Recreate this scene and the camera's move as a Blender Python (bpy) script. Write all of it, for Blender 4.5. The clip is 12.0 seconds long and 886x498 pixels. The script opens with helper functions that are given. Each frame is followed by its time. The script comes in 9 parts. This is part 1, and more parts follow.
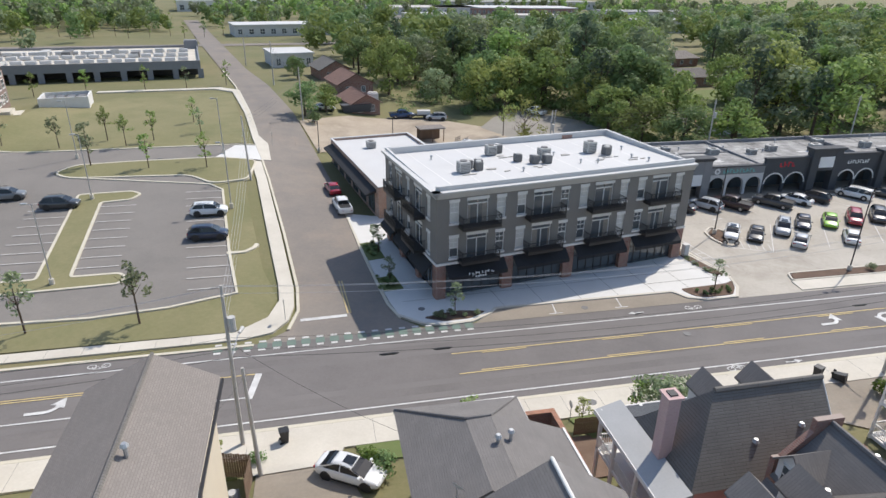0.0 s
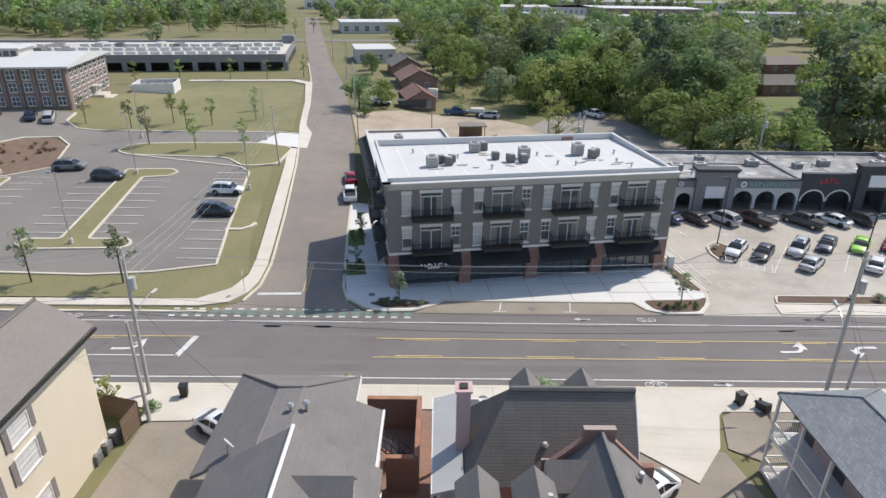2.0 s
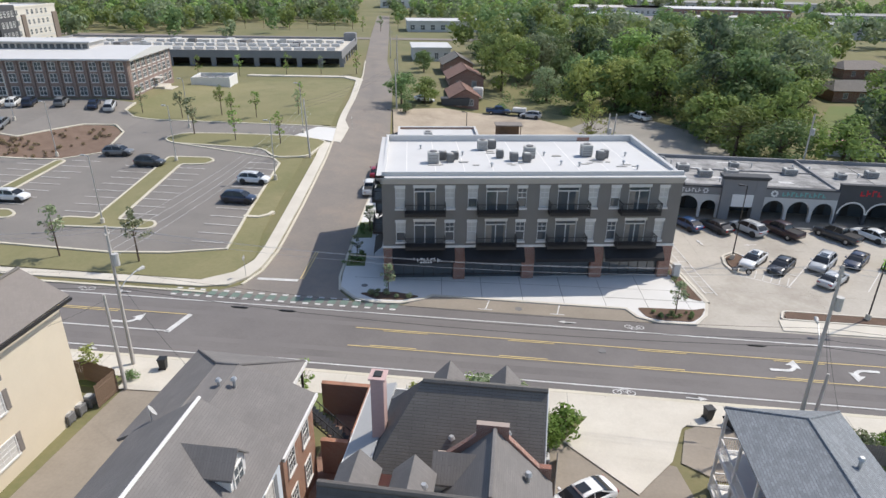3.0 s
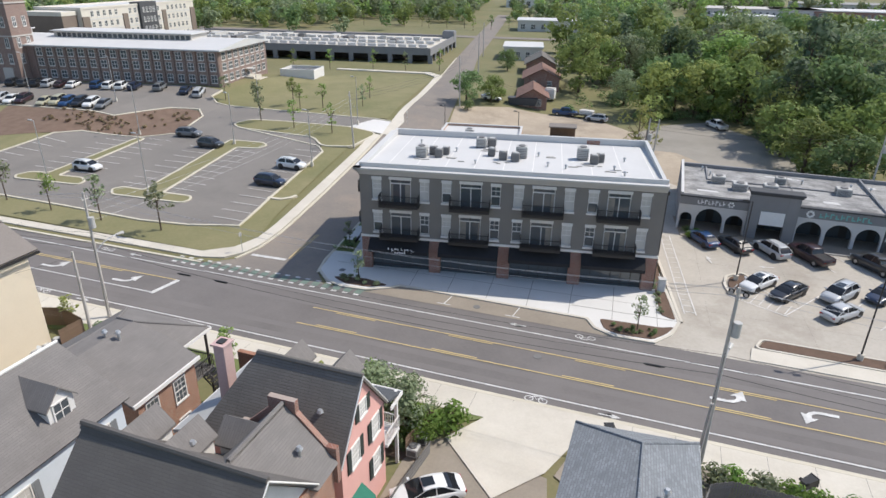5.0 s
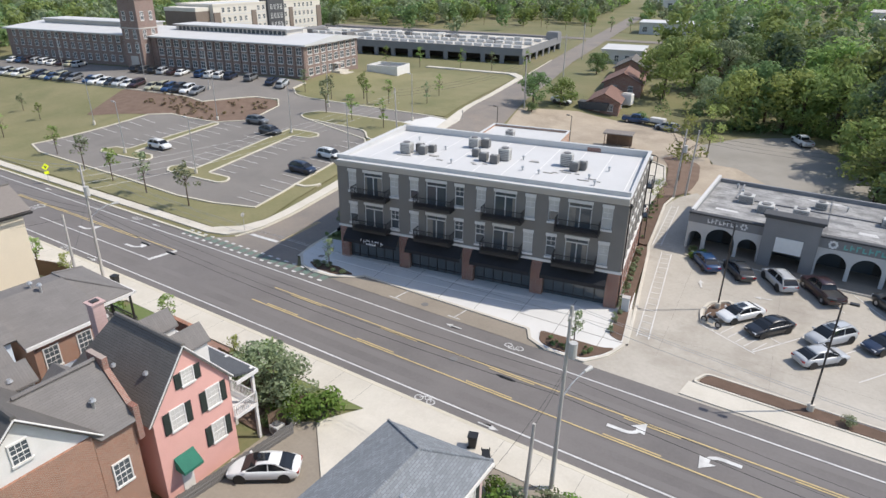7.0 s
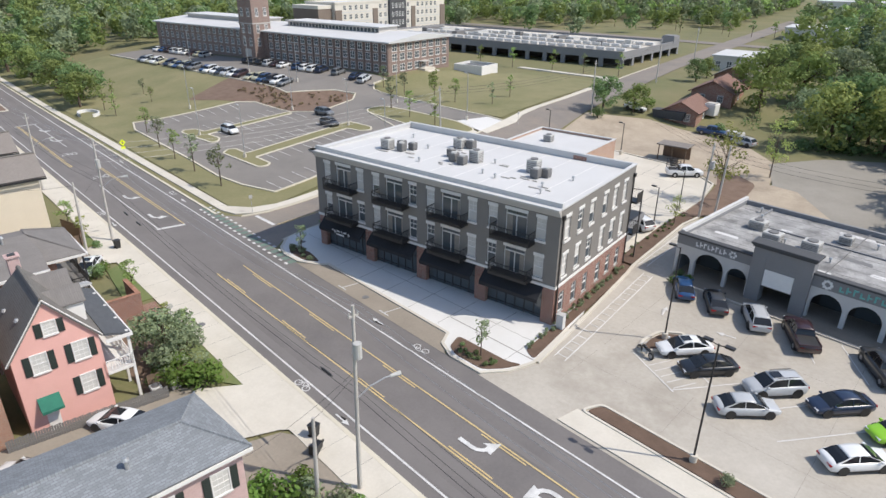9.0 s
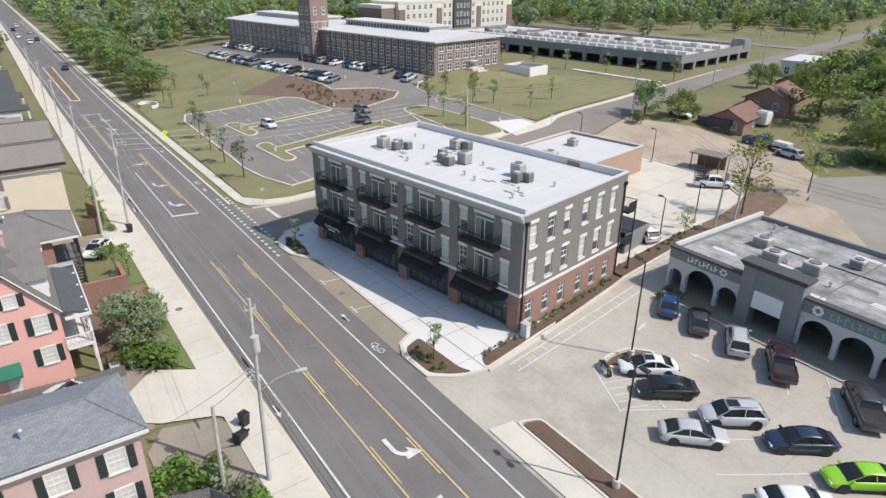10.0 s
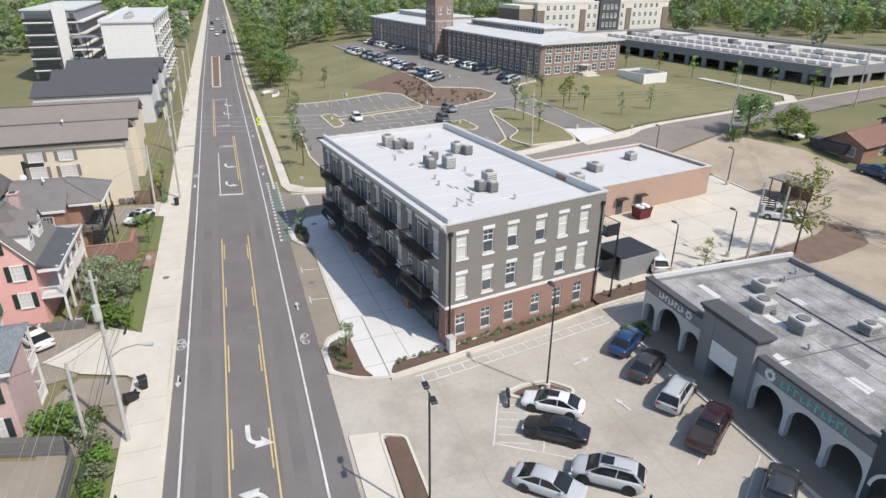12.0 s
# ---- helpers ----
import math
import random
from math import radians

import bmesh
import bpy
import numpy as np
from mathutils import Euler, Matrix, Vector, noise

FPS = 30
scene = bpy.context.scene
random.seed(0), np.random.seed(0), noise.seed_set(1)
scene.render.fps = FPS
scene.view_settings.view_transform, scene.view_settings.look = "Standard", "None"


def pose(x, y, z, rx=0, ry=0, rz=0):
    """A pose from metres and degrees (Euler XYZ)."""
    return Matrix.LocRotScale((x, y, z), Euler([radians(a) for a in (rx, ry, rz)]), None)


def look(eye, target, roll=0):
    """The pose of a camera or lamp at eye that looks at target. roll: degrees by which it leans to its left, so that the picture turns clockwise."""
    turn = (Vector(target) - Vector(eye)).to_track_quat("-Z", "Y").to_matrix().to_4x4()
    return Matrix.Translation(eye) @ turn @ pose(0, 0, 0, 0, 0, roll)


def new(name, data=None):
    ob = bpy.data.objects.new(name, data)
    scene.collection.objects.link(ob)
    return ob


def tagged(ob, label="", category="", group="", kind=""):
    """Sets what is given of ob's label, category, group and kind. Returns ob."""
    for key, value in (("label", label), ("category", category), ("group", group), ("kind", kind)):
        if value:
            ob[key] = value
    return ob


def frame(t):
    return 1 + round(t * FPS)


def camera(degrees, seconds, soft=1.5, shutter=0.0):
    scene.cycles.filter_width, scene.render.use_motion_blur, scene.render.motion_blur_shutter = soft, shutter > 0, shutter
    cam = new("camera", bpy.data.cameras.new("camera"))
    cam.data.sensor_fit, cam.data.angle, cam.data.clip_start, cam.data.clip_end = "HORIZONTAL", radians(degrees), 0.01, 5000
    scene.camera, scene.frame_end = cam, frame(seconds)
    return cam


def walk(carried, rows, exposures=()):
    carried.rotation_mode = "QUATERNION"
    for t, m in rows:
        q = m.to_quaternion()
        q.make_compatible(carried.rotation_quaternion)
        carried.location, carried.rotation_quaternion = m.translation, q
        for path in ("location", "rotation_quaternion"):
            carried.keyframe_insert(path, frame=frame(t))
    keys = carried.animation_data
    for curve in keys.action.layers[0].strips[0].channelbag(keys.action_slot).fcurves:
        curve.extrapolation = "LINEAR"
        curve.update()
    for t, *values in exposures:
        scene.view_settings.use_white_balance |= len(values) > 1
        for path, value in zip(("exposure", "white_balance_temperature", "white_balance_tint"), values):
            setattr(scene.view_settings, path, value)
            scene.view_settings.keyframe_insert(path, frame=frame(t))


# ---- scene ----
cam = camera(70.8, 12.0)
METRES, EYE, TILT, LEAN, TURN = 110.0, 31.13, 0.0, 0.0, -12.2
ROWS = [
    (0.0, 0.0, 0.0, 0.0, 0.32, -23.52, -0.74),
    (0.5, 0.0372, -0.0037, 0.0005, 2.53, -23.56, -0.73),
    (1.0, 0.075, -0.0051, 0.0005, 5.12, -23.59, -0.76),
    (1.5, 0.1145, -0.0045, 0.001, 8.2, -23.64, -0.74),
    (2.0, 0.1536, -0.0003, 0.0011, 12.05, -23.7, -0.72),
    (2.5, 0.1915, 0.0065, 0.0007, 15.84, -23.76, -0.7),
    (3.0, 0.2276, 0.0146, -0.0001, 19.24, -23.8, -0.71),
    (5.0, 0.3641, 0.0684, -0.0005, 31.72, -23.97, -0.65),
    (5.5, 0.3972, 0.0882, -0.0002, 34.87, -24.0, -0.66),
    (6.0, 0.43, 0.1107, -0.0001, 38.1, -24.02, -0.63),
    (6.5, 0.4627, 0.1366, 0.0003, 41.49, -24.06, -0.62),
    (7.0, 0.4949, 0.1655, 0.0003, 45.08, -24.09, -0.61),
    (9.0, 0.6065, 0.3086, 0.0006, 59.4, -24.2, -0.5),
    (9.5, 0.6274, 0.3506, 0.0006, 63.11, -24.22, -0.48),
    (10.0, 0.6443, 0.3927, 0.0006, 67.09, -24.25, -0.46),
    (10.5, 0.6585, 0.4374, 0.0008, 71.33, -24.28, -0.43),
    (11.0, 0.6693, 0.4825, 0.0009, 75.28, -24.3, -0.39),
    (11.5, 0.6765, 0.5281, 0.0011, 79.36, -24.31, -0.38),
    (12.0, 0.6805, 0.5746, 0.0012, 83.65, -24.33, -0.32),
]
walk(cam, [(t, pose(0, 0, EYE, TILT, LEAN, TURN) @ pose(METRES * x, METRES * y, METRES * z, 90 + pitch, roll, yaw)) for t, x, y, z, yaw, pitch, roll in ROWS])

# ---- light ----
SUN_AZ, SUN_EL = 34.5, 52.0
world = bpy.data.worlds.new("sky")
scene.world = world
world.use_nodes = True
wn = world.node_tree
sky = wn.nodes.new("ShaderNodeTexSky")
sky.sky_type, sky.sun_disc = "NISHITA", False
sky.sun_elevation, sky.sun_rotation = radians(SUN_EL), radians(90 - SUN_AZ)
wn.links.new(sky.outputs[0], wn.nodes["Background"].inputs[0])
wn.nodes["Background"].inputs[1].default_value = 0.15
sun = new("sun", bpy.data.lights.new("sun", "SUN"))
sun.data.energy, sun.data.angle, sun.data.color = 3.6, radians(0.6), (1.0, 0.94, 0.855)
sd = Vector((math.cos(radians(SUN_EL)) * math.cos(radians(SUN_AZ)), math.cos(radians(SUN_EL)) * math.sin(radians(SUN_AZ)), math.sin(radians(SUN_EL))))
sun.matrix_world = look(sd * 300, (0, 0, 0))
scene.view_settings.exposure = 0.24

# ---- materials ----


def shade(name, col, col2=None, scale=1.0, fine=12.0, rough=0.8, bump=0.0, metal=0.0, stain=0.0, stain_col=(0.1, 0.09, 0.08), vary=0.0, spec=0.35):
    """Base colour mixed from two tones by broad and fine noise, with optional dark stains, relief and variation from piece to piece."""
    m = bpy.data.materials.new(name)
    m.use_nodes = True
    nt = m.node_tree
    n, l = nt.nodes, nt.links
    b = n["Principled BSDF"]
    b.inputs["Roughness"].default_value, b.inputs["Metallic"].default_value = rough, metal
    b.inputs["Specular IOR Level"].default_value = spec
    co = n.new("ShaderNodeTexCoord")
    if col2 is None:
        col2 = tuple(c * 0.82 for c in col)

    def nz(sc, det, ro=0.6):
        t = n.new("ShaderNodeTexNoise")
        t.inputs["Scale"].default_value, t.inputs["Detail"].default_value, t.inputs["Roughness"].default_value = sc, det, ro
        l.new(co.outputs["Object"], t.inputs["Vector"])
        return t.outputs[0]

    broad, small = nz(scale, 4), nz(fine, 3, 0.7)
    add = n.new("ShaderNodeMath")
    add.operation = "MULTIPLY_ADD"
    l.new(broad, add.inputs[0])
    add.inputs[1].default_value = 0.65
    half = n.new("ShaderNodeMath")
    half.operation = "MULTIPLY"
    l.new(small, half.inputs[0])
    half.inputs[1].default_value = 0.35
    l.new(half.outputs[0], add.inputs[2])
    ramp = n.new("ShaderNodeMapRange")
    ramp.inputs[1].default_value, ramp.inputs[2].default_value = 0.33, 0.67
    l.new(add.outputs[0], ramp.inputs[0])
    mix = n.new("ShaderNodeMix")
    mix.data_type = "RGBA"
    l.new(ramp.outputs[0], mix.inputs[0])
    mix.inputs[6].default_value, mix.inputs[7].default_value = (*col, 1), (*col2, 1)
    out = mix.outputs[2]
    if stain:
        st = nz(scale * 0.37 + 0.05, 6, 0.7)
        r2 = n.new("ShaderNodeMapRange")
        r2.inputs[1].default_value, r2.inputs[2].default_value, r2.inputs[4].default_value = 0.52, 0.72, stain
        l.new(st, r2.inputs[0])
        m2 = n.new("ShaderNodeMix")
        m2.data_type = "RGBA"
        l.new(r2.outputs[0], m2.inputs[0])
        l.new(out, m2.inputs[6])
        m2.inputs[7].default_value = (*stain_col, 1)
        out = m2.outputs[2]
    if vary:
        info = n.new("ShaderNodeObjectInfo")
        hsv = n.new("ShaderNodeHueSaturation")
        mr = n.new("ShaderNodeMapRange")
        mr.inputs[3].default_value, mr.inputs[4].default_value = 1 - vary, 1 + vary
        l.new(info.outputs["Random"], mr.inputs[0])
        l.new(mr.outputs[0], hsv.inputs["Value"])
        mh = n.new("ShaderNodeMapRange")
        mh.inputs[3].default_value, mh.inputs[4].default_value = 0.5 - vary * 0.06, 0.5 + vary * 0.06
        l.new(info.outputs["Random"], mh.inputs[0])
        l.new(mh.outputs[0], hsv.inputs["Hue"])
        l.new(out, hsv.inputs["Color"])
        out = hsv.outputs[0]
    l.new(out, b.inputs["Base Color"])
    if bump:
        bp = n.new("ShaderNodeBump")
        bp.inputs["Strength"].default_value, bp.inputs["Distance"].default_value = 0.6, bump
        l.new(small, bp.inputs["Height"])
        l.new(bp.outputs[0], b.inputs["Normal"])
    return m


def brickish(name, c1, c2, mortar, w=0.21, h=0.075, gap=0.012, rough=0.85, offset=0.5, vertical=True, streak=0.15):
    """Courses of small units on a wall or roof; too fine to tell apart from the air."""
    m = shade(name, c1, c2, 0.6, 9, rough)
    nt = m.node_tree
    n, l = nt.nodes, nt.links
    b = n["Principled BSDF"]
    base = b.inputs["Base Color"].links[0].from_socket
    co = n.new("ShaderNodeTexCoord")
    sep, com = n.new("ShaderNodeSeparateXYZ"), n.new("ShaderNodeCombineXYZ")
    l.new(co.outputs["Object"], sep.inputs[0])
    ad = n.new("ShaderNodeMath")
    ad.operation = "ADD"
    l.new(sep.outputs[0], ad.inputs[0])
    l.new(sep.outputs[1], ad.inputs[1])
    l.new(ad.outputs[0] if vertical else sep.outputs[0], com.inputs[0])
    l.new(sep.outputs[2] if vertical else sep.outputs[1], com.inputs[1])
    t = n.new("ShaderNodeTexBrick")
    t.inputs["Scale"].default_value = 1.0
    t.inputs["Brick Width"].default_value, t.inputs["Row Height"].default_value, t.inputs["Mortar Size"].default_value = w, h, gap
    t.inputs["Mortar"].default_value = (*mortar, 1)
    t.offset = offset
    l.new(com.outputs[0], t.inputs["Vector"])
    l.new(base, t.inputs["Color1"])
    hs = n.new("ShaderNodeHueSaturation")
    hs.inputs["Value"].default_value = 1 - streak * 2
    l.new(base, hs.inputs["Color"])
    l.new(hs.outputs[0], t.inputs["Color2"])
    l.new(t.outputs[0], b.inputs["Base Color"])
    bp = n.new("ShaderNodeBump")
    bp.inputs["Distance"].default_value, bp.inputs["Strength"].default_value, bp.invert = 0.01, 0.6, True
    l.new(t.outputs[1], bp.inputs["Height"])
    l.new(bp.outputs[0], b.inputs["Normal"])
    return m


def gloss(name, col, rough=0.25, metal=0.0, coat=0.0):
    m = shade(name, col, tuple(c * 0.93 for c in col), 1.5, 30, rough, 0, metal, spec=0.5)
    m.node_tree.nodes["Principled BSDF"].inputs["Coat Weight"].default_value = coat
    return m


def leafy(name, c1, c2, vary=0.25):
    m = shade(name, c1, c2, 0.9, 6, 0.7, vary=vary, spec=0.25)
    b = m.node_tree.nodes["Principled BSDF"]
    n, l = m.node_tree.nodes, m.node_tree.links
    tr = n.new("ShaderNodeBsdfTranslucent")
    l.new(b.inputs["Base Color"].links[0].from_socket, tr.inputs[0])
    mx = n.new("ShaderNodeMixShader")
    mx.inputs[0].default_value = 0.4
    l.new(b.outputs[0], mx.inputs[1])
    l.new(tr.outputs[0], mx.inputs[2])
    l.new(mx.outputs[0], n["Material Output"].inputs[0])
    return m


M = {}
M["asphalt"] = shade("asphalt", (0.145, 0.132, 0.126), (0.190, 0.174, 0.165), 0.16, 5, 0.9, 0.004, stain=0.35, stain_col=(0.108, 0.102, 0.101))
M["lane"] = shade("worn_lane_asphalt", (0.192, 0.176, 0.167), (0.162, 0.149, 0.142), 0.2, 6, 0.9, 0.004)
M["asphalt_lot"] = shade("lot_asphalt", (0.188, 0.172, 0.156), (0.236, 0.215, 0.193), 0.12, 4, 0.92, 0.004, stain=0.4, stain_col=(0.135, 0.125, 0.115))
M["asphalt_old"] = shade("old_side_street_asphalt", (0.26, 0.225, 0.19), (0.19, 0.17, 0.155), 0.15, 3, 0.93, 0.006, stain=0.45, stain_col=(0.33, 0.26, 0.20))
M["patch"] = shade("asphalt_patch", (0.09, 0.088, 0.09), None, 0.5, 6, 0.9)
M["concrete"] = shade("pale_concrete", (0.62, 0.575, 0.495), (0.51, 0.468, 0.395), 0.25, 6, 0.9, 0.003, stain=0.35, stain_col=(0.42, 0.375, 0.31))
M["concrete_new"] = shade("new_concrete", (0.66, 0.645, 0.62), (0.585, 0.57, 0.54), 0.2, 6, 0.88, 0.002)
M["concrete_lot"] = shade("worn_concrete_lot", (0.485, 0.445, 0.385), (0.36, 0.325, 0.275), 0.13, 3, 0.92, 0.004, stain=0.8, stain_col=(0.285, 0.25, 0.205))
M["concrete_old"] = shade("brown_old_drive", (0.32, 0.275, 0.222), (0.235, 0.203, 0.164), 0.22, 4, 0.93, 0.005, stain=0.5, stain_col=(0.19, 0.165, 0.13))
M["kerb"] = shade("warm_kerb_concrete", (0.62, 0.57, 0.465), (0.52, 0.475, 0.375), 0.4, 6, 0.9, 0.003)
M["porch_roof"] = shade("pale_grey_porch_roof", (0.43, 0.43, 0.425), (0.37, 0.37, 0.365), 0.5, 8, 0.7)
M["hotel_tan"] = shade("hotel_cream_panels", (0.66, 0.62, 0.55), (0.60, 0.56, 0.49), 0.3, 6, 0.85)
M["hotel_brown"] = shade("hotel_brown_brick", (0.22, 0.175, 0.145), (0.18, 0.145, 0.12), 0.3, 6, 0.85)
M["joint"] = shade("joint_line", (0.25, 0.235, 0.21), None, 2, 9, 0.95)
M["paint_white"] = shade("white_road_paint", (0.70, 0.69, 0.665), (0.44, 0.43, 0.415), 1.3, 14, 0.8)
M["paint_dull"] = shade("faded_white_road_paint", (0.68, 0.66, 0.63), (0.5, 0.485, 0.46), 0.9, 9, 0.85)
M["paint_yellow"] = shade("yellow_road_paint", (0.66, 0.51, 0.235), (0.46, 0.36, 0.19), 1.2, 12, 0.8)
M["paint_green"] = shade("green_road_paint", (0.17, 0.235, 0.19), (0.14, 0.18, 0.155), 1.2, 12, 0.85)
M["grass"] = shade("rough_grass", (0.135, 0.145, 0.062), (0.215, 0.185, 0.098), 0.05, 2.2, 0.95, 0.03, stain=0.35, stain_col=(0.25, 0.205, 0.125))
M["lawn"] = shade("mown_lawn", (0.172, 0.168, 0.078), (0.250, 0.222, 0.120), 0.09, 2.4, 0.95, 0.02, stain=0.5, stain_col=(0.115, 0.132, 0.054))
M["lawn_green"] = shade("green_lawn", (0.12, 0.165, 0.055), (0.17, 0.185, 0.075), 0.12, 2.5, 0.95, 0.02)
M["mulch"] = shade("brown_mulch", (0.145, 0.096, 0.070), (0.210, 0.148, 0.110), 0.7, 8, 0.97, 0.02)
M["mulch_dark"] = shade("dark_mulch", (0.105, 0.070, 0.050), (0.155, 0.102, 0.074), 0.9, 9, 0.97, 0.02)
M["dirt"] = shade("bare_tan_dirt", (0.46, 0.385, 0.295), (0.31, 0.255, 0.195), 0.16, 3, 0.97, 0.03, stain=0.75, stain_col=(0.215, 0.175, 0.135))
M["gravel"] = shade("grey_gravel_lot", (0.325, 0.298, 0.258), (0.24, 0.222, 0.192), 0.1, 4, 0.95, 0.01, stain=0.45, stain_col=(0.195, 0.182, 0.16))
M["stucco"] = shade("grey_stucco", (0.225, 0.208, 0.188), (0.20, 0.185, 0.168), 0.5, 14, 0.9, 0.002)
M["brick"] = brickish("red_brown_brick", (0.36, 0.165, 0.115), (0.27, 0.125, 0.095), (0.36, 0.29, 0.25))
M["brick_mill"] = brickish("mill_brick", (0.33, 0.22, 0.185), (0.26, 0.175, 0.15), (0.28, 0.24, 0.21), 0.25, 0.09)
M["brick_orange"] = brickish("orange_brick", (0.42, 0.20, 0.125), (0.34, 0.165, 0.105), (0.40, 0.32, 0.26))
M["brick_rear"] = brickish("tan_red_brick", (0.50, 0.30, 0.21), (0.42, 0.25, 0.18), (0.48, 0.40, 0.34))
M["brick_pave"] = brickish("brick_paving", (0.36, 0.20, 0.145), (0.27, 0.155, 0.115), (0.27, 0.21, 0.17), 0.22, 0.11, 0.012, 0.9, 0.5, False)
M["white_trim"] = shade("white_trim", (0.74, 0.72, 0.69), (0.66, 0.64, 0.61), 1.1, 12, 0.6)
M["cornice"] = shade("cornice_stucco", (0.50, 0.47, 0.435), (0.45, 0.425, 0.39), 0.8, 12, 0.85)
M["tpo"] = shade("white_roof_membrane", (0.575, 0.568, 0.558), (0.525, 0.518, 0.508), 0.22, 4, 0.75, stain=0.25, stain_col=(0.48, 0.47, 0.455))
M["dark_metal"] = gloss("dark_bronze_metal", (0.035, 0.033, 0.033), 0.45, 0.2)
M["awning"] = shade("black_awning_canvas", (0.018, 0.018, 0.02), (0.026, 0.026, 0.029), 1.5, 30, 0.75)
M["glass"] = gloss("window_glass", (0.085, 0.10, 0.11), 0.06)
M["glass"].node_tree.nodes["Principled BSDF"].inputs["Specular IOR Level"].default_value = 0.8
M["blind"] = shade("window_blind", (0.60, 0.58, 0.54), (0.52, 0.50, 0.465), 1, 20, 0.7)
M["curtain"] = shade("dim_curtain", (0.34, 0.30, 0.25), (0.22, 0.195, 0.17), 2.5, 8, 0.85)
M["roof_grey"] = brickish("grey_brown_shingle", (0.168, 0.157, 0.150), (0.225, 0.209, 0.198), (0.155, 0.145, 0.138), 0.9, 0.145, 0.012, 0.95, 0.5, False, 0.04)
M["roof_brown"] = brickish("brown_shingle", (0.225, 0.20, 0.182), (0.265, 0.236, 0.214), (0.195, 0.17, 0.15), 0.26, 0.13, 0.014, 0.95, 0.5, False, 0.05)
M["roof_dark"] = brickish("charcoal_shingle", (0.158, 0.146, 0.132), (0.208, 0.192, 0.173), (0.12, 0.11, 0.098), 1.4, 0.17, 0.016, 0.95, 0.5, False, 0.04)
M["roof_blue"] = brickish("blue_grey_shingle", (0.215, 0.23, 0.245), (0.27, 0.287, 0.303), (0.155, 0.165, 0.175), 0.33, 0.16, 0.014, 0.95, 0.5, False, 0.12)
M["roof_umber"] = brickish("umber_shingle", (0.112, 0.103, 0.097), (0.142, 0.131, 0.123), (0.10, 0.092, 0.086), 0.9, 0.15, 0.01, 0.95, 0.5, False, 0.03)
M["slate"] = brickish("dark_slate_shingle", (0.085, 0.09, 0.10), (0.115, 0.12, 0.13), (0.07, 0.074, 0.08), 0.4, 0.16, 0.012, 0.9, 0.5, False, 0.06)
M["roof_red"] = brickish("red_brown_shingle", (0.275, 0.165, 0.130), (0.225, 0.135, 0.108), (0.15, 0.095, 0.08), 0.4, 0.25, 0.02, 0.95, 0.5, False, 0.08)
M["pink"] = shade("pink_stucco", (0.74, 0.415, 0.365), (0.68, 0.375, 0.325), 0.5, 10, 0.9, 0.002)
M["pink_brick"] = brickish("painted_pink_brick", (0.61, 0.42, 0.395), (0.53, 0.36, 0.335), (0.55, 0.42, 0.39), streak=0.06)
M["cream"] = shade("cream_stucco", (0.70, 0.61, 0.47), (0.65, 0.565, 0.435), 0.4, 9, 0.9, 0.002)
M["pale_blue"] = shade("pale_blue_boards", (0.66, 0.72, 0.78), (0.60, 0.66, 0.72), 0.4, 9, 0.9, 0.002)
M["wood"] = shade("weathered_fence_wood", (0.22, 0.15, 0.10), (0.155, 0.105, 0.075), 1.2, 10, 0.9)
M["wood_red"] = shade("red_brown_deck_wood", (0.33, 0.13, 0.085), (0.25, 0.10, 0.07), 1.0, 10, 0.85)
M["wood_grey"] = shade("grey_fence_wood", (0.20, 0.19, 0.18), (0.14, 0.135, 0.128), 1.0, 9, 0.9)
M["pole_wood"] = shade("silvery_pole_wood", (0.52, 0.49, 0.45), (0.40, 0.375, 0.345), 1.5, 14, 0.9)
M["steel"] = gloss("galvanised_steel", (0.48, 0.48, 0.48), 0.45, 0.6)
M["hvac"] = shade("hvac_grey_metal", (0.52, 0.51, 0.485), (0.44, 0.43, 0.41), 1.5, 14, 0.6, metal=0.1)
M["hvac_dark"] = shade("hvac_grille", (0.2, 0.195, 0.19), (0.14, 0.137, 0.134), 6, 40, 0.6)
M["cable"] = gloss("black_cable", (0.03, 0.03, 0.032), 0.6)
M["shutter"] = shade("dark_green_shutter", (0.035, 0.045, 0.04), (0.026, 0.034, 0.03), 2, 20, 0.6)
M["green_awning"] = shade("green_awning_canvas", (0.03, 0.17, 0.115), (0.022, 0.13, 0.09), 2, 20, 0.8)
M["mall_roof"] = shade("weathered_flat_roof", (0.44, 0.43, 0.415), (0.155, 0.152, 0.148), 0.5, 5, 0.9, 0.004, stain=0.9, stain_col=(0.095, 0.092, 0.09))
M["mall_grey"] = shade("mall_grey_stucco", (0.25, 0.25, 0.255), (0.22, 0.22, 0.226), 0.4, 8, 0.9)
M["mall_dark"] = shade("mall_charcoal_stucco", (0.085, 0.087, 0.092), (0.072, 0.074, 0.079), 0.5, 8, 0.85)
M["mall_light"] = shade("mall_light_grey_stucco", (0.60, 0.59, 0.575), (0.54, 0.53, 0.52), 0.4, 8, 0.9)
# near-black colour stands in for shade inside shops, open bays and other hollows
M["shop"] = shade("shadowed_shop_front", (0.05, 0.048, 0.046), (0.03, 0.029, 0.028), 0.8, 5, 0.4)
M["sign_white"] = shade("sign_white", (0.8, 0.8, 0.79), (0.74, 0.74, 0.73), 2, 20, 0.5)
M["sign_teal"] = shade("sign_teal", (0.18, 0.47, 0.43), (0.15, 0.42, 0.38), 2, 20, 0.5)
M["sign_red"] = shade("sign_red", (0.55, 0.03, 0.05), (0.48, 0.03, 0.04), 2, 20, 0.5)
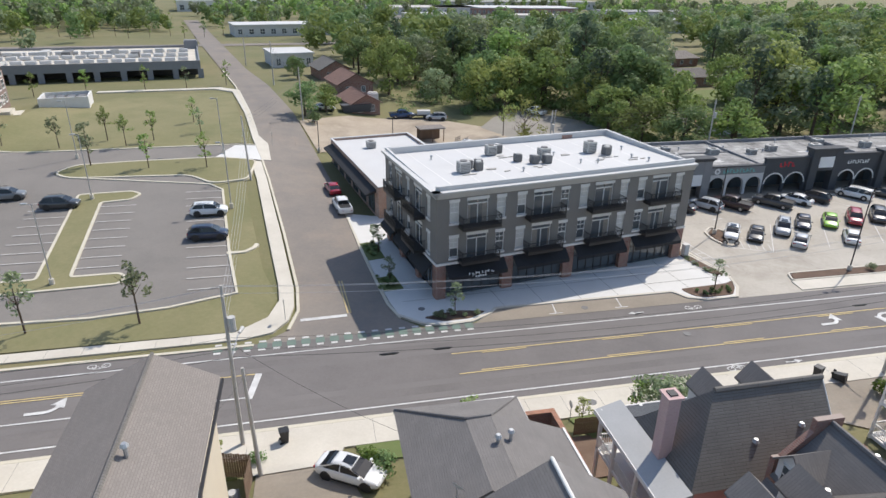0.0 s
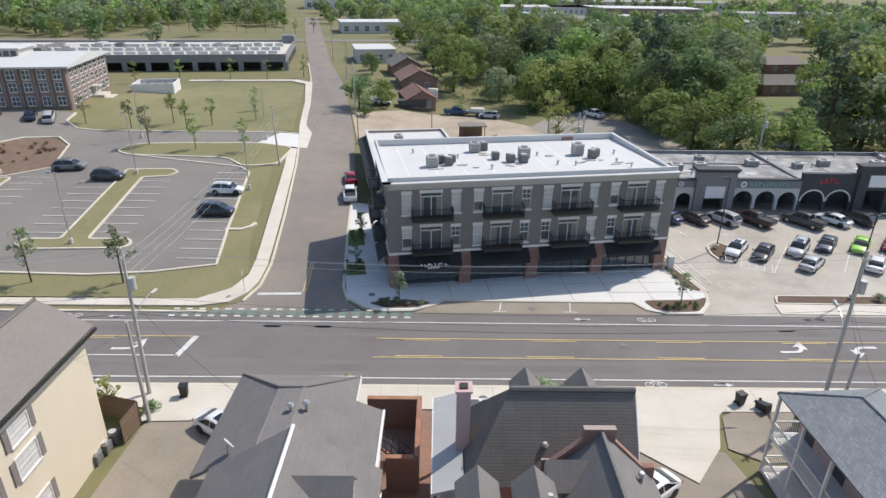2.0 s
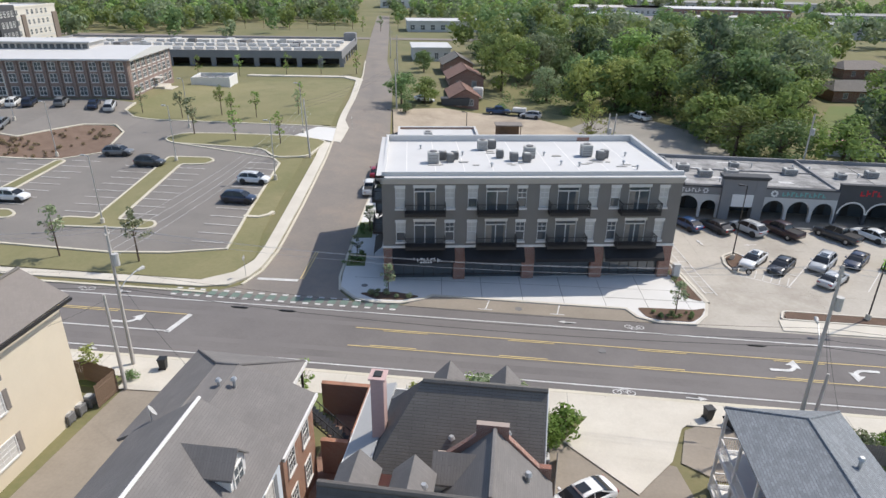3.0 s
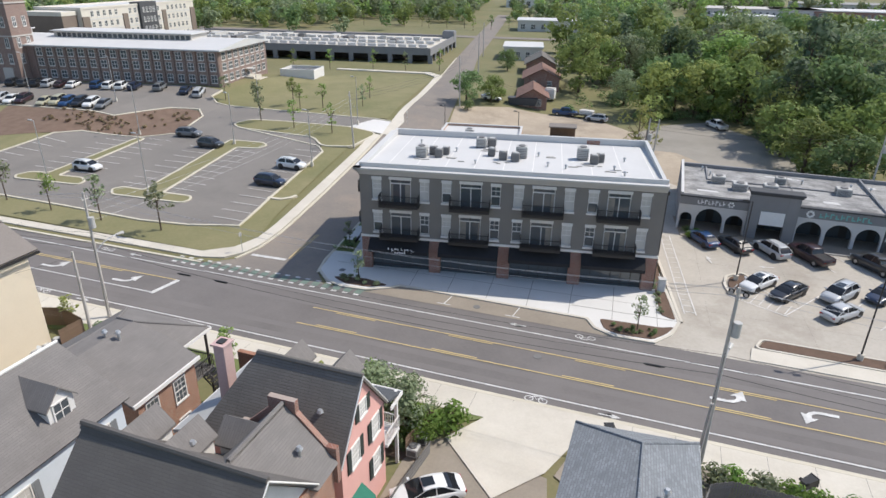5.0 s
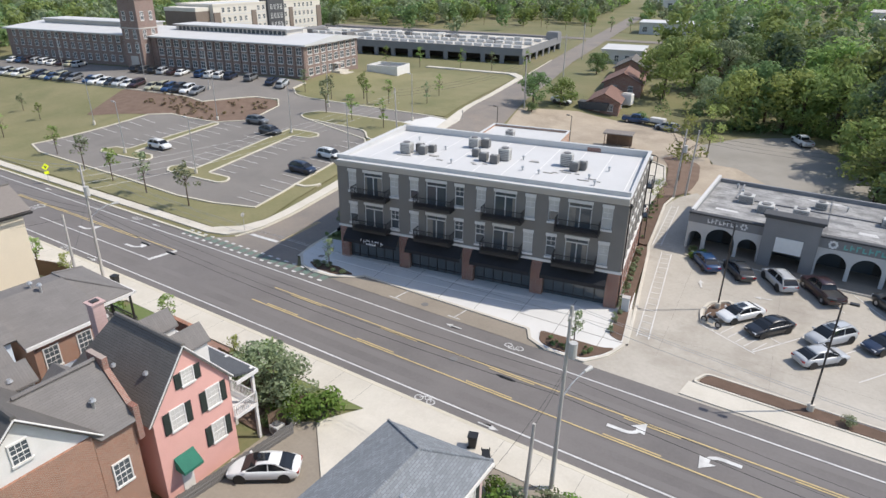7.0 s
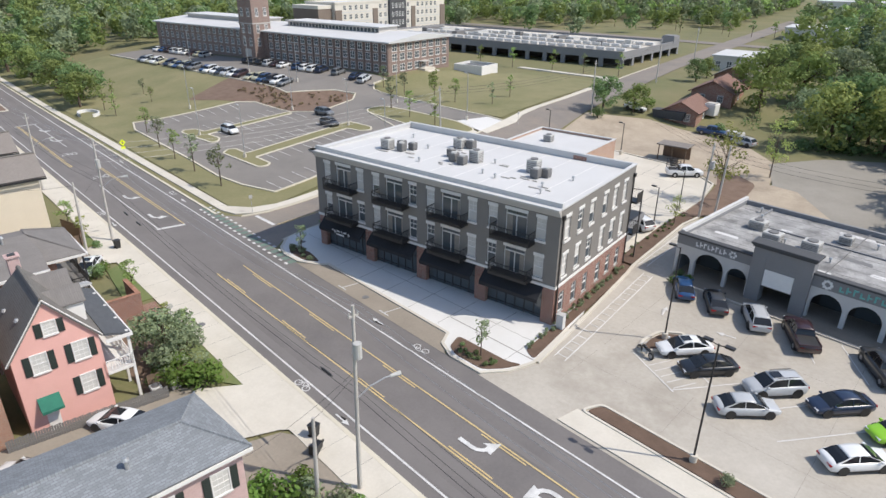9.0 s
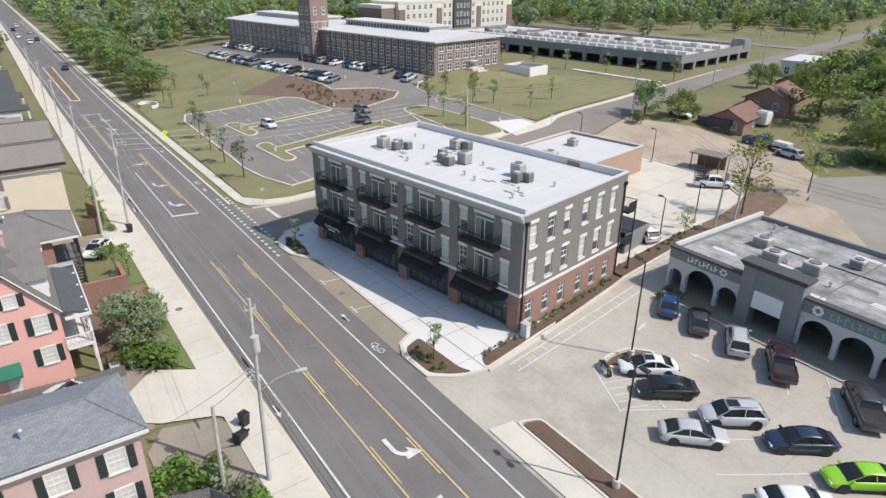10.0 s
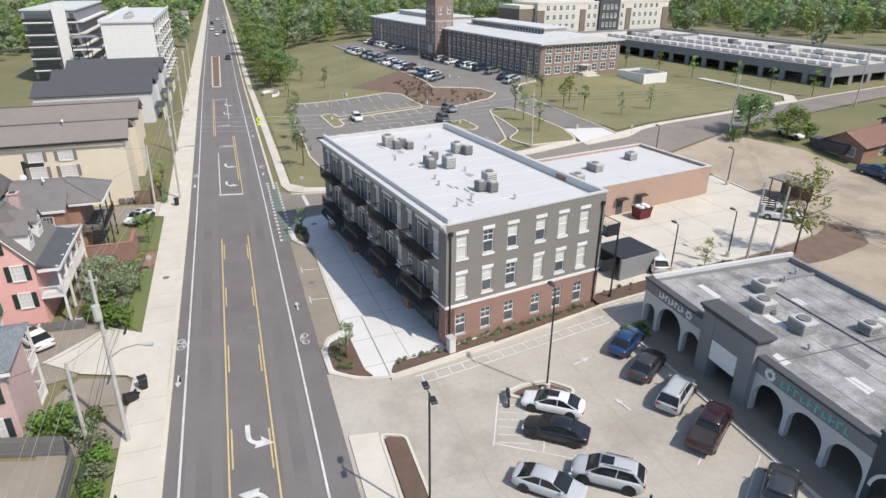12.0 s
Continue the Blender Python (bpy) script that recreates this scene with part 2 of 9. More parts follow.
M["maroon"] = shade("maroon_paint", (0.16, 0.02, 0.025), (0.12, 0.016, 0.02), 1, 12, 0.6)
M["sign_yellow"] = shade("fluorescent_yellow_sign", (0.75, 0.85, 0.02), (0.7, 0.8, 0.02), 2, 20, 0.5)
M["plastic_black"] = gloss("black_plastic", (0.02, 0.02, 0.021), 0.5)
M["rubber"] = shade("tyre_rubber", (0.022, 0.022, 0.022), (0.03, 0.03, 0.03), 5, 40, 0.9)
M["rim"] = gloss("alloy_rim", (0.45, 0.45, 0.46), 0.35, 0.8)
M["lamp_clear"] = gloss("headlight_lens", (0.65, 0.66, 0.68), 0.12)
M["lamp_red"] = gloss("tail_light_lens", (0.35, 0.012, 0.012), 0.15)
M["car_glass"] = gloss("tinted_car_glass", (0.018, 0.02, 0.023), 0.05)
M["bark"] = shade("tree_bark", (0.13, 0.095, 0.07), (0.085, 0.065, 0.05), 1.5, 14, 0.95, 0.02)
M["leaf_a"] = leafy("fresh_leaves", (0.303, 0.378, 0.121), (0.2, 0.279, 0.088), 0.3)
M["leaf_b"] = leafy("deep_leaves", (0.207, 0.277, 0.112), (0.137, 0.204, 0.085), 0.3)
M["leaf_c"] = leafy("yellow_green_leaves", (0.396, 0.427, 0.138), (0.27, 0.319, 0.101), 0.3)
M["leaf_d"] = leafy("grey_green_leaves", (0.295, 0.335, 0.19), (0.211, 0.257, 0.148), 0.3)
M["leaf_pine"] = leafy("dark_pine_needles", (0.129, 0.172, 0.101), (0.086, 0.124, 0.072), 0.3)
M["leaf_tan"] = leafy("dry_tan_leaves", (0.34, 0.27, 0.17), (0.26, 0.20, 0.125), 0.2)
M["leaf_shrub"] = leafy("shrub_leaves", (0.187, 0.286, 0.061), (0.121, 0.198, 0.044))

# ---- building blocks ----


def box(bm, x0, y0, z0, x1, y1, z1):
    v = [bm.verts.new(p) for p in ((x0, y0, z0), (x1, y0, z0), (x1, y1, z0), (x0, y1, z0), (x0, y0, z1), (x1, y0, z1), (x1, y1, z1), (x0, y1, z1))]
    for f in ((3, 2, 1, 0), (4, 5, 6, 7), (0, 1, 5, 4), (1, 2, 6, 5), (2, 3, 7, 6), (3, 0, 4, 7)):
        bm.faces.new([v[i] for i in f])
    return v


def face(bm, *pts):
    return bm.faces.new([bm.verts.new(p) for p in pts])


def solid(bm, rings, caps=True):
    """Skins a list of rings (each a list of points) into a closed body."""
    vs = [[bm.verts.new(p) for p in r] for r in rings]
    k = len(vs[0])
    for a, b in zip(vs, vs[1:]):
        for i in range(k):
            bm.faces.new((a[i], a[(i + 1) % k], b[(i + 1) % k], b[i]))
    if caps:
        bm.faces.new(vs[0][::-1])
        bm.faces.new(vs[-1])


def prism(bm, poly, z0, z1):
    solid(bm, [[(x, y, z0) for x, y in poly], [(x, y, z1) for x, y in poly]])


def rod(bm, a, b, r0, r1=None, n=8):
    a, b = Vector(a), Vector(b)
    r1 = r0 if r1 is None else r1
    q = (b - a).to_track_quat("Z", "Y")
    ring = lambda c, r: [c + q @ Vector((r * math.cos(2 * math.pi * i / n), r * math.sin(2 * math.pi * i / n), 0)) for i in range(n)]
    solid(bm, [ring(a, r0), ring(b, r1)])


def mesh_of(name, bm, smooth_faces=False):
    bmesh.ops.recalc_face_normals(bm, faces=bm.faces)
    me = bpy.data.meshes.new(name)
    bm.to_mesh(me)
    bm.free()
    if smooth_faces:
        me.polygons.foreach_set("use_smooth", [True] * len(me.polygons))
    return me


def part(name, bm, material, parent=None, label="", bevel=0.0, smooth_faces=False):
    ob = new(name, mesh_of(name, bm, smooth_faces) if isinstance(bm, bmesh.types.BMesh) else bm)
    if not ob.data.materials:
        ob.data.materials.append(material)
    elif ob.data.materials[0] is not material:
        ob.material_slots[0].link = "OBJECT"
        ob.material_slots[0].material = material
    if parent:
        ob.parent = parent
    if label:
        ob["label"] = label
    if bevel:
        mod = ob.modifiers.new("bevel", "BEVEL")
        mod.width, mod.segments, mod.limit_method = bevel, 1, "ANGLE"
    return ob


def boxes(name, material, parent, *bs, label="", bevel=0.0):
    bm = bmesh.new()
    for b in bs:
        box(bm, *b)
    return part(name, bm, material, parent, label, bevel)


def thing(name, label, category, x=0, y=0, z=0, rz=0, group="", kind=""):
    ob = new(name)
    ob.empty_display_size = 0.3
    ob.matrix_basis = pose(x, y, z, 0, 0, rz)
    return tagged(ob, label, category, group, kind)


# ---- the lie of the land ----


def along(v, table):
    if v <= table[0][0]:
        return table[0][1]
    for (a, p), (b, q) in zip(table, table[1:]):
        if v <= b:
            return p + (q - p) * (v - a) / (b - a)
    return table[-1][1]


def ease(a, b, v):
    v = min(1.0, max(0.0, (v - a) / (b - a)))
    return v * v * (3 - 2 * v)


WEST = ((52, 0.45), (66, 1.1), (99, 3.5), (115, 4.6), (152, 5.4), (170, 5.8))
EAST = ((52, 0.45), (62, 0.5), (80, 1.0), (110, 1.3), (170, 3.0), (230, 5.0))


def land(x, y):
    s = max(0.0, y - 115) * 0.5
    e = along(y, EAST)
    z = e + (along(y, WEST) - e) * (1 - ease(-16 + s, 8 + s, x))
    bank = 1 - ease(-66, -48, x - 0.3 * (y - 100))
    return z + 2.3 * bank * ease(62, 100, y) * (1 - ease(120, 160, y))


def steps(a, b, d):
    n = max(1, round((b - a) / d))
    return [a + (b - a) * i / n for i in range(n + 1)]


GX = [-3000, -2000, -1300, -900, -700, -550, -420, -320, -260] + steps(-222, 141, 3) + [170, 220, 300, 420, 600, 900, 1400, 2200, 3000]
GY = [-3000, -1500, -700, -300, -150, -80, -40, 0, 20] + steps(36, 240, 3) + [270, 320, 400, 520, 700, 900, 1300, 2000, 3000]
bm = bmesh.new()
gv = [[bm.verts.new((x, y, land(x, y) - (0.12 if y > 53 else 0.02))) for x in GX] for y in GY]
for r0, r1 in zip(gv, gv[1:]):
    for i in range(len(GX) - 1):
        bm.faces.new((r0[i], r0[i + 1], r1[i + 1], r1[i]))
ground = tagged(part("ground", bm, M["grass"], smooth_faces=True), "olive and straw rough grass ground rising to the north", "ground", kind="structure")


def drape(name, poly, lift, material, cell=3.0, thick=0.0, parent=None, smooth_out=True):
    """A flat outline laid over the land, cut up so that it follows the slope; thick gives it a vertical rim (a kerb, a slab)."""
    bm = bmesh.new()
    f = bm.faces.new([bm.verts.new((x, y, 0)) for x, y in poly])
    f.normal_update()
    bmesh.ops.triangulate(bm, faces=[f], ngon_method="EAR_CLIP")
    xs, ys = [p[0] for p in poly], [p[1] for p in poly]
    if max(ys) > 51:
        for ax, lo, hi in ((0, min(xs), max(xs)), (1, min(ys), max(ys))):
            c = math.floor(lo / cell) * cell + cell
            while c < hi:
                no = (1, 0, 0) if ax == 0 else (0, 1, 0)
                bmesh.ops.bisect_plane(bm, geom=bm.verts[:] + bm.edges[:] + bm.faces[:], plane_co=(c, c, 0), plane_no=no)
                c += cell
    if thick:
        top = bm.faces[:]
        res = bmesh.ops.extrude_face_region(bm, geom=top)
        up = [g for g in res["geom"] if isinstance(g, bmesh.types.BMVert)]
        for v in bm.verts:
            v.co.z = -thick - 0.3
        for v in up:
            v.co.z = 0
    for v in bm.verts:
        v.co.z += land(v.co.x, v.co.y) + lift
    return part(name, bm, material, parent)


def ribbon(bm, pts, w, lift, cell=3.0, closed=False):
    """A painted line or strip of width w along a polyline on the land."""
    pts = [Vector((*p, 0)) for p in pts]
    if closed:
        pts = pts + [pts[0]]
    fine = []
    for a, b in zip(pts, pts[1:]):
        n = max(1, int((b - a).length / cell))
        fine += [a.lerp(b, i / n) for i in range(n)]
    fine.append(pts[-1])
    rows = []
    for i, p in enumerate(fine):
        d = fine[min(i + 1, len(fine) - 1)] - fine[max(i - 1, 0)]
        if closed and i in (0, len(fine) - 1):
            d = fine[1] - fine[-2]
        d = Vector((-d.y, d.x, 0)).normalized() * (w / 2)
        rows.append([bm.verts.new((q.x, q.y, land(q.x, q.y) + lift)) for q in (p + d, p - d)])
    for r, s in zip(rows, rows[1:]):
        bm.faces.new((r[0], r[1], s[1], s[0]))


def kerb_strip(bm, pts, w=0.3, h=0.15, cell=2.5, closed=True):
    """A raised kerb of real height along a polyline."""
    pts = [Vector((*p, 0)) for p in pts]
    if closed:
        pts = pts + [pts[0]]
    fine = []
    for a, b in zip(pts, pts[1:]):
        n = max(1, int((b - a).length / cell))
        fine += [a.lerp(b, i / n) for i in range(n)]
    if not closed:
        fine.append(pts[-1])
    k = len(fine)
    rings = []
    for i in range(k):
        d = fine[(i + 1) % k] - fine[i - 1] if closed else fine[min(i + 1, k - 1)] - fine[max(i - 1, 0)]
        d = Vector((-d.y, d.x, 0)).normalized() * (w / 2)
        p = fine[i]
        row = []
        for q, z in ((p + d, -0.2), (p + d, h), (p - d, h), (p - d, -0.2)):
            row.append(bm.verts.new((q.x, q.y, land(q.x, q.y) + z)))
        rings.append(row)
    for i in range(k if closed else k - 1):
        a, b = rings[i], rings[(i + 1) % k]
        for j in range(3):
            bm.faces.new((a[j], a[j + 1], b[j + 1], b[j]))


def rounded(poly, r, n=4):
    """Rounds the corners of an outline."""
    out = []
    k = len(poly)
    for i in range(k):
        a, p, b = Vector(poly[i - 1]), Vector(poly[i]), Vector(poly[(i + 1) % k])
        da, db = (a - p), (b - p)
        t = min(r, da.length * 0.45, db.length * 0.45)
        s, e = p + da.normalized() * t, p + db.normalized() * t
        for j in range(n + 1):
            u = j / n
            q = s * (1 - u) ** 2 + p * 2 * u * (1 - u) + e * u ** 2
            out.append((q.x, q.y))
    return out

# ---- roads, lots, lawns ----


def surface(name, poly, lift, mat, label, category, thick=0.0, kind="structure"):
    return tagged(drape(name, poly, lift, M[mat], thick=thick), label, category, kind=kind)


def shift(x):
    return 0.006 * max(-100.0, min(0.0, x))


RX = [-700, -400, -250, -150, -100, -60, -20, 0, 300]
surface("road", [(x, 38.5 + shift(x)) for x in RX] + [(x, 50.7 + shift(x)) for x in RX[::-1]], 0.03, "asphalt", "grey worn asphalt three-lane main road", "road")
for y in (41.1, 47.3):
    for o in (-0.85, 0.85):
        bm = bmesh.new()
        ribbon(bm, [(x, y + o + shift(x)) for x in (-400, -100, 0, 280)], 0.7, 0.037, 12)
        tagged(part("road_wear", bm, M["lane"]), "paler wheel track worn into the main road", "road", kind="structure")
SW = [(-6.0, 50.6), (-3.4, 52.6), (-2.5, 56), (-2.6, 61), (-4.2, 75), (-6.8, 95), (-8.2, 104), (-10.6, 124), (-17.5, 165), (-24, 195), (-44, 290), (-70, 420)]
SE = [(9.2, 50.6), (7.3, 52.8), (6.4, 56), (5.0, 69), (2.7, 95), (0.4, 113), (-3.5, 135), (-9.5, 165), (-17, 195), (-36, 290), (-62, 420)]
surface("road_side", SW + SE[::-1], 0.035, "asphalt_old", "brownish old asphalt side street with dusty edges", "road")
LOT = [(-68.3, 60.4), (-62, 58.6), (-36, 58.3), (-22, 57.8), (-15, 58.6), (-8.7, 60.6), (-10.3, 70), (-13.0, 90), (-15, 92.2), (-18.5, 96.3), (-25, 96.7), (-35, 97.2),
       (-38, 99.4), (-36, 102.8), (-28, 103.6), (-15.5, 104.0), (-8.3, 103.6), (-9.6, 111.6), (-16, 110.5), (-50, 110.2), (-53, 112.5), (-53.5, 117), (-156, 97.7), (-162, 85),
       (-90, 91), (-61, 93), (-55.2, 102.5), (-50.6, 105.2), (-47.2, 102), (-44, 91), (-49, 87), (-56, 86), (-61, 85), (-64.5, 82)]
surface("car_park", LOT, 0.04, "asphalt_lot", "grey asphalt car park with marked stalls and islands", "car park")
surface("lawn", [(-52, 112.2), (-50, 110.8), (-16, 111.1), (-11, 112.6), (-17.3, 155), (-21, 157.5), (-40, 157), (-44, 147), (-52.5, 141), (-53, 118)], 0.03, "lawn", "dry olive mown lawn square beside the mill", "lawn")
surface("lawn_west", [(-160, 54), (-70, 53.2), (-8.5, 53.2), (-5.6, 55), (-4.6, 59), (-6.4, 66), (-8.4, 80), (-10.3, 94), (-9.9, 103.5), (-15.5, 103.9), (-16, 96), (-14, 91), (-10.6, 72), (-9.3, 61), (-15, 58.4), (-22, 57.6), (-36, 58.1), (-62, 58.4), (-68.8, 60.4), (-65, 82), (-77, 76), (-86, 91), (-162, 84)], 0.02, "lawn", "olive mown lawn between the car park and the road", "lawn")
surface("mulch_bank", rounded([(-64.6, 82.4), (-77, 75.6), (-87, 91.4), (-61, 92.8), (-55.4, 102.2), (-50.6, 104.9), (-47.5, 102), (-44.3, 91.2), (-49, 87.3), (-56, 86.3), (-61, 85.3)], 2), 0.05, "mulch", "sloping reddish-brown mulch bank with small shrubs", "planting bed")
ISL_N = rounded([(-38, 99.4), (-36, 102.8), (-28, 103.6), (-15.5, 104.0), (-9.0, 103.3), (-9.8, 94.4), (-14.6, 92.4), (-18.3, 96.3), (-25, 96.7), (-35.2, 97.2)], 1.6)
ISL_M = rounded([(-32, 90.4), (-25.2, 90.8), (-23.8, 89.6), (-24.7, 87.8), (-28.4, 87.2), (-26.3, 66.7), (-21.3, 66.8), (-20.5, 65.6), (-21, 64.4), (-32.8, 63.8), (-34.4, 65.4), (-33.6, 66.6), (-29.6, 66.6)], 0.6)
ISL_W = rounded([(-53.7, 65.4), (-52.5, 67.3), (-49.5, 67.6), (-49.2, 86.4), (-47.6, 86.4), (-47.0, 67.3), (-42.5, 67.7), (-40.8, 66.5), (-41, 65.2), (-52.5, 64.3)], 0.6)
for isl in (ISL_N, ISL_M, ISL_W):
    surface("lawn_island", isl, 0.16, "lawn", "grassed car park island with a pale kerb", "traffic island", 0.12)
bm = bmesh.new()
for isl in (ISL_N, ISL_M, ISL_W):
    kerb_strip(bm, isl, 0.32, 0.19)
kerb_strip(bm, LOT[:9] , 0.32, 0.17, closed=False)
kerb_strip(bm, [LOT[8], *ISL_N[-3:-1]], 0.3, 0.17, closed=False)
kerb_strip(bm, LOT[17:22], 0.32, 0.17, closed=False)
kerb_strip(bm, LOT[23:] + [LOT[0]], 0.32, 0.17, closed=False)
kerb_strip(bm, [(-10.6, 70), (-8.6, 70.2), (-7.6, 71.2), (-7.3, 72.2)], 0.5, 0.17, closed=False)
for e in (1, -1):
    kerb_strip(bm, [(x, (38.45 if e > 0 else 50.5) + shift(x)) for x in ((-400, -100, -60, -20, 0, 45, 300) if e > 0 else (-400, -100, -60, -20, -6.4))], 0.35, 0.14, 8, closed=False)
kerb_strip(bm, SW[1:7], 0.3, 0.14, closed=False)
kerb_strip(bm, SW[7:10], 0.3, 0.14, closed=False)
kerb_strip(bm, SE[1:5], 0.3, 0.13, closed=False)
tagged(part("kerb", bm, M["kerb"]), "cream concrete kerb round the lots, islands and streets", "kerb", kind="structure")

# walks
FAR = [(-700, 51.3 - 0.6), (-100, 51.2 - 0.6), (-60, 51.4 - 0.3), (-20, 51.5), (-7.5, 51.6)]
surface("pavement_north", FAR + [(-4.8, 52.4), (-3.4, 54.4), (-2.9, 57), (-3.0, 61), (-4.6, 75), (-7.1, 95), (-8.3, 103), (-9.9, 102.9), (-8.6, 95), (-6.2, 75), (-4.6, 62), (-4.4, 58.4), (-5.4, 55.2), (-8.2, 53.0)] + [(x, y + 1.35) for x, y in FAR[::-1]], 0.13, "concrete", "pale concrete footway along the main road and round the corner", "pavement", 0.1)
surface("pavement_lawn", [(-9.8, 112), (-10.5, 116), (-13.2, 135), (-17.6, 158), (-22, 162), (-48, 160), (-48, 161.8), (-21, 164), (-16.2, 160), (-11.9, 135), (-9.4, 117), (-7.6, 113), (-6.8, 104), (-8.2, 103.8)], 0.12, "concrete", "pale concrete footway past the lawn", "pavement", 0.1)
surface("pavement_crossing", [(-15.5, 104.3), (-8.1, 103.8), (-9.2, 111.4), (-13, 110.6)], 0.07, "concrete_new", "pale concrete drive mouth at the side street", "pavement")
surface("pavement_south", [(x, 35.5 + shift(x)) for x in RX] + [(x, 38.3 + shift(x)) for x in RX[::-1]], 0.13, "concrete", "wide pale concrete footway on the south side", "pavement", 0.1)
BULB = [(7.2, 53.4), (9.2, 51.5), (11.3, 50.8), (14, 51.0), (16.2, 52.2), (17, 53.1), (36.7, 53.1), (37.6, 51.6), (39.5, 50.8), (43, 50.9), (44.4, 52.8), (45.1, 55.3), (43.7, 62)]
surface("pavement_front", rounded([*BULB, (42.9, 66), (11, 60), (8.8, 72), (14, 72.5), (14, 79), (7.8, 80), (3.9, 81.5), (5.2, 69), (6.5, 57)], 0.8), 0.14, "concrete_new", "broad new concrete pavement in front of the grey building", "pavement", 0.1)
surface("pavement_bay", [(16.4, 52.6), (14.2, 50.6), (39, 50.6), (37.4, 52), (36.7, 53.0), (17, 53.0)], 0.055, "concrete_old", "brownish kerbside parking bay", "road")
surface("car_park_east", [(43.0, 50.6), (150, 50.6), (150, 80), (44, 80), (42.6, 84), (36.6, 99), (33, 104), (30, 100), (37.4, 84), (41.2, 77), (43.4, 64), (45.0, 55.6), (44.3, 52.8)], 0.04, "concrete_lot", "stained pale concrete car park before the arcade shops", "car park")
surface("car_park_rear", [(38.5, 77.5), (37.5, 84), (36.7, 90), (36.1, 98), (35.5, 104), (33.5, 111.5), (27, 116), (10.5, 116.5), (14, 70)], 0.06, "concrete", "new pale concrete yard behind the grey building", "car park")
surface("pavement_shops", [(45, 77.6), (150, 77.6), (150, 84), (44, 84)], 0.16, "concrete_old", "shaded walk under the arcade of the shops", "pavement", 0.1)
surface("dirt_yard", [(1.2, 112), (9, 117), (28, 117), (35, 111), (39, 101), (45, 98), (37, 128), (25, 139), (8, 137), (-2.2, 129)], 0.03, "dirt", "bare tan dirt yard with tyre ruts", "ground")
surface("car_park_far", [(60, 395), (230, 395), (230, 480), (60, 480)], 0.06, "asphalt_lot", "wide grey car park before the far shopping centre", "car park")
surface("driveway_rear", [(46.0, 20), (46.2, 28), (47.4, 32.4), (62, 32.6), (62, 20)], 0.115, "concrete_old", "tan gravel yard behind the board fence", "driveway")
surface("drive_house", [(82, 126.5), (122, 133), (122, 137), (82, 130.5)], 0.05, "asphalt_lot", "narrow grey drive before the houses in the trees", "drive")
surface("lawn_clearing", [(88, 137), (112, 140), (120, 163), (100, 160)], 0.03, "lawn_green", "sunlit green lawn before a house in the trees", "lawn")
surface("road_cross", [(-330, 238), (-330, 246), (120, 286), (120, 278)], 0.05, "asphalt_old", "pale worn cross street beyond the parking building", "road")
surface("mulch_slope", rounded([(38.6, 96.8), (40.2, 101.5), (40, 108), (38.4, 116), (33.8, 119.0), (31.8, 117.0), (34.2, 112.0), (35.9, 104), (36.4, 97.6)], 1.2), 0.075, "mulch", "bare brown mulch slope between the yard and the gravel", "planting bed")
surface("dirt_edge", [(44.6, 97.4), (53, 97.5), (52, 108), (44, 117), (38.9, 117.5), (40.4, 108), (40.6, 101.3)], 0.06, "dirt", "bare sandy strip beside the gravel yard", "ground")
surface("drive_side", [(41.0, 76.6), (44.6, 79), (44.6, 97.6), (41.2, 101), (39.4, 97.6), (38.8, 93.4), (40.1, 83.6)], 0.066, "concrete_lot", "worn concrete drive beside the end of the shops", "drive")
surface("gravel_lot", [(44.5, 97), (40, 118), (35.5, 128), (41, 137), (50, 143), (63, 127), (70, 99)], 0.045, "gravel", "grey gravel yard under the trees", "car park")
for poly, lab in (([(43.4, 56.2), (44.8, 55.6), (43.3, 63), (41.1, 77.2), (39.7, 77.4), (42.6, 61.6)], "mulch bed along the side of the grey building"),
                  ([(38.8, 77.9), (40.6, 77.7), (39.8, 83.6), (38.4, 93.4), (38.4, 96.6), (36.4, 97.4), (37.0, 90), (37.8, 84)], "mulch bank between the yard and the shops"),
                  ([(9.4, 52.4), (11.4, 51.4), (14, 51.5), (15.9, 52.6), (13, 53.2)], "kerbed mulch bed with low shrubs at the corner"),
                  ([(37.8, 53.4), (38.5, 51.6), (39.8, 51.15), (42.8, 51.25), (44.0, 52.7), (44.7, 54.3), (43.6, 53.7)], "kerbed mulch bed with low shrubs at the corner"),
                  ([(51.9, 53.3), (52.5, 54.65), (90, 54.4), (90, 52.9)], "long mulch strip beside the footway"),
                  ([(50.4, 63.9), (50.0, 65.4), (50.2, 67.2), (51.6, 68.4), (52.4, 67.2), (51.2, 65.2)], "small mulch island round a lamp")):
    surface("mulch_bed", rounded(poly, 0.5), 0.19, "mulch_dark", lab, "planting bed", 0.1)
bm = bmesh.new()
kerb_strip(bm, BULB, 0.3, 0.17, 1.5, closed=False)
kerb_strip(bm, [(45.3, 55.5), (43.9, 63), (41.4, 75.5), (40.8, 77.8), (40.0, 83.6), (38.6, 93.2), (38.8, 96.8)], 0.3, 0.2, closed=False)
kerb_strip(bm, rounded([(51.6, 53.1), (52.3, 54.8), (90, 54.6), (90, 52.7)], 0.5), 0.2, 0.2)
kerb_strip(bm, rounded([(50.1, 63.3), (49.6, 65.4), (49.9, 67.5), (51.6, 68.9), (52.8, 67.2), (51.4, 64.8)], 0.5), 0.28, 0.22)
kerb_strip(bm, [(10.5, 116.6), (27, 116.2), (33.7, 111.7), (35.7, 104), (36.3, 98), (36.9, 90), (37.7, 84), (38.6, 78)], 0.3, 0.2, closed=False)
